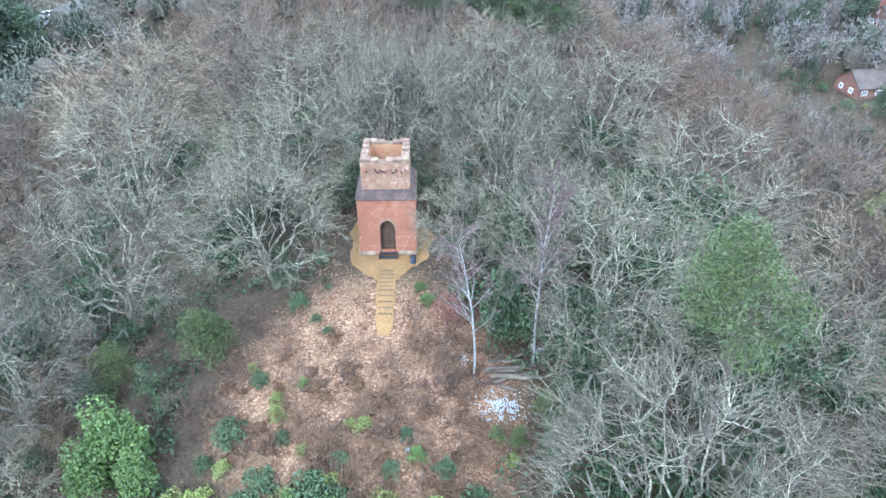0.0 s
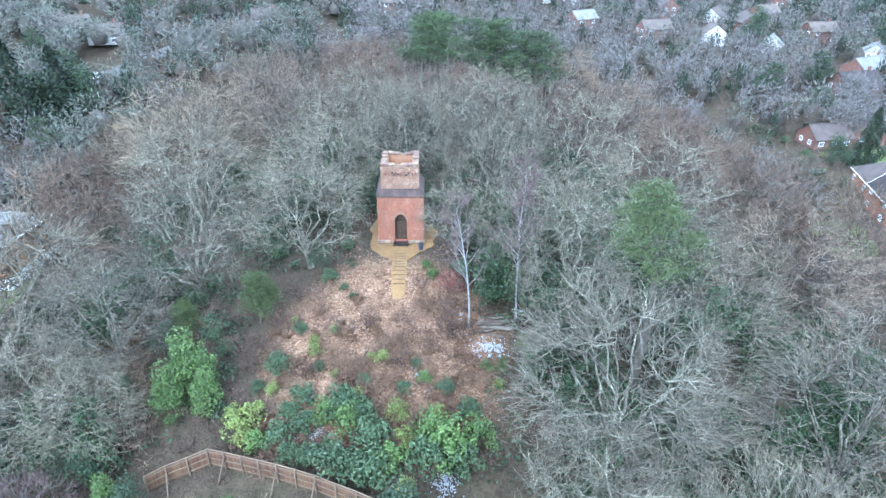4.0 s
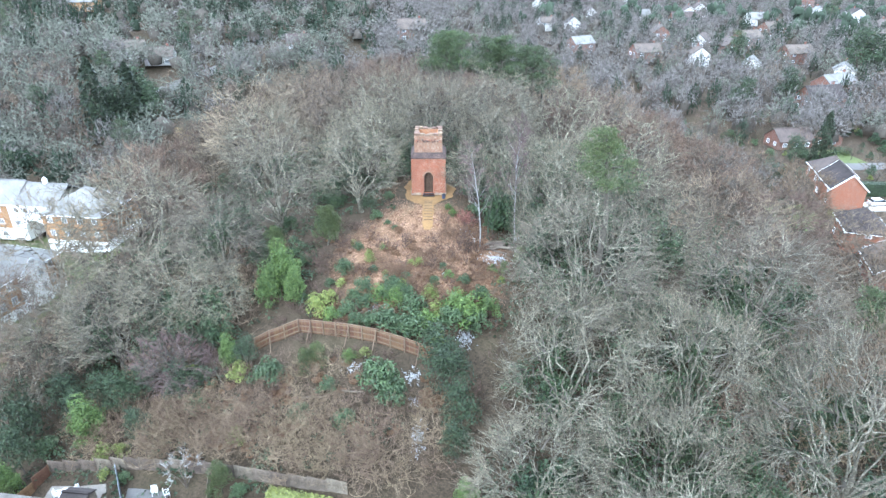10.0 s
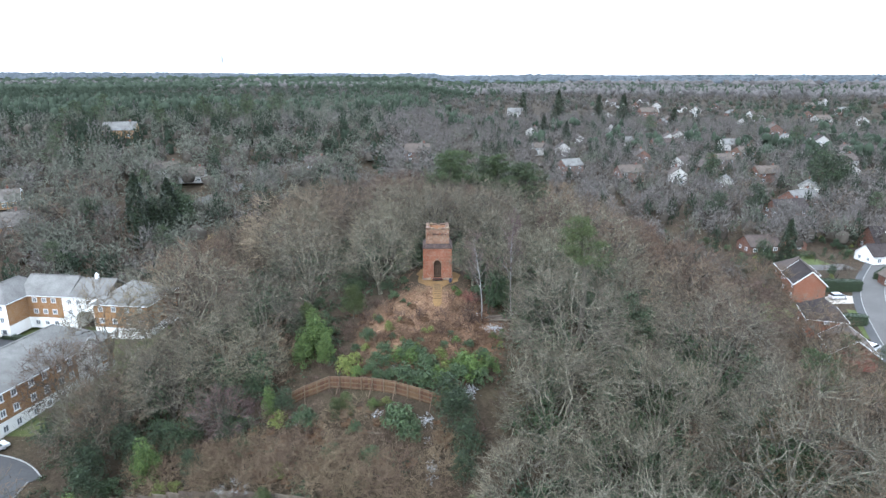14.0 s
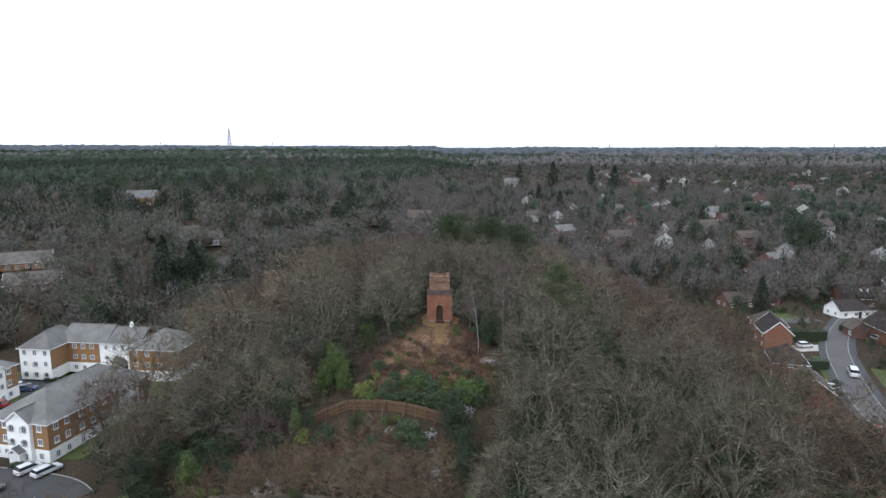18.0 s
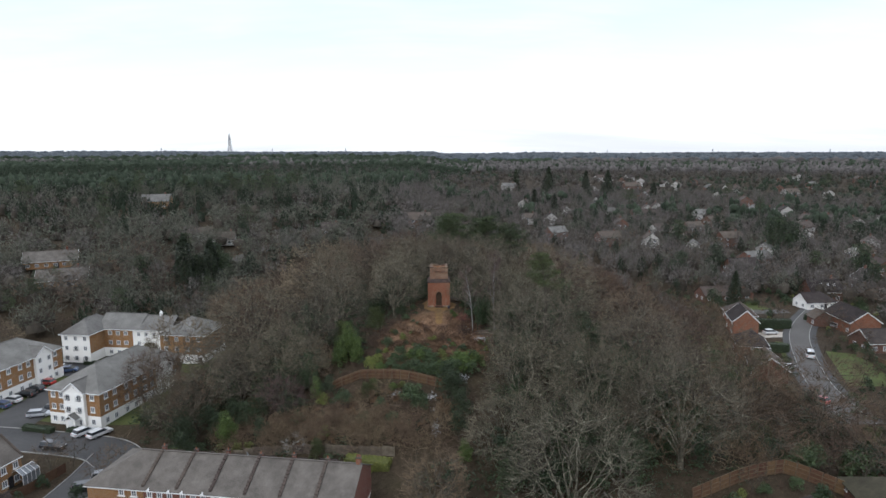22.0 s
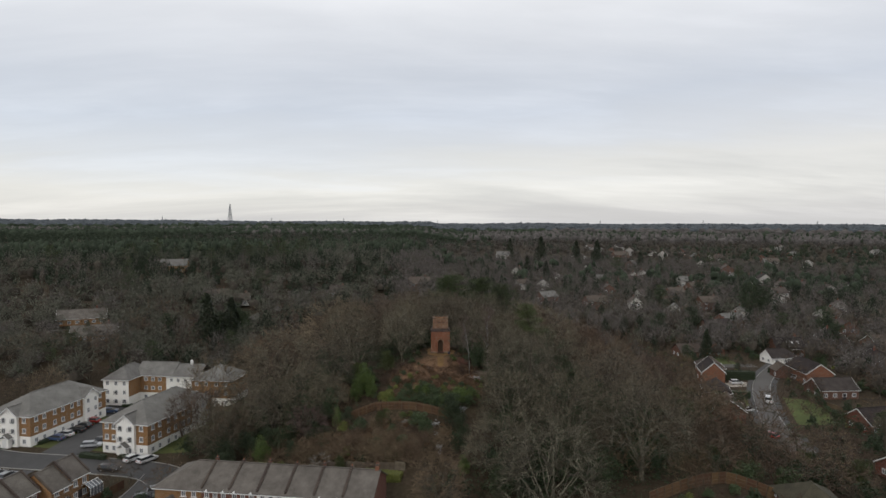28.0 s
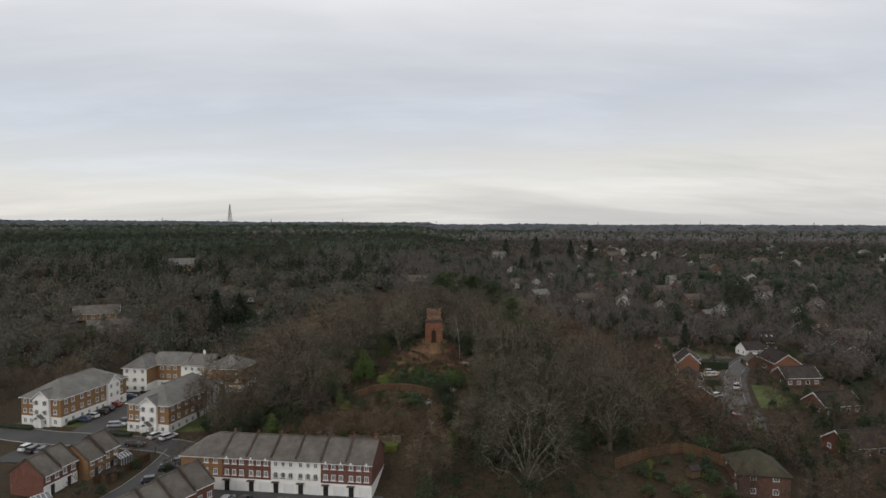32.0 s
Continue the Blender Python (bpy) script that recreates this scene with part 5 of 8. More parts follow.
    # shrubs round the clearing, before and behind the fence
    for kind, x, y, s in (
        ("rhodo", -5.5, -6.8, 0.42), ("rhodo", -4.4, -8.2, 0.36), ("rhodo", -8.7, -12.4, 0.6), ("laurel_small", -7.1, -15.3, 0.9), ("laurel_small", -7.3, -14.2, 0.8), ("rhodo", -9.9, -16.6, 1.0),
        ("laurel_small", -1.0, -16.4, 0.85), ("laurel_small", -1.9, -16.2, 0.6), ("rhodo", 1.9, -17.1, 0.45), ("rhodo", -2.5, -18.7, 0.6), ("rhodo_mid", -5.6, -12.9, 0.4), ("laurel_small", -9.6, -11.2, 0.6),
        ("rhodo", -7.4, -19.7, 0.8), ("rhodo", -4.2, -20.9, 1.05), ("rhodo_mid", -3.6, -22.2, 1.1), ("rhodo", -1.2, -23.6, 1.15), ("rhodo", -4.8, -25.2, 1.15), ("rhodo", -1.0, -26.4, 1.2), ("rhodo", -2.9, -26.0, 1.1), ("rhodo", -6.2, -24.6, 0.7),
        ("rhodo_mid", 4.4, -24.3, 1.55), ("rhodo_mid", 3.2, -23.0, 1.2), ("rhodo", 5.6, -25.6, 1.1), ("laurel_small", 1.0, -23.7, 1.1), ("laurel_small", 0.4, -21.6, 1.1), ("laurel_small", 1.3, -27.2, 1.0), ("rhodo_mid", 2.7, -18.4, 0.6), ("rhodo", 0.9, -19.4, 0.5),
        ("rhodo", -6.9, -22.2, 0.8), ("rhodo_mid", -5.4, -21.4, 0.9), ("laurel_small", -3.0, -20.2, 0.9), ("rhodo", -2.2, -21.6, 0.9), ("rhodo_mid", 0.2, -25.2, 1.1), ("rhodo", 2.6, -25.4, 1.1), ("rhodo_mid", 6.8, -23.4, 1.1), ("laurel_small", 3.8, -21.4, 0.8), ("rhodo", 6.2, -21.2, 0.8), ("rhodo", -8.6, -20.9, 0.7), ("rhodo_mid", -10.8, -22.6, 0.8), ("laurel_small", -5.0, -17.8, 0.6), ("rhodo", -6.4, -17.0, 0.5), ("rhodo", 4.4, -19.2, 0.6), ("laurel_small", -12.5, -21.4, 1.7), ("laurel_small", -11.4, -20.2, 1.3), ("laurel_small", -13.4, -20.0, 1.1), ("rhodo", -9.2, -22.6, 0.9), ("rhodo", -8.0, -24.4, 0.8), ("laurel_small", -10.3, -18.4, 0.9), ("rhodo", -11.8, -18.0, 0.6),
        ("yew", 11.5, -15.0, 0.45), ("rhodo_mid", 8.1, -16.9, 0.6), ("yew", 9.4, -17.4, 0.4), ("laurel_small", 9.0, -18.4, 0.8), ("red_shrub", 4.9, -6.0, 1.0), ("red_shrub", 5.6, -6.6, 0.8), ("rhodo_mid", 2.8, -4.6, 0.5), ("rhodo_mid", 3.4, -5.6, 0.55), ("rhodo", 6.2, -4.2, 0.9),
        ("holly_fine", 6.4, -1.0, 0.7), ("holly_fine", 7.4, 2.0, 0.8), ("rhodo", 5.4, 1.0, 0.8), ("holly_fine", -6.6, 3.0, 0.75), ("rhodo", -5.6, -0.6, 0.7), ("holly_fine", -8.2, -3.4, 0.7), ("yew", -6.6, 7.0, 0.8), ("holly_fine", 6.6, 7.6, 0.9), ("holly_fine", 1.5, 9.0, 0.9), ("holly_fine", -3.0, 9.5, 0.8), ("rhodo", -7.2, -5.2, 0.8),
        ("holly_fine", 9.6, -6.4, 0.8), ("holly_fine", 13.0, -8.0, 0.9), ("rhodo", 8.4, -7.6, 0.8), ("holly_fine", 13.4, -14.0, 0.8),
        ("holly_fine", 1.6, -31.0, 1.15), ("holly_fine", 2.6, -33.2, 1.1), ("rhodo", -4.5, -31.9, 1.5), ("rhodo", -3.2, -33.4, 1.2), ("holly_fine", 3.6, -36.5, 1.0), ("rhodo", -17.4, -28.8, 1.35), ("holly_fine", -20.2, -26.4, 0.7), ("laurel", -22.4, -25.6, 0.62), ("laurel_small", -20.8, -27.6, 1.5),
        ("yew", -11.8, -28.2, 0.5), ("yew", -13.0, -28.6, 0.45), ("rhodo_mid", -8.1, -28.4, 0.7), ("laurel_small", -6.6, -28.4, 0.9), ("rhodo", -10.4, -31.2, 0.8), ("rhodo", -24.6, -30.4, 1.0), ("holly_fine", -27.0, -29.0, 0.9), ("holly_fine", -30.5, -32.5, 0.8), ("rhodo", -12.8, -33.8, 0.9),
        ("laurel", -37.2, -30.6, 0.9), ("laurel_small", -34.8, -33.2, 1.3), ("laurel_small", -32.6, -33.4, 1.2), ("holly_fine", -34.4, -28.4, 0.95), ("holly_fine", -32.6, -27.4, 0.9), ("holly_fine", -36.6, -27.0, 1.0), ("holly_fine", -39.4, -28.4, 0.9), ("laurel_small", -26.6, -26.2, 1.4), ("rhodo", -25.4, -27.6, 1.2), ("laurel_small", -19.4, -34.6, 1.2), ("holly_fine", -45.2, -30.4, 1.2), ("holly_fine", -43.8, -33.4, 1.0), ("holly_fine", -47.6, -27.2, 1.3), ("holly_fine", -41.6, -26.4, 1.1), ("laurel", -44.0, -36.0, 0.7), ("oak1", -48.0, -25.0, 0.8), ("lean1", -45.0, -23.5, 0.75), ("rhodo", -42.2, -31.4, 1.1), ("pale_stems", -23.8, -38.4, 1.0), ("yew", -19.8, -39.6, 0.55), ("rhodo", -18.0, -40.2, 0.7), ("laurel_small", -33.6, -35.6, 0.7), ("rhodo", -31.0, -36.6, 0.5), ("holly_fine", 3.2, -39.0, 0.8), ("laurel", 4.0, -43.0, 0.55), ("rhodo", -8.0, -35.6, 0.9), ("holly_fine", -24.0, -17.0, 0.7), ("holly_fine", -21.5, -12.5, 0.8), ("yew", -19.8, -11.0, 0.8), ("holly_fine", -25.5, -22.5, 0.8), ("rhodo", -15.6, -13.6, 0.8),
    ):
        plant(kind, x, y, rng.uniform(0, 360), s * (1.2 if y < -19 else 1.0) * rng.uniform(0.94, 1.06))
    for k in range(210):
        x, y = (rng.uniform(8, 46), rng.uniform(-50, 6)) if k % 4 else (rng.uniform(-50, -24), rng.uniform(-32, 6))
        if blocked(x, y):
            continue
        plant("holly_mid", x, y, rng.uniform(0, 360), rng.uniform(0.8, 1.3), rng.uniform(0.9, 1.6))
    for k in range(64):
        a = rng.uniform(0, 6.283)
        x, y = 15.5 * math.cos(a) * rng.uniform(0.9, 1.25) - 1.0, -8 + 17 * math.sin(a) * rng.uniform(0.9, 1.2)
        if y < -20 or (-20 < x < 8.6 and y < -5) or math.hypot(x, y - 2) < 6.5:
            continue
        plant(("holly_fine", "holly_mid", "rhodo", "holly_mid")[k % 4], x, y, rng.uniform(0, 360), rng.uniform(0.55, 1.0))
    for k in range(46):
        x, y = rng.uniform(-13, 7), rng.uniform(-24, -8.5)
        if abs(x) < 1.6 and y > -10:
            continue
        plant("bracken", x, y, rng.uniform(0, 360), rng.uniform(0.45, 1.0))
    for k in range(150):
        x, y = rng.uniform(-13, 8), rng.uniform(-25, -8.5) if k < 80 else rng.uniform(-25, -14)
        if abs(x) < 1.8 and y > -10:
            continue
        if noise.noise((x * 0.3, y * 0.3, 5.0)) > -0.12:
            plant("bramble", x, y, rng.uniform(0, 360), rng.uniform(0.5, 1.15))
    for k in range(84):
        x = rng.uniform(-38, 2)
        y = -33.7 - 0.228 * (x + 40.7) + rng.uniform(1.2, 7.5)
        plant("thicket%d" % rng.randrange(2), x, y, rng.uniform(0, 360), rng.uniform(0.65, 1.15))
    for k in range(46):
        x, y = rng.uniform(-36, -15), rng.uniform(-36, -8)
        if (x > -22.5 and y < -18) or (x > -19.5 and -20 < y < -12):
            continue
        plant("thicket%d" % rng.randrange(2), x, y, rng.uniform(0, 360), rng.uniform(0.6, 1.1))
    for k in range(150):
        x, y = rng.uniform(-18, 9), rng.uniform(-36, -6)
        if abs(x) < 2.2 and y > -10:
            continue
        if y < -22 and -14 < x < 2 and abs(y + 28.9 + (x - 1) * 0.38) < 1.2:
            continue
        plant("brush", x, y, rng.uniform(0, 360), rng.uniform(0.5, 1.35))
    for k in range(110):
        x, y = rng.uniform(-24, 3), rng.uniform(-36.5, -27)
        if y > -30 - 0.35 * (x + 4):
            continue
        plant("thicket%d" % rng.randrange(2) if k % 2 else "bracken", x, y, rng.uniform(0, 360), rng.uniform(0.4, 0.8) if k % 2 else rng.uniform(0.7, 1.35))
    for k in range(34):
        x, y = rng.uniform(40, 56), rng.uniform(-66, -50)
        plant(("brush", "rhodo", "bracken", "laurel_small")[k % 4], x, y, rng.uniform(0, 360), rng.uniform(0.8, 1.5))
    for k in range(70):
        x, y = rng.uniform(30, 76), rng.uniform(-45, -18)
        if x < 40 and y > -30:
            continue
        plant("thicket%d" % rng.randrange(2) if k % 3 else "holly", x, y, rng.uniform(0, 360), rng.uniform(1.1, 1.8) if k % 3 else rng.uniform(0.7, 1.2))
    for k in range(1300):
        x, y = (rng.uniform(38, 120), rng.uniform(-75, 60)) if k % 2 else (rng.uniform(62, 215), rng.uniform(-62, 190))
        if not free(x, y, 3.6) or (x < 66 and y > -34) or any((x - a) ** 2 + (y - b) ** 2 < c * c for a, b, c in GARDENS) or (x < 80 and y < 12 and y > -4):
            continue
        placed.append((x, y, 4.6))
        u = rng.random()
        kind = "garden%d" % rng.randrange(3) if u < 0.5 else "shrub" if u < 0.9 else "spruce" if u < 0.95 else "rhodo"
        s = rng.uniform(0.35, 0.8)
        plant(kind, x, y, rng.uniform(0, 360), s * (0.6 if kind == "spruce" else 1.0))
    for k in range(90):
        x, y = rng.uniform(-150, -55), rng.uniform(44, 112)
        if not free(x, y, 6.0) or any((x - a) ** 2 + (y - b) ** 2 < c * c for a, b, c in KEEP_CLEAR):
            continue
        placed.append((x, y, 6.0))
        u = rng.random()
        plant("garden%d" % rng.randrange(3) if u < 0.6 else "shrub" if u < 0.85 else "pine1", x, y, rng.uniform(0, 360), rng.uniform(0.6, 1.0))
    for kind, x, y, s in (
        ("garden1", 56.5, -61.0, 0.62), ("garden0", 62.0, -66.0, 0.5), ("pine1", 70.0, -3.0, 0.85), ("pine1", 74.5, -6.0, 0.8), ("pine0", 66.0, -10.0, 0.9), ("yew", 71.0, -12.0, 1.2), ("holly", 76.0, -14.0, 1.3), ("pine0", 60.0, -12.0, 0.95), ("holly", 66.5, -26.0, 1.4), ("holly", 63.0, -33.0, 1.3), ("rhodo", 60.5, -39.0, 2.2), ("rhodo", 57.0, -42.0, 2.0),
        ("holly", 71.0, -30.0, 1.3), ("yew", 74.0, -34.0, 1.2), ("rhodo", 66.0, -42.0, 2.4), ("holly", 70.5, -44.0, 1.2), ("pine0", 78.0, -25.0, 0.9), ("holly", 82.0, -32.0, 1.2), ("yew", 80.0, -42.0, 1.3), ("holly", 76.0, -50.0, 1.2), ("pine1", 90.0, -22.0, 0.75), ("holly", 93.0, -14.0, 1.2),
        ("pine0", 101.0, -20.0, 0.9), ("holly", 96.0, -24.0, 1.3), ("holly", 104.0, -27.0, 1.3), ("yew", 90.0, -40.0, 1.2), ("holly", 87.0, -48.0, 1.3), ("holly", 100.0, -12.0, 1.1), ("pine1", 113.0, -14.0, 0.8), ("holly", 118.0, -6.0, 1.2), ("yew", 54.0, -36.0, 1.1), ("holly", 49.0, -40.0, 1.0),
        ("grey1", -42.5, 4.0, 1.1), ("grey0", -42.0, -12.0, 1.1), ("grey0", 62.0, -20.0, 0.8), ("grey1", 70.0, -20.0, 0.75), ("grey0", 84.0, -27.0, 0.7), ("grey1", 78.0, -38.0, 0.7), ("grey0", 92.0, -46.0, 0.7), ("grey1", 105.0, -18.0, 0.7), ("grey0", 67.0, -36.0, 0.7), ("grey1", 58.0, -30.0, 0.8),
    ):
        plant(kind, x, y, rng.uniform(0, 360), s)
    # trees and bushes along the estate's outer edge and round its gardens
    for k in range(70):
        x, y = rng.uniform(-150, -108), rng.uniform(-26, 60)
        if abs(y - (-8 - (x + 128) * 0.31)) < 7.5 or not free(x, y, 6.5) or (x > -113 and y < 30):
            continue
        placed.append((x, y, 6.5))
        kind = ("grey0", "garden1", "grey1", "holly_mid", "grey2", "garden0", "pine1")[k % 7]
        plant(kind, x, y, rng.uniform(0, 360), rng.uniform(0.55, 0.85))
    # dark evergreens among the houses
    for kind, x, y, s in (
        ("spruce", 81, 512, 1.8), ("spruce", 104.8, 456, 2.1), ("spruce", 139.6, 455, 1.8), ("spruce", 150.5, 418, 2.0), ("spruce", 76, 357, 1.3), ("spruce", 86.4, 326, 1.2), ("spruce", 180, 385, 1.4), ("spruce", 115, 165, 0.8), ("pine1", 133, 298, 1.5), ("pine1", 325, 384, 1.8), ("pine1", 222.8, 342, 1.5), ("pine1", 202, 253, 1.4),
        ("holly_fine", 118.3, 169, 3.0), ("pine1", 120, 173, 1.2), ("holly_fine", 161.4, 158, 4.0), ("pine1", 164, 163, 1.3), ("holly_fine", 168, 158, 3.5), ("holly_fine", 116, 122, 2.6), ("holly_fine", 161, 89, 2.4), ("holly_fine", 170, 112, 3.0), ("holly_fine", 92, 68, 1.6), ("holly_fine", 98, 115, 2.4), ("gold", 153.8, 89.2, 1.0), ("pine1", 148, 105, 1.0), ("holly_fine", 104, 97, 2.0),
    ):
        plant(kind, x, y, rng.uniform(0, 360), s)
    # tall pines among the bare trees west of the hill
    for k in range(34):
        x, y = rng.uniform(-215, -70), rng.uniform(105, 250)
        if x < -y * 1.15 or any((x - a) ** 2 + (y - b) ** 2 < c * c for a, b, c in KEEP_CLEAR):
            continue
        plant("pine%d" % (k % 2), x, y, rng.uniform(0, 360), rng.uniform(1.1, 1.45))
    for kind, x, y, s in (
        ("shrub", 104.5, 3.0, 0.5), ("rhodo", 106.0, 9.0, 1.2), ("shrub", 108.5, 15.0, 0.55), ("laurel_small", 103.5, -2.5, 1.1), ("garden0", 98.5, 2.0, 0.45), ("rhodo", 109.5, 20.5, 1.2), ("shrub", 105.5, 24.0, 0.5), ("garden2", 101.0, 22.5, 0.5), ("holly", 110.0, 6.0, 0.9), ("garden1", 106.0, 13.0, 0.5),
        ("garden2", -55.0, -38.0, 0.5), ("shrub", -54.0, -42.0, 0.5), ("garden0", -54.5, -33.5, 0.5), ("shrub", -65.6, -52.0, 0.5), ("garden1", -67.5, -56.0, 0.45), ("holly", -55.5, -45.0, 0.7), ("garden2", 68.5, -61.5, 0.5), ("garden0", 57.5, -62.5, 0.55), ("garden1", -66.5, -34.0, 0.5), ("shrub", -65.2, -38.5, 0.5), ("garden0", -67.0, -47.0, 0.45), ("shrub", -70.0, -50.5, 0.5), ("garden2", -64.5, -30.8, 0.45), ("shrub", -66.0, -43.0, 0.45),
    ):
        plant(kind, x, y, rng.uniform(0, 360), s)
    for k in range(110):
        x, y = rng.uniform(92, 190), rng.uniform(-45, 120)
        if not free(x, y, 2.5) or any((x - a) ** 2 + (y - b) ** 2 < c * c for a, b, c in GARDENS):
            continue
        plant(("holly_mid", "holly", "rhodo")[k % 3], x, y, rng.uniform(0, 360), rng.uniform(0.5, 1.0), rng.uniform(0.4, 0.9))
    lane = ((128, 70), (122, 63), (116, 56), (107.5, 44.5), (104, 39), (101, 33.3), (97.5, 26), (94.3, 18.7), (106, 66), (116, 66))
    homes = ((90.3, 45.2), (95.5, 57.5), (82.6, 24.6), (128.5, 71), (123.3, 50), (123.3, 40), (138.5, 83), (97, 41), (118.6, 26.5), (110, 86), (99, 83))
    for k in range(210):
        x, y = rng.uniform(84, 150), rng.uniform(22, 98)
        if min(math.hypot(x - a, y - b) for a, b in lane) < 5.5 or min(math.hypot(x - a, y - b) for a, b in homes) < 8:
            continue
        kind = ("shrub", "garden%d" % rng.randrange(3), "rhodo", "laurel_small", "shrub")[k % 5]
        plant(kind, x, y, rng.uniform(0, 360), rng.uniform(0.3, 0.7) if kind in ("shrub", "garden0", "garden1", "garden2") else rng.uniform(0.7, 1.3))
    plant("cypress", 100.1, 70.8, 0, 1.3)
    plant("gold", -66, 76, 0, 1.5)
    return placed


PLACED = sow()


def ivy_undergrowth():
    """Low dark evergreen cover on the floor of the wood."""
    rng = random.Random(31)
    s = Soup()
    for k in range(3500):
        x, y = rng.uniform(-62, 66), rng.uniform(-58, 62)
        if math.hypot(x, y) > 66 or math.hypot(x, y - 2) < 6.5 or noise.noise((x * 0.09, y * 0.09, 7.0)) < -0.2:
            continue
        if -13 < x < 8 and -35 < y < -4:
            continue
        if (y < -40 and x < -4) or (x < -56 and y > -34):
            continue
        c, lr = Vector((x, y, ground_height(x, y) + 0.2)), rng.uniform(0.7, 1.7)
        for i in range(22):
            d = Vector((rng.gauss(0, 1), rng.gauss(0, 1), abs(rng.gauss(0.3, 0.6)))).normalized()
            s.leaf(c + Vector((d.x * lr, d.y * lr, d.z * lr * 0.8)) * rng.uniform(0.4, 1.0), d + Vector((0, 0, 0.6)), rng.uniform(0.22, 0.5), rng, 0.6)
    solo("ivy_undergrowth", s, M["ivy"], "dark green ivy and brambles on the woodland floor", "undergrowth", kind="stuff")


ivy_undergrowth()
low_cover()


# ---------- distant woods, joined ----------
def far_woods():
    rng = np.random.default_rng(4)
    ico = [(0.0, 0.0, 1.0), (0.89, 0.0, 0.45), (0.28, 0.85, 0.45), (-0.72, 0.53, 0.45), (-0.72, -0.53, 0.45), (0.28, -0.85, 0.45), (0.72, 0.53, -0.35), (-0.28, 0.85, -0.35), (-0.89, 0.0, -0.35), (-0.28, -0.85, -0.35), (0.72, -0.53, -0.35)]
    ico_f = [(0, 1, 2), (0, 2, 3), (0, 3, 4), (0, 4, 5), (0, 5, 1), (1, 6, 2), (2, 7, 3), (3, 8, 4), (4, 9, 5), (5, 10, 1), (2, 6, 7), (3, 7, 8), (4, 8, 9), (5, 9, 10), (1, 10, 6)]
    ball, ballf = np.array(ico), np.array(ico_f)

    def slivers(n, seed, fat=1.0, long=1.0):
        """A crown of thin upswept slivers, as bare twigs look from afar."""
        r = np.random.default_rng(seed)
        v, f = [], []
        for i in range(n):
            d = r.normal(size=3)
            d[2] = abs(d[2]) * 1.1 - 0.15
            d /= np.linalg.norm(d)
            c = d * r.uniform(0.5, 1.0) * (0.88 + 0.12 * np.sin(5 * d[0] + seed) * np.cos(4 * d[1]))
            e = d * 0.8 + r.normal(size=3) * 0.75 + np.array((0, 0, 0.12))
            e /= np.linalg.norm(e)
            s = np.cross(e, r.normal(size=3))
            s /= np.linalg.norm(s)
            w, l = r.uniform(0.02, 0.045) * fat, r.uniform(0.16, 0.34) * long
            k = len(v)
            v += [c - s * w, c + s * w, c + e * l]
            f.append((k, k + 1, k + 2))
        for i in range(5):
            d = r.normal(size=3)
            d[2] = abs(d[2]) + 0.4
            d /= np.linalg.norm(d)
            s = np.cross(d, r.normal(size=3))
            s *= 0.03 / np.linalg.norm(s)
            k = len(v)
            v += [np.array((0, 0, -0.45)) - s, np.array((0, 0, -0.45)) + s, d * 0.9]
            f.append((k, k + 1, k + 2))
        return np.array(v), np.array(f)

    crowns = [slivers(150, k, 0.9) for k in range(5)]
    fine = [slivers(250, 40 + k, 0.62, 0.8) for k in range(4)]
    tufts = [slivers(170, 20 + k, 1.8, 0.85) for k in range(3)]
    small = [slivers(84, 9 + k, 1.1) for k in range(4)]
    soft = [slivers(26, 60 + k, 2.0, 0.9) for k in range(4)]
    soups = {}

    def add(key, v, f):
        soups.setdefault(key, [[], [], 0])
        s = soups[key]
        s[0].append(v)
        s[1].append(f + s[2])
        s[2] += len(v)

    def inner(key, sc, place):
        """A solid core inside a crown; in bare crowns its dark colour paints the inner shade."""
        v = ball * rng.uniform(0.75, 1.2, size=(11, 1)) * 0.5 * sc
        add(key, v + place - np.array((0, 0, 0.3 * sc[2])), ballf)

    def ok(x, y):
        if blocked(x, y):
            return False
        r = math.hypot(x, y * 0.62 if y > 0 else y)
        if r < 74:
            return False
        for hx, hy, hr in KEEP_CLEAR:
            if (x - hx) ** 2 + (y - hy) ** 2 < hr * hr:
                return False
        return True

    def scatter(n, d0, d1, spread):
        for i in range(n):
            d = math.sqrt(rng.uniform(d0 * d0, d1 * d1))
            a = rng.uniform(-spread, spread)
            yield d * math.sin(a), d * math.cos(a) - 150.0, d

    for x, y, d in scatter(7600, 120, 620, 0.86):
        if not ok(x, y):
            continue
        z = base_height(x, y)
        pine = noise.noise((x * 0.006, y * 0.006, 1.0)) + (0.25 if x < -20 and y > 160 else -0.1)
        if x > 20 and rng.random() < 0.1:
            v, f = tufts[rng.integers(3)]
            add("green", v * np.array((2.0, 2.0, 7.5)) * rng.uniform(0.8, 1.3) + np.array((x, y, z + 3.0)), f)
            continue
        evergreen = rng.random() < (0.2 if x < -20 else 0.1) + 0.42 * pine
        h, w = rng.uniform(8, 14), rng.uniform(3.2, 5.2) * (1.3 if d < 340 and x < 0 else 1.0)
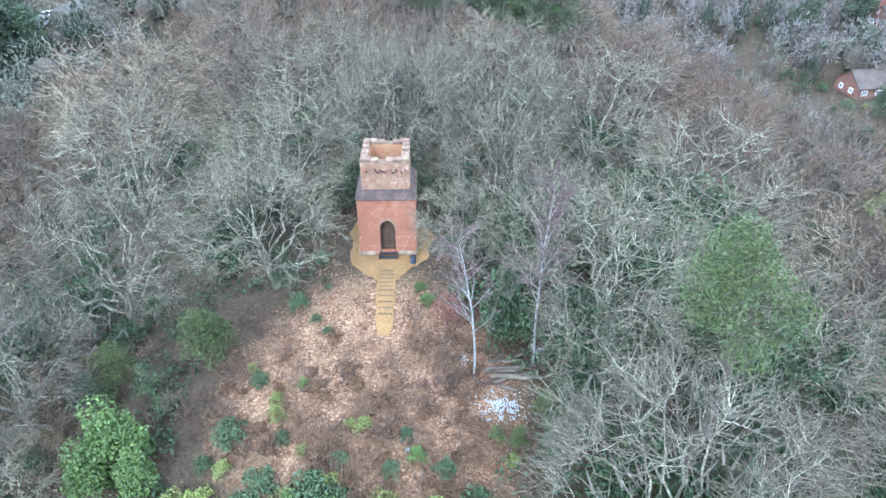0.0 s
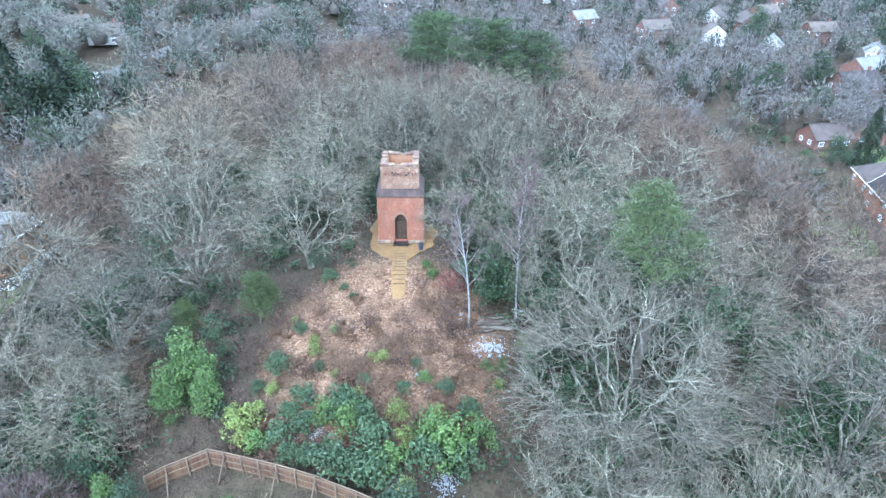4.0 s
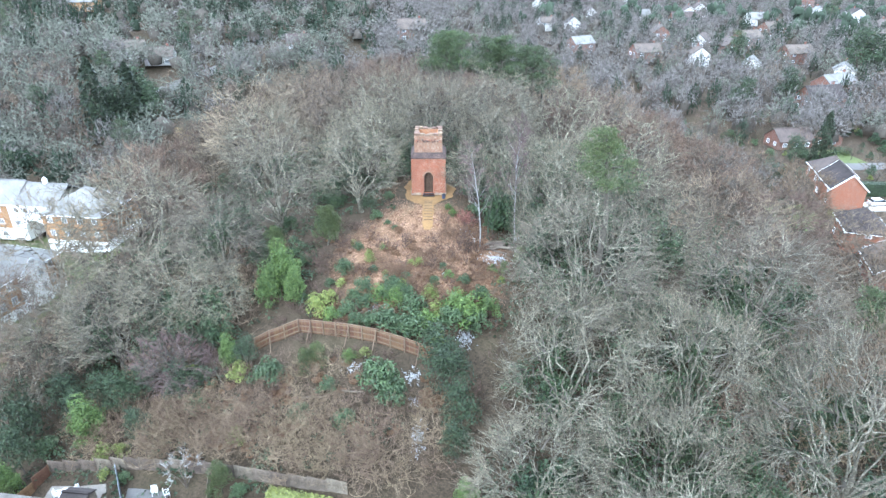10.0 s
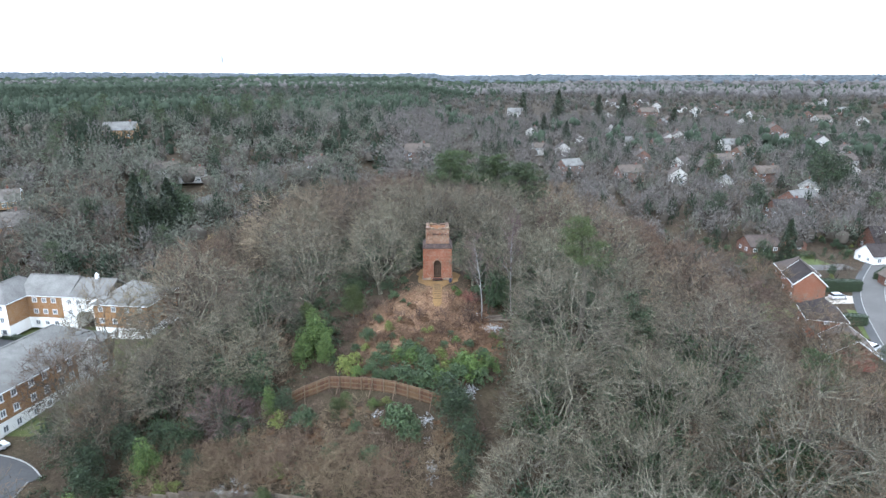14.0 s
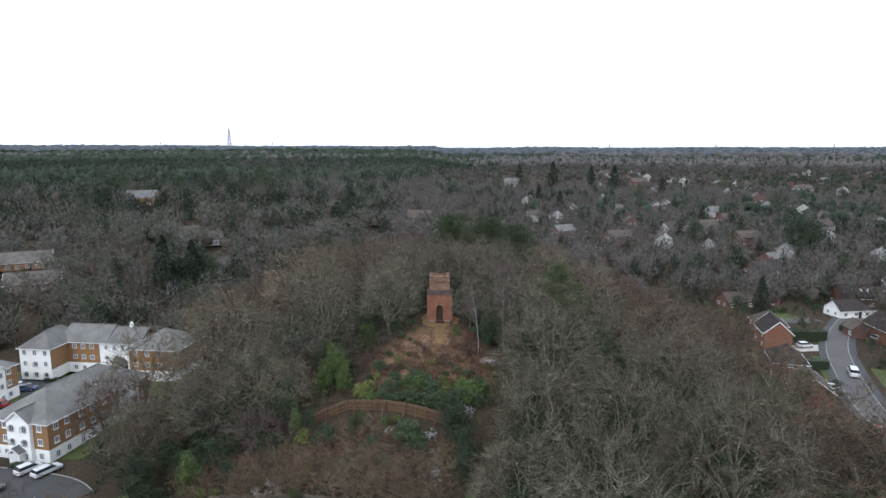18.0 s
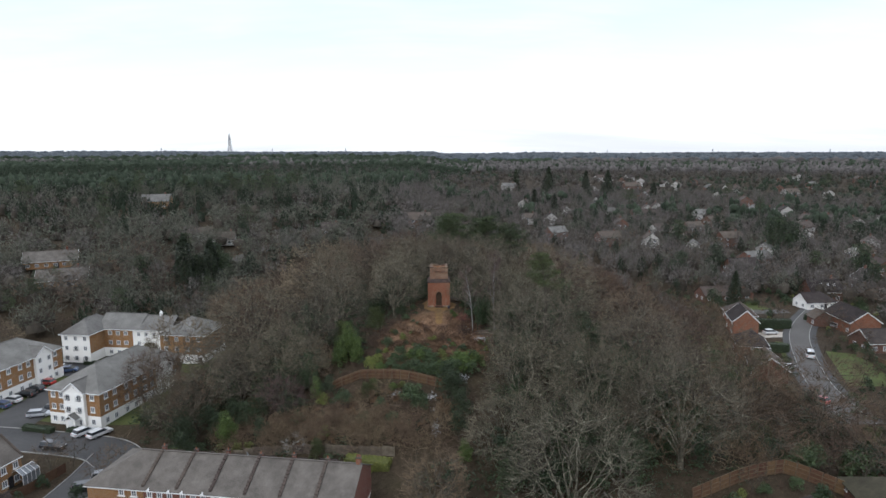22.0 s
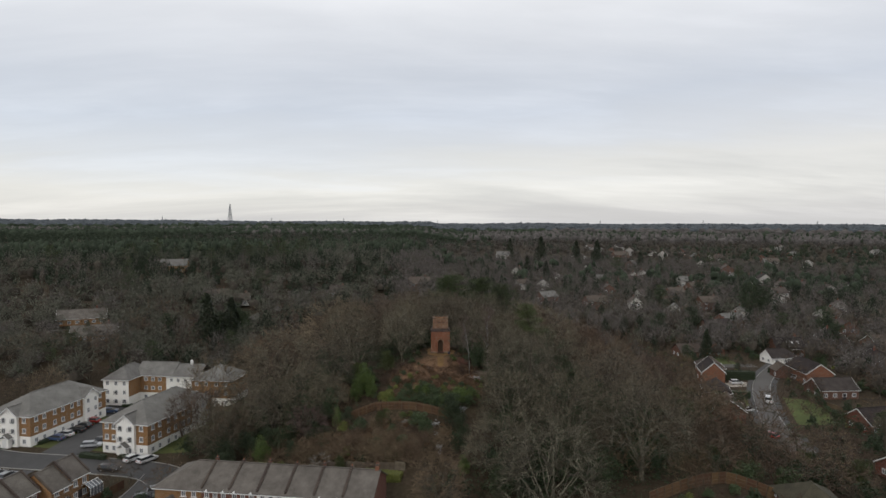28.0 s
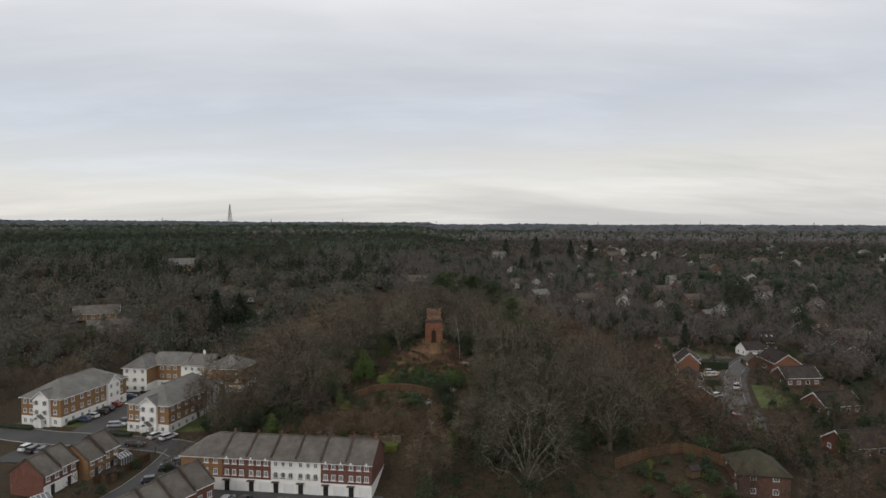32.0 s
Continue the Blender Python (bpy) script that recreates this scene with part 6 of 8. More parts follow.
        if evergreen and d < 440:
            v, f = tufts[rng.integers(3)]
            sc = np.array((w * 0.7, w * 0.7, h * rng.uniform(0.5, 0.65)))
            add("green", v * sc + np.array((x, y, z + h * 0.3)), f)
            inner("green", sc, np.array((x, y, z + h * 0.3)))
        elif evergreen:
            for k in range(4):
                v = ball * rng.uniform(0.75, 1.25, size=(11, 1)) * np.array((w * 0.55, w * 0.55, h * 0.22))
                if rng.random() < 0.3:
                    v = ball * rng.uniform(0.85, 1.15, size=(11, 1)) * np.array((w * 0.4, w * 0.4, h * 0.42))
                add("green", v + np.array((x + rng.normal() * w * 0.4, y + rng.normal() * w * 0.4, z + h * rng.uniform(0.4, 0.8))), ballf)
        else:
            v, f = fine[rng.integers(4)] if d < (300 if x < 0 else 235) else crowns[rng.integers(4)] if d < 310 else small[rng.integers(4)]
            sc = np.array((w, w, h * 0.5))
            key = "olive" if rng.random() < (0.8 if x < -30 else 0.15) else "bare"
            add(key, v * sc + np.array((x, y, z + h * 0.42)), f)
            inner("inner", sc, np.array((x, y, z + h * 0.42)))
    for x, y, d in scatter(11000, 600, 1600, 0.8):
        z = base_height(x, y)
        if not ok(x, y):
            continue
        pine = noise.noise((x * 0.003, y * 0.003, 1.0)) + (0.7 * smooth(60, -90, x - (y - 300) * 0.12) - 0.15)
        w = rng.uniform(2.6, 6.2)
        key = "green" if rng.random() < 0.25 + pine else "bare_far"
        tall = rng.uniform(3.8, 6.5)
        if x > 0 and rng.random() < 0.1:
            key, w, tall = "green", w * 0.45, rng.uniform(7, 10)
        place = np.array((x, y, z + rng.uniform(4, 8)))
        if d < 1050:
            v, f = soft[rng.integers(4)]
            add(key, v * np.array((w, w, tall * 1.1)) + place, f)
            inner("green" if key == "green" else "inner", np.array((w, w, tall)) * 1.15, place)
        else:
            v = ball * rng.uniform(0.65, 1.35, size=(11, 1)) * np.array((w, w, tall))
            add(key, v + place, ballf)
    for x, y, d in scatter(7500, 1500, 4300, 0.76):
        z = base_height(x, y)
        w = rng.uniform(5, 11)
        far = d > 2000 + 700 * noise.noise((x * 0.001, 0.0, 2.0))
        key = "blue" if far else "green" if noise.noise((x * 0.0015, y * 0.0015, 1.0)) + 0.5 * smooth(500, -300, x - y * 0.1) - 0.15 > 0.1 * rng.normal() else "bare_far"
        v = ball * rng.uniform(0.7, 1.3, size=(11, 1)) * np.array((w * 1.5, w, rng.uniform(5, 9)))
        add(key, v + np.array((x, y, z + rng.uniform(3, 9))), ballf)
    for key, name, mat, label in (("inner", "tree_belt_boughs", "shaded_boughs", "dark cores that paint the shade inside the distant bare crowns"), ("olive", "olive_tree_belt", "far_olive", "olive-grey ivy-clad trees behind the hill"), ("blue", "horizon_woods", "far_haze", "skyline woods in a blue-grey that paints the haze"), ("green", "far_evergreen_woods", "far_green", "distant dark green pine woods"), ("bare", "bare_tree_belt", "far_bare", "grey-brown leafless trees among the houses"), ("bare_far", "far_bare_woods", "far_brown", "distant brown leafless woods")):
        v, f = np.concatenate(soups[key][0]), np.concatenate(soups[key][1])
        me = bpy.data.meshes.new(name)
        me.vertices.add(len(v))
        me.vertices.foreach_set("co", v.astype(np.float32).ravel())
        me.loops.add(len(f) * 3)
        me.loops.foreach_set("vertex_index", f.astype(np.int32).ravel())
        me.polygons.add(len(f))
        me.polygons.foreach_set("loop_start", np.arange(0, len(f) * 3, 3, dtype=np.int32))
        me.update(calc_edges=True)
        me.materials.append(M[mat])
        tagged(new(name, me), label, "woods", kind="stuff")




# ---------- buildings ----------
WINDOW_MESH = {}


def window(parent, m, w, h, bars=1, name="window", sill=False):
    key = (round(w, 2), round(h, 2), bars)
    if key not in WINDOW_MESH:
        f = Soup()
        b, y0, y1 = 0.11, -0.09, 0.03
        for yy in (y0, y1):
            f.v += [Vector((sx * (w / 2 - k), yy, sz * (h / 2 - k))) for k in (0, b) for sx, sz in ((-1, -1), (1, -1), (1, 1), (-1, 1))]
        for k in range(4):
            k2 = (k + 1) % 4
            f.f += [(k, k2, 4 + k2, 4 + k), (8 + k2, 8 + k, 12 + k, 12 + k2), (k2, k, 8 + k, 8 + k2), (4 + k, 4 + k2, 12 + k2, 12 + k)]
        f.box((0, -0.03, 0), (0.07, 0.06, h - 0.1))
        g = Soup()
        g.box((0, -0.012, 0), (w - b, 0.03, h - b))
        WINDOW_MESH[key] = (f.mesh("window", M["trim_white"]), g.mesh("pane", M["glass"]))
    fm, gm = WINDOW_MESH[key]
    o = part(name, fm, None, parent, m=m)
    part("pane", gm, None, o)
    if sill:
        if "sill" not in WINDOW_MESH:
            WINDOW_MESH["sill"] = cube(1.2, 0.2, 0.07, (0, -0.1, 0)).mesh("sill", M["trim_white"])
        part("sill", WINDOW_MESH["sill"], None, o, m=pose(0, 0, -h / 2 - 0.035))
    return o


def far_window(parent, m, w, h):
    """White frame and dark pane in one small mesh."""
    key = (w, h)
    if key not in WINDOW_MESH:
        f = Soup()
        f.box((0, 0, 0), (w, 0.1, h))
        f.box((0, -0.03, 0), (w - 0.3, 0.08, h - 0.3))
        me = f.mesh("window", M["trim_white"])
        me.materials.append(M["glass"])
        for k in range(6, 12):
            me.polygons[k].material_index = 1
        WINDOW_MESH[key] = me
    part("window", WINDOW_MESH[key], None, parent, m=m)


def side_matrix(side, L, W, u, z):
    return {"F": pose(u, -W / 2, z), "B": pose(u, W / 2, z, 0, 0, 180), "L": pose(-L / 2, u, z, 0, 0, -90), "R": pose(L / 2, u, z, 0, 0, 90)}[side]


def storeys(parent, M0, L, W, bands):
    for z0, z1, mat in bands:
        part("wall", cube(L, W, z1 - z0, (0, 0, (z0 + z1) / 2)), M[mat], parent, m=M0)


def gable_ends(parent, M0, L, W, eave, rise, mat, ends=(-1, 1)):
    for e in ends:
        s = Soup()
        x0, x1 = e * L / 2, e * (L / 2 - 0.25)
        s.poly([(x0, -W / 2, eave), (x0, W / 2, eave), (x0, 0, eave + rise), (x1, -W / 2, eave), (x1, W / 2, eave), (x1, 0, eave + rise)], [(0, 1, 2), (5, 4, 3), (0, 2, 5, 3), (1, 4, 5, 2), (0, 3, 4, 1)])
        part("gable", s, M[mat], parent, m=M0)


def roof(parent, M0, L, W, eave, rise, mat, hip=(1, 1), over=0.4, verge=0.25, trim=True, barge="trim_white"):
    """Pitched roof with thickness; hip: 1 for a hipped end, 0 for a gable, at the -x and +x end."""
    s = Soup()
    w, drop = W / 2 + over, over * rise / (W / 2)
    e0 = L / 2 + (over if hip[0] else verge)
    e1 = L / 2 + (over if hip[1] else verge)
    r0 = -(L / 2 - W / 2) if hip[0] else -e0
    r1 = (L / 2 - W / 2) if hip[1] else e1
    z, t = eave - drop, 0.16
    top = [(-e0, -w, z + t), (e1, -w, z + t), (e1, w, z + t), (-e0, w, z + t), (r0, 0, eave + rise + t), (r1, 0, eave + rise + t)]
    low = [(-e0, -w, z), (e1, -w, z), (e1, w, z), (-e0, w, z), (r0, 0, eave + rise), (r1, 0, eave + rise)]
    s.poly(top + low, [(0, 1, 5, 4), (2, 3, 4, 5), (1, 2, 5), (3, 0, 4), (7, 6, 10, 11), (9, 8, 11, 10), (8, 7, 11), (6, 9, 10), (0, 6, 7, 1), (1, 7, 8, 2), (2, 8, 9, 3), (3, 9, 6, 0)])
    if not hip[0]:
        s.f.remove((3, 0, 4)), s.f.remove((6, 9, 10)), s.f.remove((3, 9, 6, 0))
        s.f += [(0, 4, 10, 6), (4, 3, 9, 10)]
    if not hip[1]:
        s.f.remove((1, 2, 5)), s.f.remove((8, 7, 11)), s.f.remove((1, 7, 8, 2))
        s.f += [(1, 7, 11, 5), (2, 5, 11, 8)]
    r = part("roof", s, M[mat], parent, m=M0)
    s = Soup()
    s.box(((r0 + r1) / 2, 0, eave + rise + t + 0.03), (r1 - r0, 0.28, 0.12))
    part("ridge", s, M[mat], parent, m=M0)
    if trim:
        for sy in (-1, 1):
            part("gutter", cube(e0 + e1, 0.1, 0.12, ((e1 - e0) / 2, sy * (w + 0.05), z + 0.06)), M["trim_white"], parent, m=M0)
        for i, e in enumerate((-e0, e1)):
            if hip[i]:
                part("gutter", cube(0.1, 2 * w, 0.12, (e + (0.05 if i else -0.05), 0, z + 0.06)), M["trim_white"], parent, m=M0)
            else:
                ln = math.hypot(w, eave + rise - z)
                a = math.degrees(math.atan2(eave + rise - z, w))
                for sy in (-1, 1):
                    part("bargeboard", cube(0.06, ln, 0.22), M[barge], parent, m=M0 @ pose(e + (0.035 if i else -0.035), sy * w / 2, (z + eave + rise) / 2 + 0.06, -sy * a, 0, 0))
    return r


def chimney(parent, m, w=0.7, d=0.55, h=1.5, mat="red_brick", pots=2):
    c = part("chimney", cube(w, d, h, (0, 0, h / 2), 0.02), M[mat], parent, m=m)
    part("chimney_cap", cube(w + 0.12, d + 0.12, 0.12, (0, 0, h)), M["tile_brown"], c)
    for k in range(pots):
        s = Soup()
        s.tube([Vector((0, 0, h)), Vector((0, 0, h + 0.38))], [0.12, 0.1], 8, tip=False)
        part("chimney_pot", s, M["orange_brick"], c, m=pose((k - (pots - 1) / 2) * 0.32, 0, 0))


def gable_bay(parent, m, w, depth, eave, rise, mat, floors, cols):
    """A projecting bay with its own small gable; its face looks towards -y."""
    part("bay_wall", cube(w, depth, eave, (0, -depth / 2, eave / 2)), M[mat], parent, m=m)
    s = Soup()
    s.poly([(-w / 2, -depth, eave), (w / 2, -depth, eave), (0, -depth, eave + rise), (-w / 2, 4, eave), (w / 2, 4, eave), (0, 4, eave + rise)], [(0, 1, 2), (5, 4, 3), (0, 2, 5, 3), (1, 4, 5, 2), (0, 3, 4, 1)])
    part("bay_gable", s, M[mat], parent, m=m)
    Mr = m @ pose(0, 1.9 - depth / 2, 0, 0, 0, 90)
    roof(parent, Mr, 3.8 + depth, w, eave, rise, "slate_grey", (0, 0), 0.25, 0.3)
    for z in floors:
        for u in cols:
            window(parent, m @ pose(u, -depth, z), 0.95, 1.25)
    s = Soup()
    s.tube([Vector((0, -depth + 0.02, eave + rise * 0.42)), Vector((0, -depth - 0.05, eave + rise * 0.42))], [0.32, 0.32], 12, tip=False)
    part("round_vent", s, M["glass"], parent, m=m)


def balcony_rail(parent, m, w=1.3):
    s = Soup()
    for z in (0.05, 0.9):
        s.box((0, -0.25, z), (w, 0.04, 0.04))
    for k in range(9):
        s.box((-w / 2 + w * k / 8, -0.25, 0.47), (0.025, 0.025, 0.85))
    for sx in (-1, 1):
        s.box((sx * w / 2, -0.13, 0.9), (0.03, 0.25, 0.04))
    tagged(part("balcony_rail", s, M["black_metal"], parent, m=m), kind="stuff")


FLOOR = -20.85
GROUPS = {"flats": "blocks of flats round the car park"}


def flats_block(x, y, rot):
    """Three-storey hipped block; the -x end and the -y side carry gabled white bays."""
    L, W, eave = 25.0, 12.2, 7.5
    t = thing("apartment_building", "three-storey buff brick apartment block with white ground floor", "building", pose(x, y, FLOOR, 0, 0, rot), GROUPS["flats"])
    I = Matrix.Identity(4)
    storeys(t, I, L, W, ((0, 2.55, "render_white"), (2.55, eave, "buff_brick")))
    roof(t, I, L, W, eave, 3.6, "slate_grey")
    gable_bay(t, side_matrix("L", L, W, -0.6, 0) @ pose(0, 0, 0), 4.8, 0.7, eave, 1.9, "render_white", (1.3, 3.9, 6.4), (-1.3, 1.3))
    gable_bay(t, side_matrix("F", L, W, 6.5, 0), 4.8, 0.7, eave, 1.9, "render_white", (1.3, 3.9, 6.4), (-1.3, 1.3))
    for z in (1.3, 3.9, 6.4):
        for u in (-10.8, -8.4, -5.2, -2.6, 0.4, 2.6, 10.3):
            window(t, side_matrix("F", L, W, u, z), 1.0, 1.2, sill=True)
        for u in (-9, -5, -1, 3, 7, 10):
            window(t, side_matrix("B", L, W, u, z), 1.0, 1.2)
        for u in (-4.4, 3.0, 4.9):
            window(t, side_matrix("L", L, W, u, z), 1.0, 1.2, sill=True)
        for u in (-4, 0, 4):
            window(t, side_matrix("R", L, W, u, z), 1.0, 1.2)
    for z in (3.25, 5.75):
        for u in (-1.9, 0.7):
            balcony_rail(t, side_matrix("L", L, W, u, z) @ pose(0, -0.72, 0))
    # porch with a small pitched roof
    mp = side_matrix("L", L, W, -0.6, 0) @ pose(0, -0.7, 0)
    part("porch_wall", cube(2.2, 1.2, 2.3, (0, -0.6, 1.15)), M["render_white"], t, m=mp)
    part("porch_door", cube(1.1, 0.06, 2.05, (0, -1.22, 1.03), 0.01), M["trim_white"], t, m=mp)
    roof(t, mp @ pose(0, -0.5, 0, 0, 0, 90), 1.8, 2.4, 2.3, 0.8, "slate_grey", (0, 0), 0.2, 0.1)
    return t


flats_block(-70.4, -2.1, 76)
flats_block(-101.6, 4.0, 78)


def arch_block():
    """The far block with a white wing, an arched gateway and a brick wing."""
    t = thing("apartment_building", "three-storey white and buff brick apartment block with an arched gateway", "building", pose(-81.5, 26.5, FLOOR + 0.6, 0, 0, -7), GROUPS["flats"])
    e = 7.7
    # white wing
    m = pose(-12.3, 1.6, 0, 0, 0, 90)
    storeys(t, m, 13.0, 7.8, ((0, 2.5, "render_white"), (2.5, e, "render_white")))
    roof(t, m, 13.0, 7.8, e, 2.9, "slate_grey")
    for z in (1.3, 3.9, 6.5):
        for u in (-2.6, 0, 2.6):
            window(t, m @ side_matrix("L", 13, 7.8, u, z), 1.0, 1.25)
    for u in (-2.6, 0, 2.6):
        balcony_rail(t, m @ side_matrix("L", 13, 7.8, u, 0.7))
    for u in (0.0,):
        balcony_rail(t, m @ side_matrix("L", 13, 7.8, u, 3.2))
    part("side_brick", cube(8.5, 0.03, e - 2.6, (-2.2, -3.905, (e + 2.5) / 2)), M["buff_brick"], t, m=m)
    # brick centre
    m = pose(-4.3, 5.4, 0)
    storeys(t, m, 8.2, 9.0, ((0, 2.5, "render_white"), (2.5, e, "buff_brick")))
    roof(t, m, 11.5, 9.0, e, 3.0, "slate_grey", (0, 0), barge="slate_grey")
    for z in (1.3, 3.9, 6.5):
        for u in (-2.2, 0.4, 3.0):
            window(t, m @ side_matrix("F", 8.2, 9.0, u * 0.85 - 0.4, z), 1.1, 1.1)
    # white arched gateway
    m = pose(4.75, 5.4, 0)
    s = Soup()
    wall_with_arch(s, 4.9, e, 9.0, -4.5, 2.1, 2.9, 1.5)
    part("gateway_wall", s, M["render_white"], t, m=m)
    roof(t, m, 10.6, 9.0, e, 2.6, "slate_grey", (0, 0), barge="slate_grey")
    for u in (-3.2, -1.1, 1.1, 3.2):
        window(t, m @ side_matrix("F", 8.4, 9.0, u, 6.4), 0.95, 1.1)
    for u in (-3.2, 3.2):
        window(t, m @ side_matrix("F", 8.4, 9.0, u, 3.9), 0.95, 1.1)
    # brick wing
    m = pose(15.7, 3.05, 0)
    storeys(t, m, 12.0, 11.5, ((0, 2.5, "render_white"), (2.5, e, "buff_brick")))
    roof(t, m, 12.0, 11.5, e, 3.3, "slate_grey")
    for z in (1.3, 3.9, 6.5):
        for u in (-4.4, -1.5, 1.5, 4.4):
            window(t, m @ side_matrix("F", 12, 11.5, u, z), 1.0, 1.15)
    s = Soup()
    s.tube([Vector((0, 0, 0)), Vector((0, 0, 0.9)), Vector((0, 0, 1.5))], [0.45, 0.45, 0.05], 8)
    part("roof_cupola", s, M["trim_white"], t, "small white roof cupola", m=pose(5.6, 5.4, e + 2.65))


arch_block()


def town_terrace():
    """Seven narrow three-storey houses in one row."""
    L, W, eave, rise = 38.4, 10.6, 6.65, 2.8
    root = pose(-30.1, -49.3, FLOOR + 1.75, 0, 0, -8.4)
    t = thing("terraced_houses", "row of three-storey red brick and white terraced houses", "houses", root)
    I = Matrix.Identity(4)
    mats = ("buff_brick", "red_brick", "red_brick", "render_white", "render_white", "red_brick", "red_brick")
    roof(t, I, L, W, eave, rise, "slate_brown", (1, 0), trim=False)
    gable_ends(t, I, L, W, eave, rise, "red_brick", (1,))
    part("gutter", cube(L + 0.6, 0.1, 0.1, (0, -W / 2 - 0.42, eave - 0.2)), M["trim_white"], t)
    for k, mat in enumerate(mats):
        u0 = 4.98 if k else 8.52
        xs = -L / 2 + (8.52 + 4.98 * (k - 1) if k else 0)
        m = pose(xs + u0 / 2, 0, 0)
        part("ground_storey", cube(u0, W, 2.55, (0, 0, 1.275)), M["render_white"], t, m=m)
        part("upper_wall", cube(u0, W, eave - 2.55, (0, 0, (eave + 2.55) / 2)), M[mat], t, m=m)
        for z, h in ((3.7, 1.15), (5.8, 1.0)):
            for u in ((-1.5, 0.0, 1.5) if k else (1.0, 2.9)):
                window(t, m @ side_matrix("F", u0, W, u, z), 0.8, h, sill=True)
            for u in (-1.6, 1.4):
                window(t, m @ side_matrix("B", u0, W, u, z), 1.0, 1.2)
        if mat == "red_brick":
            for u in (-1.5, 1.5):
                s = Soup()
                s.poly([(-0.42, -0.16, 0), (0.42, -0.16, 0), (0, -0.16, 0.4), (-0.42, 0.7, 0), (0.42, 0.7, 0), (0, 0.7, 0.4)], [(0, 1, 2), (5, 4, 3), (0, 2, 5, 3), (1, 4, 5, 2), (0, 3, 4, 1)])
                part("dormer_head", s, M["trim_white"], t, m=m @ pose(u, -W / 2 - 0.32, eave - 0.25))
        if k:
            part("garage_door", cube(2.2, 0.06, 2.05, (1.1, -W / 2 - 0.03, 1.03), 0.01), M["trim_white"], t, m=m)
            part("front_door", cube(0.95, 0.06, 2.05, (-1.5, -W / 2 - 0.03, 1.03), 0.01), M["black_metal"], t, m=m)
            part("door_canopy", cube(1.5, 0.8, 0.1, (-1.5, -W / 2 - 0.4, 2.3), 0.02), M["tile_brown"], t, m=m)
        if mat == "render_white":
            for u in (-1.5, 0, 1.5):
                balcony_rail(t, m @ side_matrix("F", u0, W, u, 3.0), 0.9)
        if k:
            # party wall up-stand over the roof with stepped caps, and a chimney
            ln, a = math.hypot(W / 2, rise), math.degrees(math.atan2(rise, W / 2))
            for sy in (-1, 1):
                c = Soup()
                c.box((0, 0, 0), (0.36, ln, 0.2))
                for j in range(11):
                    c.box((0, ln * ((j + 0.5) / 11 - 0.5), 0.15), (0.46, ln / 11 * 0.5, 0.14))
                part("party_wall_cap", c, M["tile_brown"], t, m=pose(xs, sy * W / 4, eave + rise / 2 + 0.22, -sy * a, 0, 0))
            chimney(t, pose(xs, 0.5, eave + rise - 0.1), 0.5, 0.5, 0.75 if k % 2 else 0.5, "red_brick", 1)
    chimney(t, pose(L / 2 - 0.4, 0.3, eave + rise - 0.3), 0.6, 0.9, 1.3, "orange_brick")


town_terrace()


def small_house(x, y, rot, L, W, eave, rise, wall, roof_mat, label, hip=(0, 0), z=None, stacks=1, lower=None, wins=2, group="", barge="trim_white", trim=True):
    """An ordinary two-storey house or bungalow."""
    if z is None:
        z = base_height(x, y) - 0.1
    t = thing("house", label, "house", pose(x, y, z, 0, 0, rot), group)
    I = Matrix.Identity(4)
    if lower:
        storeys(t, I, L, W, ((0, eave * 0.45, lower), (eave * 0.45, eave, wall)))
    else:
        storeys(t, I, L, W, ((0, eave, wall),))
    ends = [e for e, h in ((-1, hip[0]), (1, hip[1])) if not h]
    gable_ends(t, I, L, W, eave, rise, wall, ends)
    far = y > 110
    roof(t, I, L, W, eave, rise, roof_mat, hip, trim=trim and not far, barge=barge)
    if far:
        for z_ in (1.3, 3.8) if eave > 4.2 else (1.3,):
            for u in (-L * 0.3, L * 0.28):
                far_window(t, side_matrix("F", L, W, u, z_), 1.5, 1.2)
            for u in (-W * 0.2, W * 0.2):
                far_window(t, side_matrix("L", L, W, u, z_), 1.3, 1.2)
        if stacks:
            chimney(t, pose(L * 0.3, 0.3, eave + rise - 0.4), pots=0)
        return t
    floors = (1.25, 3.8) if eave > 4.2 else (1.3,)
    n = max(2, int(L / 2.8))
    for z_ in floors:
        for k in range(n):
            u = -L / 2 + L * (k + 0.5) / n
            window(t, side_matrix("F", L, W, u, z_), 1.3, 1.15)
            if k % 2 == 0 and y < 110:
                window(t, side_matrix("B", L, W, u, z_), 1.2, 1.1)
        for s in (("L", "R") if y < 110 else ("L",)):
            for u in ((-W * 0.22, W * 0.22) if wins > 1 else (0,) if wins else ()):
                window(t, side_matrix(s, L, W, u, z_), 1.1, 1.1)
    part("door", cube(0.95, 0.07, 2.05, (L * 0.12, -W / 2 - 0.035, 1.03), 0.01), M["black_metal"], t)
    if stacks:
        chimney(t, pose(L * 0.3, 0.3, eave + rise - 0.4))
    return t


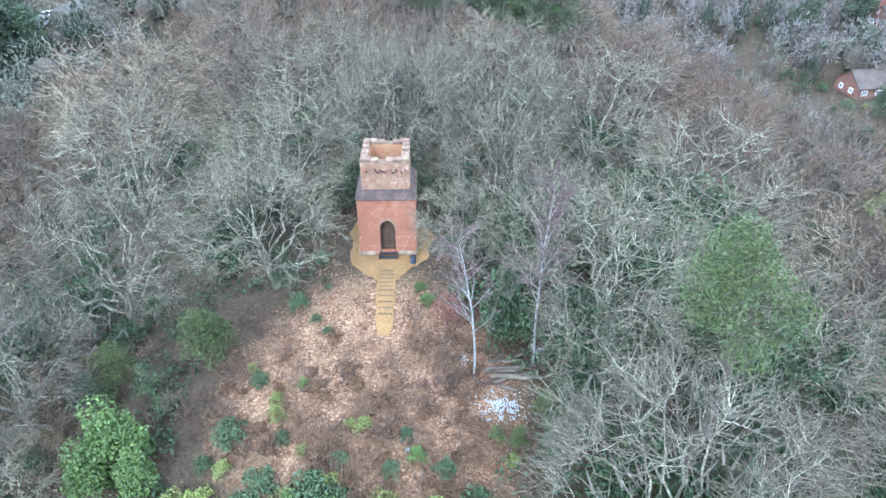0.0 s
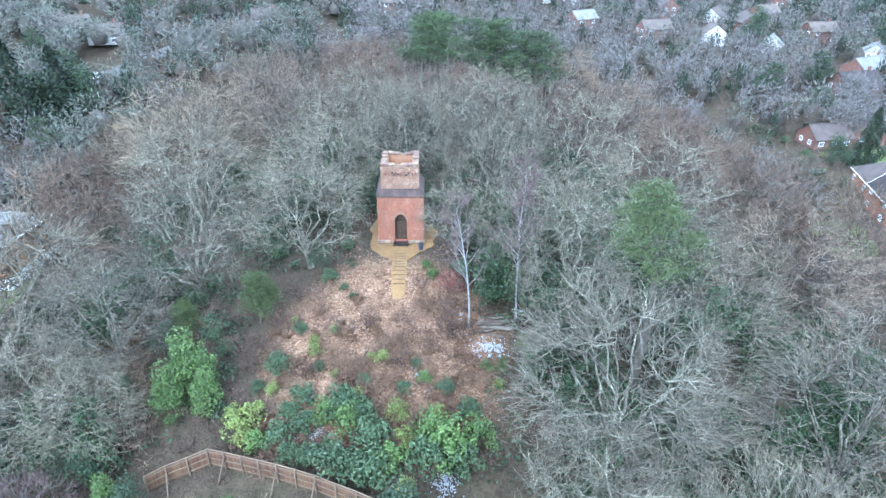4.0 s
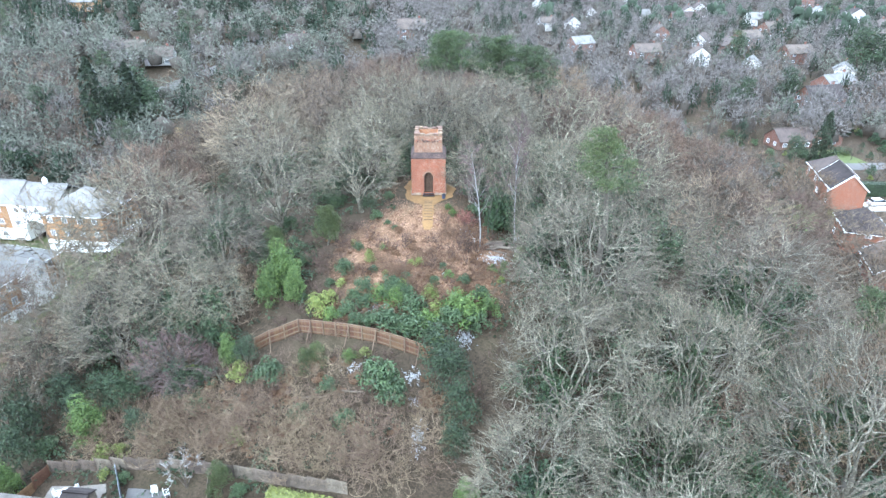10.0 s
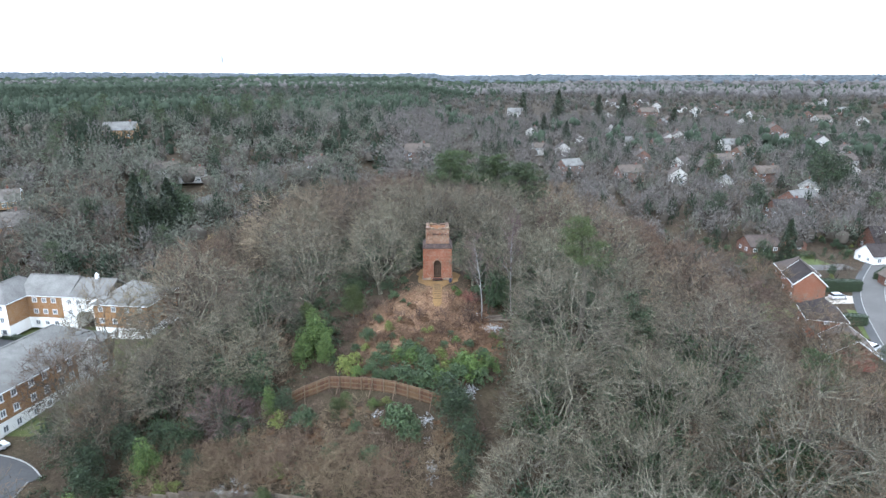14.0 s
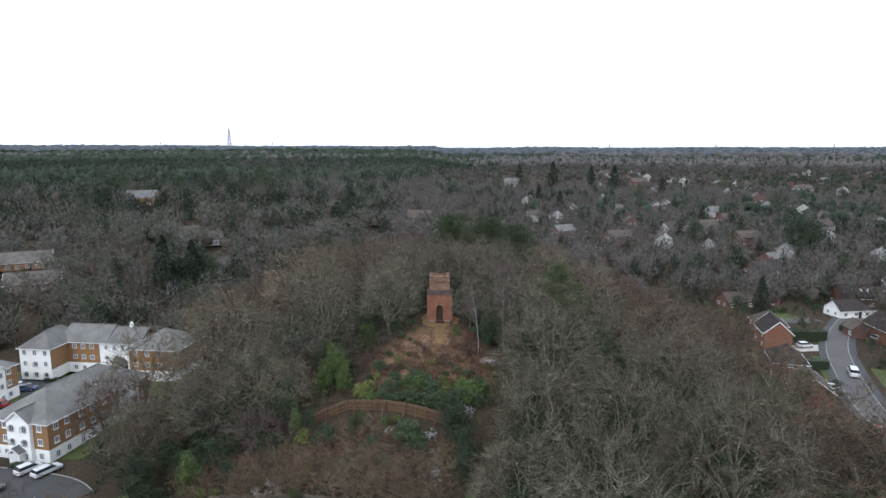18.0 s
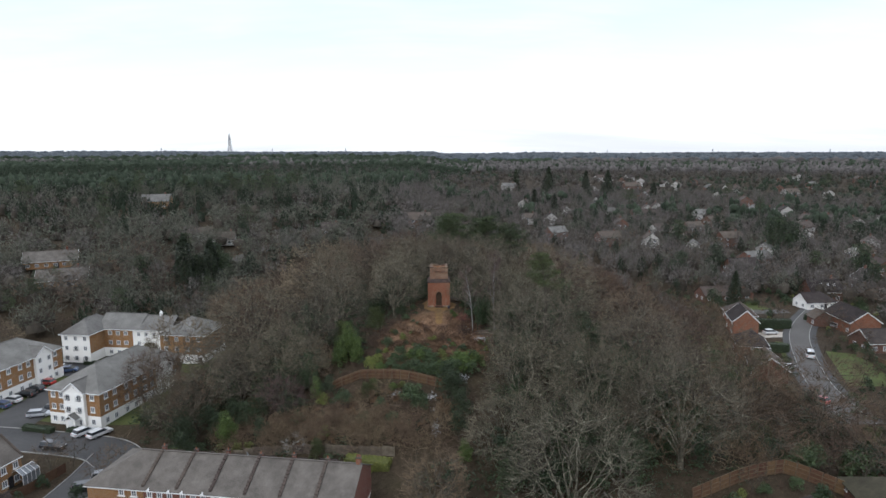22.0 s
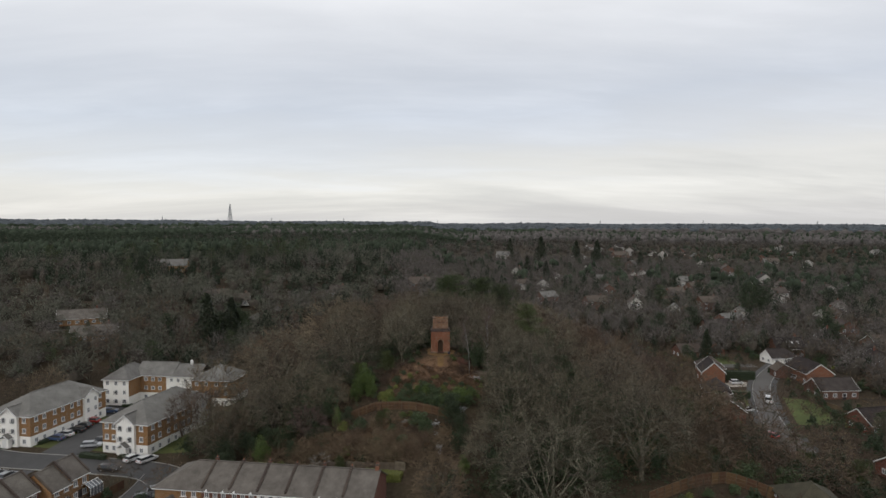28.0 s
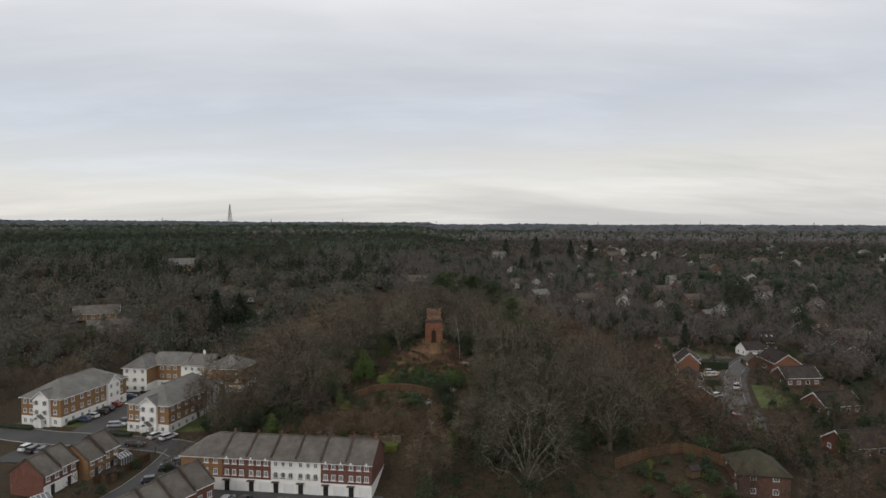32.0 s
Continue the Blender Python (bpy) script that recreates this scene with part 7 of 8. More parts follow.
def stepped_house(x, y, rot, L, W, eave, rise, wall, label, group):
    """A narrow terraced house whose end walls stand up above the roof as stepped, tile-capped parapets."""
    t = thing("house", label, "house", pose(x, y, max(FLOOR, base_height(x, y) - 0.1), 0, 0, rot), group)
    I = Matrix.Identity(4)
    storeys(t, I, L, W, ((0, eave, wall),))
    if wall == "red_brick":
        part("rendered_front", cube(L - 0.02, 0.06, 2.3, (0, -W / 2 - 0.02, 1.15)), M["render_white"], t)
    gable_ends(t, I, L, W, eave, rise, wall)
    roof(t, I, L, W, eave, rise, "slate_brown", (0, 0), verge=0.02, barge="tile_brown")
    ln, a = math.hypot(W / 2 + 0.3, rise), math.degrees(math.atan2(rise, W / 2))
    for e in (-1, 1):
        for sy in (-1, 1):
            c = Soup()
            c.box((0, 0, 0), (0.3, ln, 0.2))
            for j in range(8):
                c.box((0, ln * ((j + 0.5) / 8 - 0.5), 0.13), (0.36, ln / 8 * 0.55, 0.1))
            part("party_wall_cap", c, M["tile_brown"], t, m=pose(e * L / 2, sy * W / 4, eave + rise / 2 + 0.24, -sy * a, 0, 0))
    for z in ((1.25, 3.5) if eave < 5.8 else (1.25, 3.6, 5.9)):
        for u in (-L * 0.25, L * 0.25):
            window(t, side_matrix("F", L, W, u, z), 0.95, 1.15, sill=True)
            window(t, side_matrix("B", L, W, u, z), 0.95, 1.15)
    part("front_door", cube(0.9, 0.09, 2.0, (0, -W / 2 - 0.045, 1.0), 0.01), M["black_metal"], t)


def houses():
    g = "terraces of small brick houses"
    # stepped rows near the car park
    for x, y, L, W, eave, wall in ((-74.3, -36.9, 4.4, 7.6, 4.75, "buff_brick"), (-75.4, -41.1, 4.4, 7.6, 4.15, "buff_brick"), (-78.8, -45.4, 4.2, 8.0, 4.75, "red_brick"), (-79.7, -49.5, 4.2, 8.0, 4.4, "red_brick")):
        stepped_house(x, y, 76, L, W, eave, 2.9, wall, "two-storey %s terraced house with stepped grey roof" % ("red brick" if wall == "red_brick" else "buff brick"), g)
    for x, y, eave in ((-44.6, -61.6, 5.6), (-46.7, -65.2, 5.2), (-48.8, -68.8, 4.8), (-50.9, -72.4, 4.5)):
        stepped_house(x, y, 60, 4.1, 8.4, eave, 2.9, "red_brick", "narrow red brick terraced house with stepped grey roof", g)
    # houses by the curving road
    small_house(90.3, 45.2, 76, 10.0, 6.8, 4.7, 3.1, "orange_brick", "tile_dark", "orange brick house with white bargeboards and dark tiled roof", stacks=0, wins=0)
    small_house(95.5, 57.5, 76, 9.0, 8.0, 3.0, 3.0, "orange_brick", "tile_brown", "low brick house with brown hipped roof", hip=(1, 1), stacks=0)
    small_house(82.6, 24.6, 72, 9.0, 7.2, 4.4, 2.9, "orange_brick", "tile_dark", "brick house with a dark hipped roof", hip=(1, 1), stacks=0, wins=1)
    small_house(79.6, 10.4, 72, 9.0, 7.6, 3.4, 2.7, "red_brick", "tile_brown", "red brick bungalow with brown tiled gable roof", stacks=0, wins=0)
    small_house(128.5, 72.5, 8, 11.0, 7.0, 2.6, 2.7, "render_white", "tile_dark", "long low white rendered house with a dark hipped roof", hip=(0, 1), stacks=0, barge="tile_brown")
    small_house(123.3, 45.5, 86, 14.0, 8.4, 3.9, 3.0, "orange_brick", "tile_dark", "brick house with a long dark roof and white bargeboards", stacks=0)
    small_house(116.6, 50.5, 84, 5.0, 4.6, 2.7, 1.9, "dull_brick", "tile_brown", "small brick garage with a brown gabled roof", stacks=0, wins=0, trim=False)
    small_house(118.6, 26.5, 4, 12.0, 7.4, 2.9, 2.7, "dull_brick", "tile_dark", "brown brick bungalow with a dark roof and white bargeboards", stacks=0)
    small_house(164.0, 97.0, 82, 10.0, 8.4, 4.8, 3.3, "dull_brick", "tile_dark", "brick house with white bargeboards and a dark roof")
    small_house(110.0, 88.0, 78, 9.0, 7.6, 2.5, 2.7, "dull_brick", "tile_brown", "brown-roofed bungalow behind garden trees", stacks=0, trim=False)
    small_house(99.0, 85.0, 8, 10.0, 7.0, 2.5, 2.5, "dull_brick", "tile_brown", "brick bungalow with a dull brown roof", stacks=0, barge="tile_brown", trim=False)
    t = small_house(138.5, 85.5, -4, 11.0, 9.0, 3.4, 3.7, "dull_brick", "tile_dark", "brown brick house with skylights in its dark roof", barge="tile_brown")
    for u in (-1.2, 1.1, 3.3):
        part("skylight", cube(0.8, 1.1, 0.1, (0, 0, 0), 0.02), M["trim_white"], t, m=pose(u, -2.1, 3.4 + 3.7 * (1 - 2.1 / 4.5) + 0.25, 39.4, 0, 0))
    small_house(111.0, -3.5, 12, 12.0, 8.0, 2.7, 2.8, "red_brick", "tile_dark", "long brick bungalow with brown roof and garage")
    small_house(98.0, -34.0, 8, 13.0, 8.0, 2.6, 2.6, "red_brick", "tile_dark", "red brick bungalow with dark tiled roof", stacks=0)
    # brown hipped roof below the second fence
    small_house(63.0, -54.3, 80, 10.0, 9.2, 4.4, 2.9, "dull_brick", "tile_moss", "brick house with a dark mossy hipped roof", hip=(1, 1), stacks=0, z=-18.4, trim=False)
    # houses among the far trees
    rng = random.Random(12)
    for x, y, L, W, e, wall, rf, rot in (
        (110.5, 186.0, 8, 7.5, 5.0, "render_white", "tile_brown", 82), (91, 196, 12, 8, 4.8, "orange_brick", "tile_brown", 10), (75.2, 279, 8, 8, 5.2, "render_white", "tile_dark", 84), (62, 286, 9, 7, 4.8, "render_white", "tile_brown", 20),
        (138, 282, 16, 9, 5.0, "red_brick", "tile_brown", 5), (150, 310, 9, 8, 5.2, "render_white", "tile_brown", 80), (161, 323, 9, 8, 5.2, "render_white", "tile_brown", 84), (193, 487, 16, 10, 6, "orange_brick", "tile_brown", 4),
        (223, 552, 12, 9, 6, "render_white", "tile_brown", 70), (244, 503, 14, 9, 6, "render_white", "tile_brown", 60), (73, 507, 14, 10, 6, "render_white", "slate_grey", 0), (70, 366, 10, 8, 5, "render_white", "tile_brown", 60),
        (239, 349, 12, 9, 6.5, "orange_brick", "tile_brown", 80), (230, 292, 9, 8, 5.2, "render_white", "tile_dark", 85), (243, 299, 9, 8, 5.2, "render_white", "tile_dark", 85), (315, 420, 14, 9, 6, "render_white", "tile_brown", 10),
        (281, 359, 12, 9, 5, "orange_brick", "tile_brown", 5), (226, 308, 10, 8, 5, "render_white", "slate_grey", 70), (181, 291, 10, 8, 4, "render_white", "slate_grey", 10), (172, 252, 11, 8, 4.8, "orange_brick", "tile_brown", 20),
        (234, 258, 10, 8, 5, "render_white", "tile_brown", 80), (247, 254, 10, 8, 5, "render_white", "tile_brown", 84), (254, 241, 10, 8, 5, "render_white", "tile_brown", 75), (198, 198, 10, 8, 5, "render_white", "tile_brown", 70),
        (155, 157, 9, 8, 4.6, "render_white", "slate_grey", 60), (142, 140, 14, 8, 4.0, "orange_brick", "slate_grey", 20), (126, 120, 13, 8.5, 4.6, "orange_brick", "tile_dark", 12), (154, 191, 12, 8, 4.6, "orange_brick", "tile_brown", 15),
        (111, 240, 11, 8, 5, "orange_brick", "tile_brown", 75), (148, 225, 11, 8, 5, "orange_brick", "tile_brown", 15), (281, 461, 14, 9, 6, "render_white", "tile_brown", 20), (182, 118, 12, 8.5, 5, "orange_brick", "tile_brown", 85),
        (176, 84, 12, 8.5, 5, "orange_brick", "tile_brown", 10), (152, 52, 11, 8, 5, "orange_brick", "tile_dark", 82), (196, 150, 12, 8, 5, "render_white", "tile_brown", 30), (216, 172, 12, 8, 5, "render_white", "tile_brown", 60), (212, 224, 11, 8, 5, "render_white", "tile_brown", 20),
        (-104.5, 139, 10, 7, 3.2, "render_white", "tile_brown", 20), (-92, 133, 9, 7, 3.0, "render_white", "tile_brown", 14), (-148, 196, 14, 9, 4, "buff_brick", "slate_grey", 8), (-48.6, 148, 8, 6, 3.0, "red_brick", "tile_brown", 12), (-9.5, 176, 11, 9, 4.6, "orange_brick", "tile_brown", 8), 
        (-150, 106, 18, 9, 2.8, "buff_brick", "slate_brown", 24), (-134, 86, 16, 9, 2.8, "buff_brick", "slate_brown", 24),
    ):
        colour = {"render_white": "white rendered", "orange_brick": "brown brick", "red_brick": "red brick", "buff_brick": "buff brick"}[wall]
        wall = {"render_white": "cream_render", "orange_brick": "dull_brick", "red_brick": "dull_brick"}.get(wall, wall)
        tone = {"tile_brown": "brown tiled", "tile_dark": "dark tiled", "slate_grey": "grey", "slate_brown": "grey-brown"}[rf]
        small_house(x, y, rot + rng.uniform(-6, 6), L, W, e, W * 0.36, wall, rf, "%s house with %s roof among trees" % (colour, tone), z=base_height(x, y) + 0.3, wins=2, group="houses among the trees")
        KEEP_CLEAR.append((x, y, max(L, W) * 0.45 + 1.0))
        d = math.hypot(x, y + 150)
        if wall == "cream_render" and x > 0:
            KEEP_CLEAR.append((x - x / d * 7, y - (y + 150) / d * 7, 2.5))
    # the spread of houses on the rising ground
    taken = [(a, b) for a, b, c in KEEP_CLEAR]
    k = 0
    while k < 34:
        y = rng.uniform(170, 680)
        x = rng.uniform(0.22, 0.78) * (y + 150) + rng.uniform(-20, 20)
        if min((x - a) ** 2 + (y - b) ** 2 for a, b in taken) < 20 ** 2:
            continue
        taken.append((x, y))
        k += 1
        wall = rng.choice(("cream_render", "cream_render", "dull_brick", "dull_brick"))
        rf = rng.choice(("tile_brown", "tile_brown", "tile_dark", "slate_grey"))
        L, W, e = rng.uniform(8, 13), rng.uniform(7, 9), rng.choice((3.0, 4.8, 5.2))
        small_house(x, y, rng.choice((5, 80, 85, 20, 60)) + rng.uniform(-9, 9), L, W, e, W * 0.36, wall, rf, "%s house with %s roof on the far rise" % ({"cream_render": "cream rendered", "dull_brick": "brown brick"}[wall], {"tile_brown": "brown tiled", "tile_dark": "dark tiled", "slate_grey": "grey"}[rf]), z=base_height(x, y) + 0.3, stacks=0, group="houses among the trees")
        KEEP_CLEAR.append((x, y, max(L, W) * 0.5))


houses()



# ---------- draped sheets: roads, lawns, drives ----------
def drape_strip(name, pts, width, mat, label, cat, lift=0.07, n=8):
    """A strip of paving that follows the ground along a line of points."""
    P = [Vector((x, y, 0)) for x, y in pts]
    line = []
    for i in range(len(P) - 1):
        p0, p1, p2, p3 = P[max(i - 1, 0)], P[i], P[i + 1], P[min(i + 2, len(P) - 1)]
        for k in range(n):
            t = k / n
            line.append(0.5 * ((2 * p1) + (p2 - p0) * t + (2 * p0 - 5 * p1 + 4 * p2 - p3) * t * t + (3 * p1 - p0 - 3 * p2 + p3) * t ** 3))
    line.append(P[-1])
    s = Soup()
    for i, p in enumerate(line):
        d = (line[min(i + 1, len(line) - 1)] - line[max(i - 1, 0)]).normalized()
        side = Vector((-d.y, d.x, 0))
        for k in range(7):
            q = p + side * width * (k / 6 - 0.5)
            s.v.append(Vector((q.x, q.y, ground_height(q.x, q.y) + lift)))
    for i in range(len(line) - 1):
        for k in range(6):
            a = i * 7 + k
            s.f.append((a, a + 1, a + 8, a + 7))
    return solo(name, s, M[mat], label, cat, kind="structure", smooth=True), line


def drape_quad(name, a, b, c, d, mat, label, cat, lift=0.05, n=12):
    s = Soup()
    A, B, C, D = (Vector((*q, 0)) for q in (a, b, c, d))
    for j in range(n + 1):
        for i in range(n + 1):
            q = A.lerp(B, i / n).lerp(D.lerp(C, i / n), j / n)
            s.v.append(Vector((q.x, q.y, ground_height(q.x, q.y) + lift)))
    for j in range(n):
        for i in range(n):
            k = j * (n + 1) + i
            s.f.append((k, k + 1, k + n + 2, k + n + 1))
    return solo(name, s, M[mat], label, cat, kind="structure", smooth=True)


def kerb_line(line, off, name="kerb"):
    s = Soup()
    for i, p in enumerate(line):
        d = (line[min(i + 1, len(line) - 1)] - line[max(i - 1, 0)]).normalized()
        side = Vector((-d.y, d.x, 0))
        for o, h in ((off - 0.08, 0.02), (off - 0.08, 0.2), (off + 0.08, 0.2), (off + 0.08, 0.02)):
            q = p + side * o
            s.v.append(Vector((q.x, q.y, ground_height(q.x, q.y) + h)))
    for i in range(len(line) - 1):
        for k in range(3):
            a = i * 4 + k
            s.f.append((a, a + 1, a + 5, a + 4))
    solo(name, s, M["kerb"], "pale concrete kerb along the road edge", "kerb", kind="structure")


drape_quad("lawn", (-112, -7), (-58, -16), (-58, 30), (-112, 30), "grass", "rough grass around the apartment blocks", "lawn", 0.03, 24)
road, line = drape_strip("road", [(-128, -8), (-112, -13), (-98, -17.5), (-80, -20.5), (-64, -24), (-58, -28)], 8.5, "asphalt", "dark asphalt estate road", "road", 0.08)
kerb_line(line, 4.3), kerb_line(line, -4.3)
road, line = drape_strip("road", [(-88, -17), (-87.5, -6), (-86.5, 6), (-87, 18), (-99, 20.5), (-112, 24)], 11.0, "asphalt", "asphalt car park between the blocks", "road", 0.11)
road, line = drape_strip("road", [(-60, -26), (-59.5, -36), (-60.5, -48), (-64, -62), (-68, -78)], 7.0, "asphalt", "asphalt lane beside the terrace", "road", 0.1)
kerb_line(line, 3.5), kerb_line(line, -3.5)
drape_quad("parking", (-100, -34), (-90, -34.5), (-88, -24), (-98, -23), "asphalt", "small asphalt parking bay", "road", 0.13)
drape_quad("drive", (-50, -66), (-8, -70), (-8, -56.6), (-50, -52.5), "asphalt", "dark paved forecourt before the terrace", "drive", 0.09)
road, line = drape_strip("road", [(128, 70), (116, 56), (107.5, 44.5), (101, 33.3), (94.3, 18.7), (88.8, 5), (86.0, -6), (84.0, -18)], 4.9, "pale_road", "pale worn asphalt residential road", "road", 0.09)
kerb_line(line, 2.5), kerb_line(line, -2.5)
for off in (-3.4, 3.4):
    pv = [p + Vector((-(line[min(i + 1, len(line) - 1)] - line[max(i - 1, 0)]).normalized().y, (line[min(i + 1, len(line) - 1)] - line[max(i - 1, 0)]).normalized().x, 0)) * off for i, p in enumerate(line)]
    drape_strip("pavement", [(p.x, p.y) for p in pv[::4]], 1.7, "asphalt", "narrow dark pavement beside the road", "pavement", 0.14, 3)
drape_strip("road", [(-95, 92), (-86, 106), (-78, 119), (-70, 132), (-63, 144)], 6.0, "pale_road", "pale road climbing between the trees", "road", 0.2)
drape_strip("road", [(116, 66.5), (106, 66), (97, 68)], 5.0, "pale_road", "pale drive leading to houses", "road", 0.12)
drape_quad("lawn", (93.5, 1), (104, -1), (110, 21), (103, 25), "grass", "green lawn beside the residential road", "lawn", 0.06)
drape_quad("lawn", (72, 30), (82, 33), (83, 44), (74, 46), "grass", "small back garden lawn", "lawn", 0.05)
drape_quad("lawn", (89, 19), (91.0, 18.5), (97.5, 33), (95, 35), "grass", "grass verge before the hedge", "lawn", 0.05)
drape_quad("lawn", (104, 66), (112, 69), (110, 80), (102, 78), "grass", "pale green front lawn", "lawn", 0.05)
drape_quad("drive", (94, 38.5), (101, 38), (103, 43), (94, 43.5), "paving", "paved house drive", "drive", 0.08)


# ---------- fences ----------
def board_fence(name, label, pts, wood, rail, struts=True, height=1.85, spacing=1.83, single=True):
    """Close-boarded fence; posts and rails on its right-hand side as it runs."""
    t = thing(name, label, "fence")
    board = cube(0.118, 0.025, height - 0.1, (0, 0, (height - 0.1) / 2)).mesh("board", M[wood])
    post_m = as_mesh("post", cube(0.12, 0.12, height + 0.12, (0, 0, (height + 0.12) / 2 - 0.05), 0.012), M[rail])
    rng = random.Random(len(pts))
    for (x0, y0), (x1, y1) in zip(pts, pts[1:]):
        ln = math.hypot(x1 - x0, y1 - y0)
        n = max(1, round(ln / spacing))
        a = math.degrees(math.atan2(y1 - y0, x1 - x0))
        for i in range(n):
            f0, f1 = i / n, (i + 1) / n
            p0 = (x0 + (x1 - x0) * f0, y0 + (y1 - y0) * f0)
            p1 = (x0 + (x1 - x0) * f1, y0 + (y1 - y0) * f1)
            z0, z1 = ground_height(*p0), ground_height(*p1)
            m = pose(p0[0], p0[1], z0, 0, 0, a)
            part("post", post_m, None, t, m=m @ pose(0, -0.1, 0))
            L = ln / n
            tilt = math.degrees(math.atan2(z1 - z0, L))
            for h in (0.3, 0.95, 1.6):
                part("rail", cube(math.hypot(L, z1 - z0), 0.06, 0.09, (0, 0, 0), 0.01), M[rail], t, m=m @ pose(L / 2, -0.06, (z1 - z0) / 2 + h, 0, -tilt, 0))
            k = int(L / 0.115)
            if single:
                for b in range(k):
                    u = (b + 0.5) / k
                    part("board", board, None, t, m=m @ pose(L * u, 0, (z1 - z0) * u + 0.03, 0, 0, rng.uniform(-2, 2)))
            else:
                part("panel", cube(math.hypot(L, z1 - z0) - 0.1, 0.05, height - 0.15), M[wood], t, m=m @ pose(L / 2, 0, (z1 - z0) / 2 + height / 2, 0, -tilt, 0))
            part("cap_rail", cube(math.hypot(L, z1 - z0), 0.09, 0.035), M[rail], t, m=m @ pose(L / 2, 0, (z1 - z0) / 2 + height - 0.03, 0, -tilt, 0))
            if struts and i % 3 == 1:
                part("strut", cube(0.09, 0.09, 2.1, (0, 0, 0), 0.01), M[rail], t, m=m @ pose(0, -0.75, 0.35, -32, 0, 0))
    zl = ground_height(*pts[-1])
    part("post", post_m, None, t, m=pose(pts[-1][0], pts[-1][1], zl, 0, 0, 0))
    return t


board_fence("board_fence", "new orange-brown close-boarded timber fence across the slope", [(-19.7, -24.3), (-14.7, -23.2), (-7.0, -26.3), (1.0, -29.3)], "fence_wood", "fence_rail")
board_fence("board_fence", "weathered close-boarded garden fence with concrete-grey posts", [(36, -51.8), (40.5, -50.4), (52.2, -46.0), (61.0, -51.0), (68, -55.5)], "fence_wood", "fence_rail", struts=False, single=False, height=2.3)


def panel_fence(name, label, pts, mat, height=1.7):
    """Simple panel fence: posts and solid panels."""
    t = thing(name, label, "fence")
    for (x0, y0), (x1, y1) in zip(pts, pts[1:]):
        ln = math.hypot(x1 - x0, y1 - y0)
        n = max(1, round(ln / 1.85))
        a = math.degrees(math.atan2(y1 - y0, x1 - x0))
        for i in range(n):
            p = (x0 + (x1 - x0) * i / n, y0 + (y1 - y0) * i / n)
            q = (x0 + (x1 - x0) * (i + 1) / n, y0 + (y1 - y0) * (i + 1) / n)
            z = min(ground_height(*p), ground_height(*q))
            part("post", cube(0.1, 0.1, height + 0.2, (0, 0, height / 2)), M[mat], t, m=pose(*p, z, 0, 0, a))
            part("panel", cube(ln / n - 0.1, 0.05, height, (ln / n / 2, 0, height / 2 + 0.1), 0.01), M[mat], t, m=pose(*p, z, 0, 0, a))


panel_fence("panel_fence", "grey weathered garden panel fence behind the terrace", [(-40.7, -33.7), (-33.1, -34.8), (-24.3, -36.8), (-15.0, -39.2), (-7.1, -41.4)], "dead_wood")
panel_fence("panel_fence", "pale green-grey fence between two terrace gardens", [(-32.4, -35.4), (-29.6, -40.2)], "mast_steel", 1.4)
panel_fence("panel_fence", "grey fence between two terrace gardens", [(-21.5, -37.8), (-20.6, -42.2)], "dead_wood", 1.4)
drape_quad("patio", (-30.4, -37.4), (-25.4, -38.6), (-26.0, -42.4), (-29.8, -41.6), "pale_road", "pale paved garden patio behind the terrace", "patio", 0.06)
drape_quad("lawn", (-39.6, -35.6), (-33.2, -36.4), (-30.6, -42.2), (-40.5, -41.0), "gravel", "brown-grey gravel garden behind the terrace", "garden", 0.05)
panel_fence("panel_fence", "brown garden panel fence between terrace gardens", [(-40.7, -33.9), (-42.2, -37.5), (-43.4, -42.5)], "fence_wood")
panel_fence("panel_fence", "brown garden panel fence by the small houses", [(-64.5, -33), (-66.5, -40), (-70, -46.5)], "soil")
panel_fence("panel_fence", "pale garden panel fence beside the lawn", [(108, 20), (112, 8), (114, -4)], "fence_rail", 1.3)
panel_fence("panel_fence", "brown garden fence beside the parked cars", [(-56, -30), (-46, -38), (-40.5, -40.5)], "timber", 1.2)


# ---------- hedges ----------
def hedge(x, y, rot, L, W, H, mat, label):
    rng = random.Random(int(x * 7 + y))
    s = Soup()
    n = int(L * (W + 2 * H) * 26)
    for i in range(n):
        f = rng.random()
        u = rng.uniform(-L / 2, L / 2)
        if f < W / (W + 2 * H):
            p, nrm = Vector((u, rng.uniform(-W / 2, W / 2), H + rng.gauss(0, 0.05))), Vector((0, 0, 1))
        elif f < 0.92:
            sy = rng.choice((-1, 1))
            p, nrm = Vector((u, sy * W / 2 + rng.gauss(0, 0.05), rng.uniform(0.05, H))), Vector((0, sy, 0.2))
        else:
            sx = rng.choice((-1, 1))
            p, nrm = Vector((sx * L / 2, rng.uniform(-W / 2, W / 2), rng.uniform(0.05, H))), Vector((sx, 0, 0.2))
        s.leaf(p, nrm + Vector((rng.gauss(0, 0.4), rng.gauss(0, 0.4), rng.gauss(0, 0.4))), rng.uniform(0.16, 0.34), rng, 0.7)
    z = min(ground_height(x - L * 0.4, y), ground_height(x + L * 0.4, y), ground_height(x, y))
    t = thing("hedge", label, "hedge", pose(x, y, z, 0, 0, rot))
    part("foliage", s, M[mat], t)
    part("core", cube(L - 0.2, W - 0.2, H - 0.1, (0, 0, H / 2), 0.1), M[mat], t)


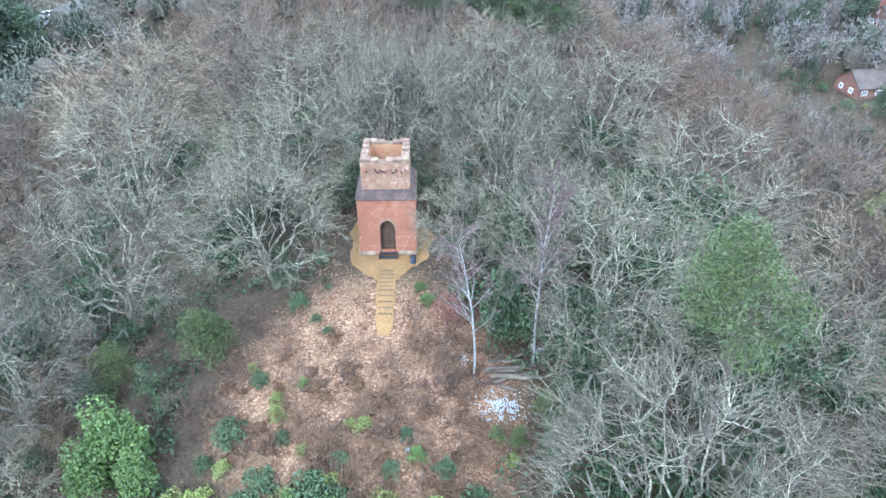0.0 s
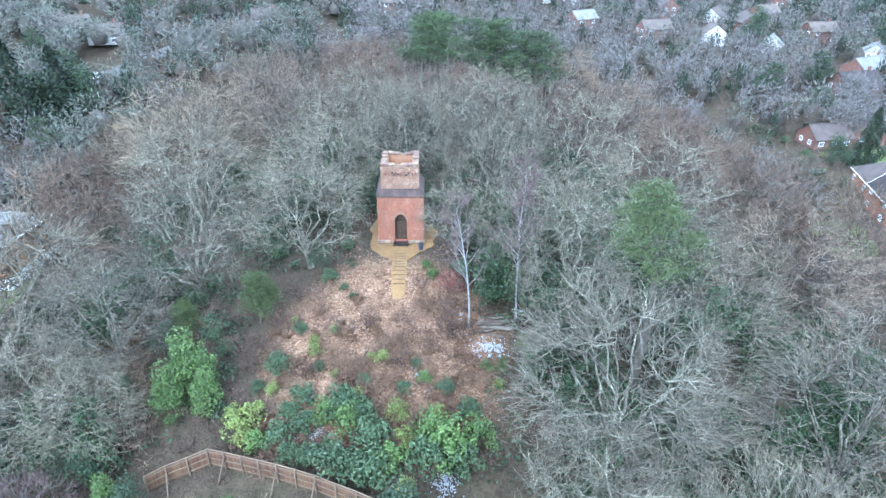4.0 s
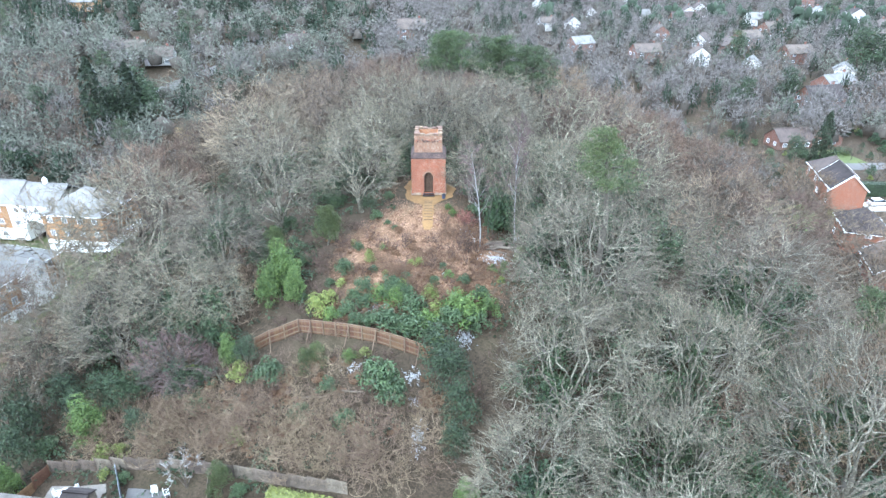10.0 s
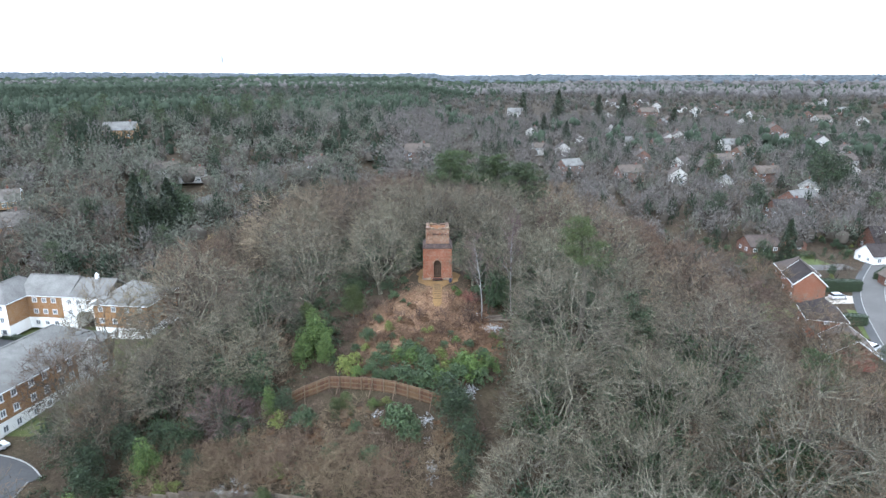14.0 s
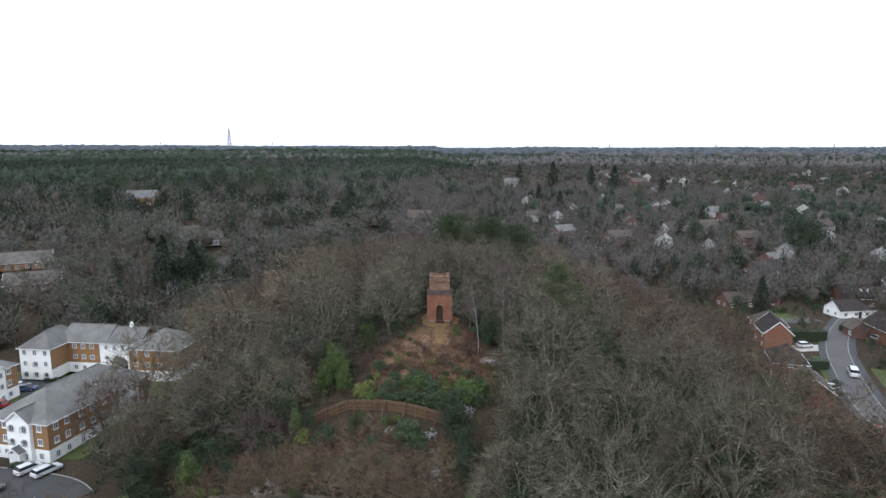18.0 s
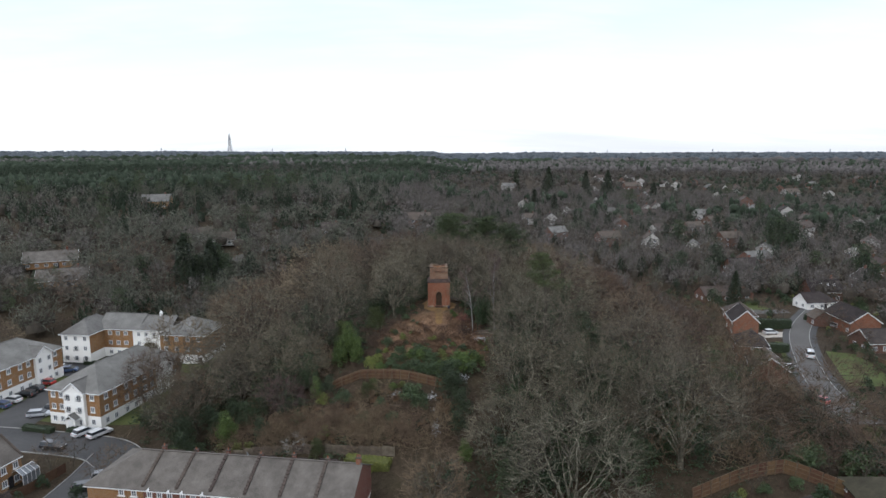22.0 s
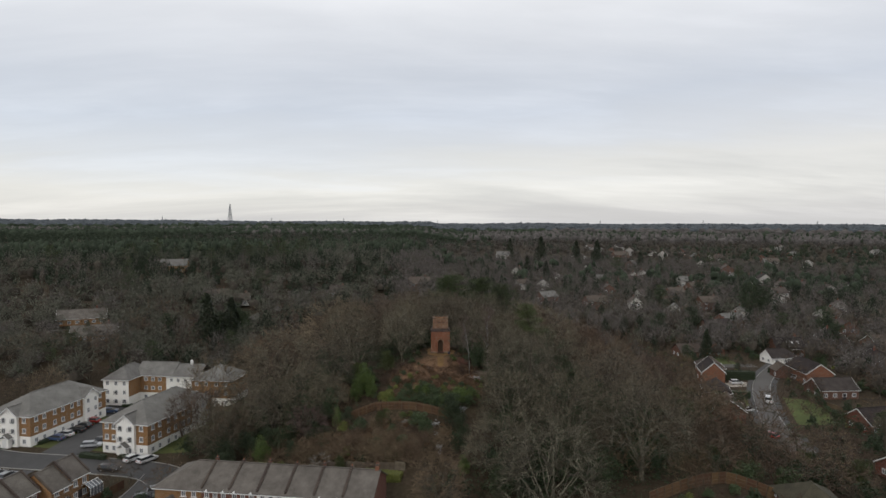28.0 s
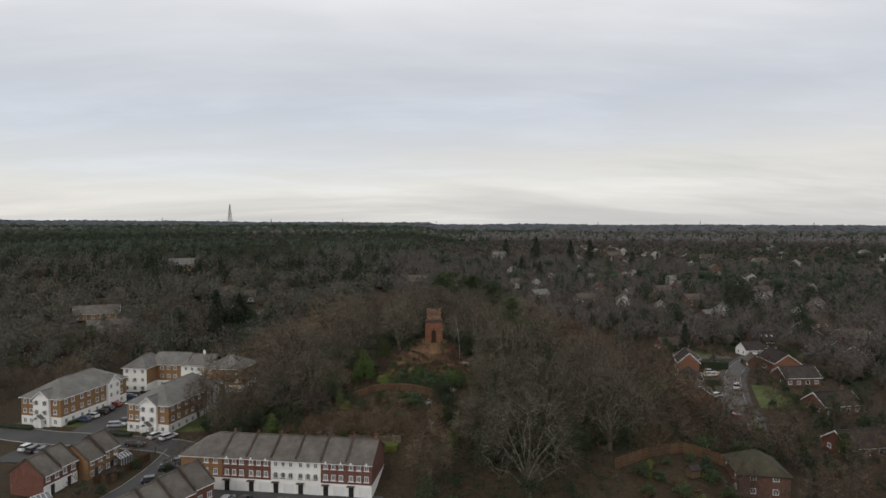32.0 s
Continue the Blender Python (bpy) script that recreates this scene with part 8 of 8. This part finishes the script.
hedge(101.0, 47.2, -6, 9.5, 2.2, 3.0, "hedge_leaf", "tall clipped dark green hedge beside a drive")
hedge(89.6, 26.6, -10, 8, 2.0, 2.6, "hedge_leaf", "clipped dark green hedge before the houses")
hedge(-11.3, -42.2, -14, 7.4, 2.0, 2.0, "gold_hedge_leaf", "clipped yellow-green hedge behind the terrace")
hedge(83.5, 62, 5, 5, 3, 3.4, "hedge_leaf", "dark green clipped hedge block")
hedge(-79.5, -16.6, -14, 7, 1.6, 1.0, "hedge_leaf", "low dark hedge at the flats entrance")
hedge(-71, -17.4, -14, 5, 1.4, 0.9, "hedge_leaf", "low dark hedge under the flats windows")
hedge(-89.6, 22.8, -10, 6, 1.2, 1.0, "hedge_leaf", "low dark hedge by the arched block")
hedge(-95.8, -1, 78, 14, 1.2, 0.8, "hedge_leaf", "low dark hedge by the car park")
hedge(-110, -10.5, -14, 12, 1.2, 0.8, "hedge_leaf", "low dark hedge before the flats")
hedge(119, 58, 40, 9, 1.6, 1.8, "hedge_leaf", "dark front garden hedge by the road")


# ---------- cars ----------
CAR_MESH = {}


def car_meshes(kind):
    if kind in CAR_MESH:
        return CAR_MESH[kind]
    L, W, H, roof0, roof1, hood = {"hatch": (4.1, 1.75, 1.48, -1.55, 0.55, 0.92), "estate": (4.6, 1.8, 1.45, -2.0, 0.5, 0.9), "van": (4.8, 1.9, 1.95, -2.25, 1.1, 1.15)}[kind]

    def loft(profile, inset):
        bm = bmesh.new()
        rows = []
        for sy in (-1, 1):
            rows.append([bm.verts.new((x, sy * (W / 2 - (inset if z > hood + 0.02 else 0)), z)) for x, z in profile])
        n = len(profile)
        bm.faces.new(rows[0][::-1])
        bm.faces.new(rows[1])
        for i in range(n):
            j = (i + 1) % n
            bm.faces.new((rows[0][i], rows[0][j], rows[1][j], rows[1][i]))
        bmesh.ops.recalc_face_normals(bm, faces=bm.faces[:])
        bmesh.ops.bevel(bm, geom=bm.edges[:], offset=0.05, segments=1, affect="EDGES")
        return bm

    h = L / 2
    body = loft([(-h, 0.3), (h, 0.3), (h, 0.7), (h - 0.15, hood - 0.12), (roof1 + 0.75, hood), (-h + 0.08, hood), (-h, 0.7)], 0)
    cabin = loft([(-h + 0.2, hood - 0.02), (roof1 + 0.85, hood - 0.02), (roof1, H - 0.06), (roof0, H - 0.06)], 0.17)
    top = loft([(roof0 + 0.02, H - 0.07), (roof1 - 0.02, H - 0.07), (roof1 - 0.15, H), (roof0 + 0.12, H)], 0.2)
    tyre = Soup()
    tyre.tube([Vector((0, -0.1, 0)), Vector((0, 0.1, 0))], [0.31, 0.31], 14, tip=False)
    tyre.f += [tuple(range(13, -1, -1)), tuple(range(14, 28))]
    rim = Soup()
    rim.tube([Vector((0, -0.115, 0)), Vector((0, 0.115, 0))], [0.19, 0.19], 10, tip=False)
    rim.f += [tuple(range(9, -1, -1)), tuple(range(10, 20))]
    CAR_MESH[kind] = (body, as_mesh("cabin_glass", cabin, M["car_glass"]), top, tyre.mesh("tyre", M["rubber"]), rim.mesh("rim", M["rim"]), L, W)
    b, tp = bpy.data.meshes.new("body"), bpy.data.meshes.new("roof")
    body.to_mesh(b), top.to_mesh(tp)
    CAR_MESH[kind] = (b, CAR_MESH[kind][1], tp) + CAR_MESH[kind][3:]
    return CAR_MESH[kind]


PAINTS = {"white": (0.62, 0.62, 0.62), "silver": (0.36, 0.37, 0.39), "black": (0.02, 0.02, 0.023), "blue": (0.05, 0.08, 0.16), "red": (0.32, 0.025, 0.02), "grey": (0.12, 0.125, 0.13)}
PAINTS = {k: paint("paint_" + k, v) for k, v in PAINTS.items()}


def car(x, y, rot, colour, kind="hatch", where="parked by the flats"):
    b, cab, top, tyre, rim, L, W = car_meshes(kind)
    t = thing("van" if kind == "van" else "car", "%s %s %s" % (colour, {"hatch": "hatchback car", "estate": "estate car", "van": "small van"}[kind], where), "van" if kind == "van" else "car", pose(x, y, ground_height(x, y) + 0.14, 0, 0, rot))
    for nm, me in (("body", b), ("roof", top)):
        me2 = me.copy()
        me2.materials.clear()
        me2.materials.append(PAINTS[colour])
        part(nm, me2, None, t)
    part("cabin_glass", cab, None, t)
    for sx in (-1, 1):
        for sy in (-1, 1):
            w = part("wheel", tyre, None, t, m=pose(sx * L * 0.31, sy * (W / 2 - 0.1), 0.31))
            part("rim", rim, None, w)
    for sy in (-1, 1):
        part("headlight", cube(0.1, 0.36, 0.14, (L / 2 - 0.06, sy * (W / 2 - 0.3), 0.68), 0.02), M["lamp_clear"], t)
        part("tail_light", cube(0.08, 0.26, 0.2, (-L / 2 + 0.03, sy * (W / 2 - 0.22), 0.72), 0.02), M["lamp_red"], t)


for args in (
    (-95.6, 18.8, 15, "white", "hatch"), (-93.2, 17.4, 15, "blue", "hatch"), (-93.4, 8.6, 170, "red", "hatch"), (-93.3, 4.4, 168, "black", "hatch"), (-93.6, 1.4, 168, "black", "estate"), (-94.4, -2.0, 168, "white", "hatch"), (-94.8, -5.0, 168, "blue", "hatch"),
    (-83.6, -9.6, 12, "silver", "estate"), (-82.4, -6.6, 12, "black", "hatch"), (-69.6, -18.4, 60, "white", "hatch"), (-66.2, -18.9, 62, "white", "estate"), (-84.5, 108, 58, "white", "hatch", "on the road between the trees"), (-77.0, 121, 58, "silver", "estate", "on the road between the trees"), (-96.2, -26.4, 80, "white", "hatch"), (-93.8, -27.4, 80, "black", "estate"), (-91.2, -28.2, 80, "grey", "hatch"),
    (-57.6, -38.8, 20, "black", "estate", "parked beside the terrace"), (-56.6, -35.4, 20, "grey", "hatch", "parked beside the terrace"), (-58.4, -45.6, 20, "black", "hatch", "parked beside the terrace"), (-72, -24.2, -10, "black", "estate", "parked on the estate road"),
    (-38.6, -59.2, 82, "silver", "hatch", "parked before the terrace"), (-35.4, -59.6, 82, "black", "estate", "parked before the terrace"), (-28.4, -60.4, 82, "black", "hatch", "parked before the terrace"), (-20.5, -61.5, 82, "grey", "hatch", "parked before the terrace"),
    (96.4, 21.0, 64, "white", "van", "driving on the pale road"), (82.2, -6.4, 120, "red", "hatch", "parked at the roadside"), (97.0, 41.5, 4, "white", "hatch", "parked on a house drive"), (116.5, 50.5, 100, "white", "hatch", "parked by the houses"), (119.4, 47.5, 100, "silver", "estate", "parked by the houses"), (86.6, 13.6, 30, "white", "hatch", "parked beside a bungalow"),
):
    car(*args)


# ---------- the clearing: logs, snow, leaves ----------
def logs():
    rng = random.Random(8)
    for x, y, rot, L, r in ((8.6, -11.6, 4, 2.8, 0.17), (9.4, -12.1, -6, 3.0, 0.19), (10.0, -11.2, 8, 2.7, 0.16), (9.0, -10.7, 2, 2.3, 0.14), (10.6, -11.9, -14, 1.8, 0.15), (8.3, -12.5, 14, 1.7, 0.13), (9.3, -11.6, 0, 3.4, 0.14), (9.9, -10.2, 25, 1.6, 0.12), (8.9, -12.9, -24, 1.9, 0.12)):
        s = Soup()
        pts = [Vector((L * (k / 5 - 0.5), rng.gauss(0, 0.05), rng.gauss(0, 0.03))) for k in range(6)]
        s.tube(pts, [r * rng.uniform(0.9, 1.08) for _ in pts], 9, tip=False)
        s.f += [tuple(range(8, -1, -1)), tuple(range(45, 54))]
        solo("felled_log", s, M["dead_wood"], "weathered felled log lying in the clearing", "log", pose(x, y, ground_height(x, y) + r * 0.9 + (0.35 if L == 3.4 else 0), 0, 0, rot), "stack of felled logs", smooth=True)
    for x, y, rot, L in ((-11.0, -31.6, 4, 4.2), (-7.5, -31.9, -8, 3.0), (-7.0, -22.6, 30, 1.6), (4.6, -21, 20, 2.4)):
        s = Soup()
        s.tube([Vector((L * (k / 4 - 0.5), rng.gauss(0, 0.06), 0)) for k in range(5)], [0.1, 0.11, 0.1, 0.09, 0.07], 7, tip=False)
        solo("fallen_branch", s, M["dead_wood"], "pale fallen branch on the leaf litter", "branch", pose(x, y, ground_height(x, y) + 0.1, 0, 0, rot))


def snow_patch(x, y, rx, ry, seed, dens=0.0):
    s = Soup()
    c = 0.075
    nx, ny = int(rx / c) + 1, int(ry / c) + 1
    for i in range(-nx, nx):
        for j in range(-ny, ny):
            px_, py_ = x + i * c, y + j * c
            f = 0.8 * noise.noise((px_ * 2.2, py_ * 2.2, seed)) + 1.1 * noise.noise((px_ * 9, py_ * 9, seed)) + 0.1 + dens - 0.95 * math.hypot(i / nx, j / ny)
            if f > 0:
                z = ground_height(px_, py_) + 0.05 + min(f, 0.5) * 0.12
                k = len(s.v)
                o = c * 0.56
                s.v += [Vector((px_ - o, py_ - o, z - 0.06)), Vector((px_ + o, py_ - o, z - 0.05)), Vector((px_ + o, py_ + o, z - 0.05)), Vector((px_ - o, py_ + o, z - 0.06)), Vector((px_, py_, z + 0.05))]
                s.f += [(k, k + 1, k + 4), (k + 1, k + 2, k + 4), (k + 2, k + 3, k + 4), (k + 3, k, k + 4)]
    if s.v:
        solo("snow_patch", s, M["snow"], "thin broken patch of melting snow on leaves", "snow", group="patches of melting snow", kind="stuff")


def scattered_leaves():
    rng = random.Random(21)
    s = Soup()
    for i in range(21000):
        x, y = rng.gauss(-0.5, 5.5), rng.uniform(-23, -5)
        if abs(x) > 12 or (abs(x) < 1.3 and y > -8.6) or noise.noise((x * 0.6, y * 0.6, 2)) < -0.15:
            continue
        s.leaf(Vector((x, y, ground_height(x, y) + rng.uniform(0.02, 0.08))), Vector((rng.gauss(0, 0.5), rng.gauss(0, 0.5), 1)), rng.uniform(0.07, 0.18), rng, 0.65)
    for i in range(2400):
        a, r = rng.uniform(0, 6.283), rng.uniform(4.7, 8.0)
        x, y = r * math.cos(a), 2.0 + r * 1.1 * math.sin(a)
        if (abs(x) < 2.6 and -0.4 < y < 5.2) or (abs(x) < 1.0 and y < 0) or r < 4.7:
            continue
        s.leaf(Vector((x, y, max(ground_height(x, y), base_height(x, y)) + rng.uniform(0.06, 0.1))), Vector((rng.gauss(0, 0.5), rng.gauss(0, 0.5), 1)), rng.uniform(0.07, 0.18), rng, 0.65)
    solo("fallen_leaves", s, M["dead_leaf"], "tan and pale fallen leaves strewn over the clearing", "leaves", kind="stuff")


logs()
for k, (x, y, rx, ry, d) in enumerate(((5.2, -8.6, 1.0, 0.9, 0.1), (5.9, -10.6, 1.1, 0.8, 0), (8.6, -14.6, 2.9, 1.6, 0.08), (11.8, -9.2, 0.9, 0.7, 0), (-6.2, -22.6, 1.6, 0.9, 0.05), (4.4, -26.4, 1.3, 1.6, 0.15), (-18.6, -27.2, 1.5, 0.9, 0.1), (-7.8, -29.2, 1.6, 1.0, 0), (-1.3, -30.8, 1.2, 1.2, 0.1), (-0.6, -37.0, 0.9, 2.0, 0.15), (-9.4, -24.6, 0.8, 0.6, 0), (2.0, -17.6, 1.0, 0.7, -0.1), (-1.0, -33.4, 0.8, 0.8, 0))):
    snow_patch(x, y, rx, ry, 3.0 + k, d)
scattered_leaves()


def conservatory(x, y, rot, z):
    t = thing("conservatory", "small white-framed glass conservatory behind a house", "conservatory", pose(x, y, z, 0, 0, rot))
    for i in range(5):
        for sy in (-1, 1):
            part("frame_post", cube(0.07, 0.07, 2.1, (-1.6 + 0.8 * i, sy * 1.3, 1.05)), M["trim_white"], t)
            part("roof_bar", cube(0.06, 1.6, 0.06, (0, 0, 0)), M["trim_white"], t, m=pose(-1.6 + 0.8 * i, sy * 0.68, 2.5, -sy * 32, 0, 0))
    for sy in (-1, 1):
        part("glass_wall", cube(3.2, 0.03, 1.9, (0, sy * 1.3, 1.1)), M["glass"], t)
        part("glass_roof", cube(3.2, 1.55, 0.03), M["glass"], t, m=pose(0, sy * 0.66, 2.46, -sy * 32, 0, 0))
    part("ridge", cube(3.4, 0.1, 0.08, (0, 0, 2.94)), M["trim_white"], t)


conservatory(-69.3, -36.2, 76, FLOOR + 0.1)
conservatory(-74.0, -57.5, 59, FLOOR + 0.1)


def garden_things():
    for x, y, rot in ((-27.0, -38.6, 20), (-25.6, -39.0, 120)):
        t = thing("garden_chair", "white plastic garden chair on the terrace garden", "chair", pose(x, y, ground_height(x, y) + 0.05, 0, 0, rot), "white garden chairs")
        part("seat", cube(0.55, 0.5, 0.05, (0, 0, 0.42), 0.015), M["trim_white"], t)
        part("backrest", cube(0.55, 0.06, 0.55, (0, 0.26, 0.72), 0.015), M["trim_white"], t)
        for sx in (-1, 1):
            part("armrest", cube(0.06, 0.5, 0.04, (sx * 0.28, 0, 0.62), 0.01), M["trim_white"], t)
            for sy in (-1, 1):
                part("leg", cube(0.05, 0.05, 0.62, (sx * 0.26, sy * 0.22, 0.31)), M["trim_white"], t)
    t = thing("garden_table", "round white garden table on the gravel", "table", pose(-37.2, -37.2, ground_height(-37.2, -37.2) + 0.05))
    s = Soup()
    s.tube([Vector((0, 0, 0.7)), Vector((0, 0, 0.74)), Vector((0, 0, 0.745))], [0.62, 0.62, 0.02], 20)
    part("tabletop", s, M["trim_white"], t)
    for a in range(4):
        part("leg", cube(0.05, 0.05, 0.7, (0.4, 0, 0.35)), M["trim_white"], t, m=pose(0, 0, 0, 0, 0, 45 + 90 * a))
    for x, y, rot in ((-38.2, -37.0, 100), (-36.4, -36.6, 250), (-36.9, -38.2, 10)):
        t = thing("garden_chair", "white plastic garden chair on the gravel", "chair", pose(x, y, ground_height(x, y) + 0.05, 0, 0, rot), "white garden chairs")
        part("seat", cube(0.55, 0.5, 0.05, (0, 0, 0.42), 0.015), M["trim_white"], t)
        part("backrest", cube(0.55, 0.06, 0.55, (0, 0.26, 0.72), 0.015), M["trim_white"], t)
        for sx in (-1, 1):
            part("armrest", cube(0.06, 0.5, 0.04, (sx * 0.28, 0, 0.62), 0.01), M["trim_white"], t)
            for sy in (-1, 1):
                part("leg", cube(0.05, 0.05, 0.62, (sx * 0.26, sy * 0.22, 0.31)), M["trim_white"], t)
    for x, y, rot, mat, label in ((-37.5, -42.2, 10, "soil", "brown timber garden shed with felt roof"), (-34.6, -39.0, -6, "dead_wood", "grey timber garden shed with felt roof"), (-17.4, -42.6, -6, "timber", "small timber garden shed"), (70.5, -62, 10, "dead_wood", "grey garden shed behind the fence"), (-67.8, -44.6, 59, "soil", "dark timber shed beside a fence")):
        t = thing("garden_shed", label, "shed", pose(x, y, ground_height(x, y), 0, 0, rot))
        part("wall", cube(2.6, 1.9, 1.9, (0, 0, 0.95)), M[mat], t)
        gable_ends(t, Matrix.Identity(4), 2.6, 1.9, 1.9, 0.5, mat)
        roof(t, Matrix.Identity(4), 2.6, 1.9, 1.9, 0.5, "tile_dark", (0, 0), 0.12, 0.12, trim=False)
        part("door", cube(0.8, 0.04, 1.6, (0.4, -0.97, 0.85)), M["timber"], t)
    t = thing("play_house", "small wooden garden play house with pitched roof", "play house", pose(50.5, -54.5, ground_height(50.5, -54.5), 0, 0, 20))
    part("wall", cube(2.2, 1.8, 1.5, (0, 0, 0.75)), M["timber"], t)
    gable_ends(t, Matrix.Identity(4), 2.2, 1.8, 1.5, 0.8, "timber")
    roof(t, Matrix.Identity(4), 2.2, 1.8, 1.5, 0.8, "tile_dark", (0, 0), 0.15, 0.15, trim=False)


garden_things()


# ---------- masts on the skyline ----------
def lattice_mast(x, y, z, H, w, label):
    t = thing("lattice_mast", label, "mast", pose(x, y, z))
    n = 7
    for sx in (-1, 1):
        for sy in (-1, 1):
            s = Soup()
            s.tube([Vector((sx * w, sy * w, 0)), Vector((sx * w * 0.3, sy * w * 0.3, H * 0.75)), Vector((sx * w * 0.12, sy * w * 0.12, H))], [w * 0.1, w * 0.09, w * 0.07], 4)
            part("leg", s, M["mast_steel"], t)
    for k in range(n):
        h0, h1 = H * 0.9 * k / n, H * 0.9 * (k + 1) / n
        w0, w1 = w * (1 - 0.9 * k / n * 0.93), w * (1 - 0.9 * (k + 1) / n * 0.93)
        for a, b in (((-1, -1), (1, -1)), ((1, -1), (-1, -1)), ((-1, 1), (1, 1)), ((1, 1), (-1, 1))):
            s = Soup()
            s.tube([Vector((a[0] * w0, a[1] * w0, h0)), Vector((b[0] * w1, b[1] * w1, h1))], [w * 0.06, w * 0.06], 3, tip=False)
            part("brace", s, M["mast_steel"], t)
        part("cross_bar", cube(2 * w1, w * 0.1, w * 0.1, (0, -w1, h1)), M["mast_steel"], t)


lattice_mast(-862, 2500, base_height(-862, 2500) - 2, 123 - base_height(-862, 2500), 9.0, "tall grey steel lattice mast on the horizon")
for x, y in ((-1320, 2900), (-790, 2900), (-440, 2900), (20, 2900), (820, 2900), (1330, 2900), (1900, 2900)):
    lattice_mast(x, y, base_height(x, y), 34, 4.0, "grey steel electricity pylon on the skyline")

far_woods()
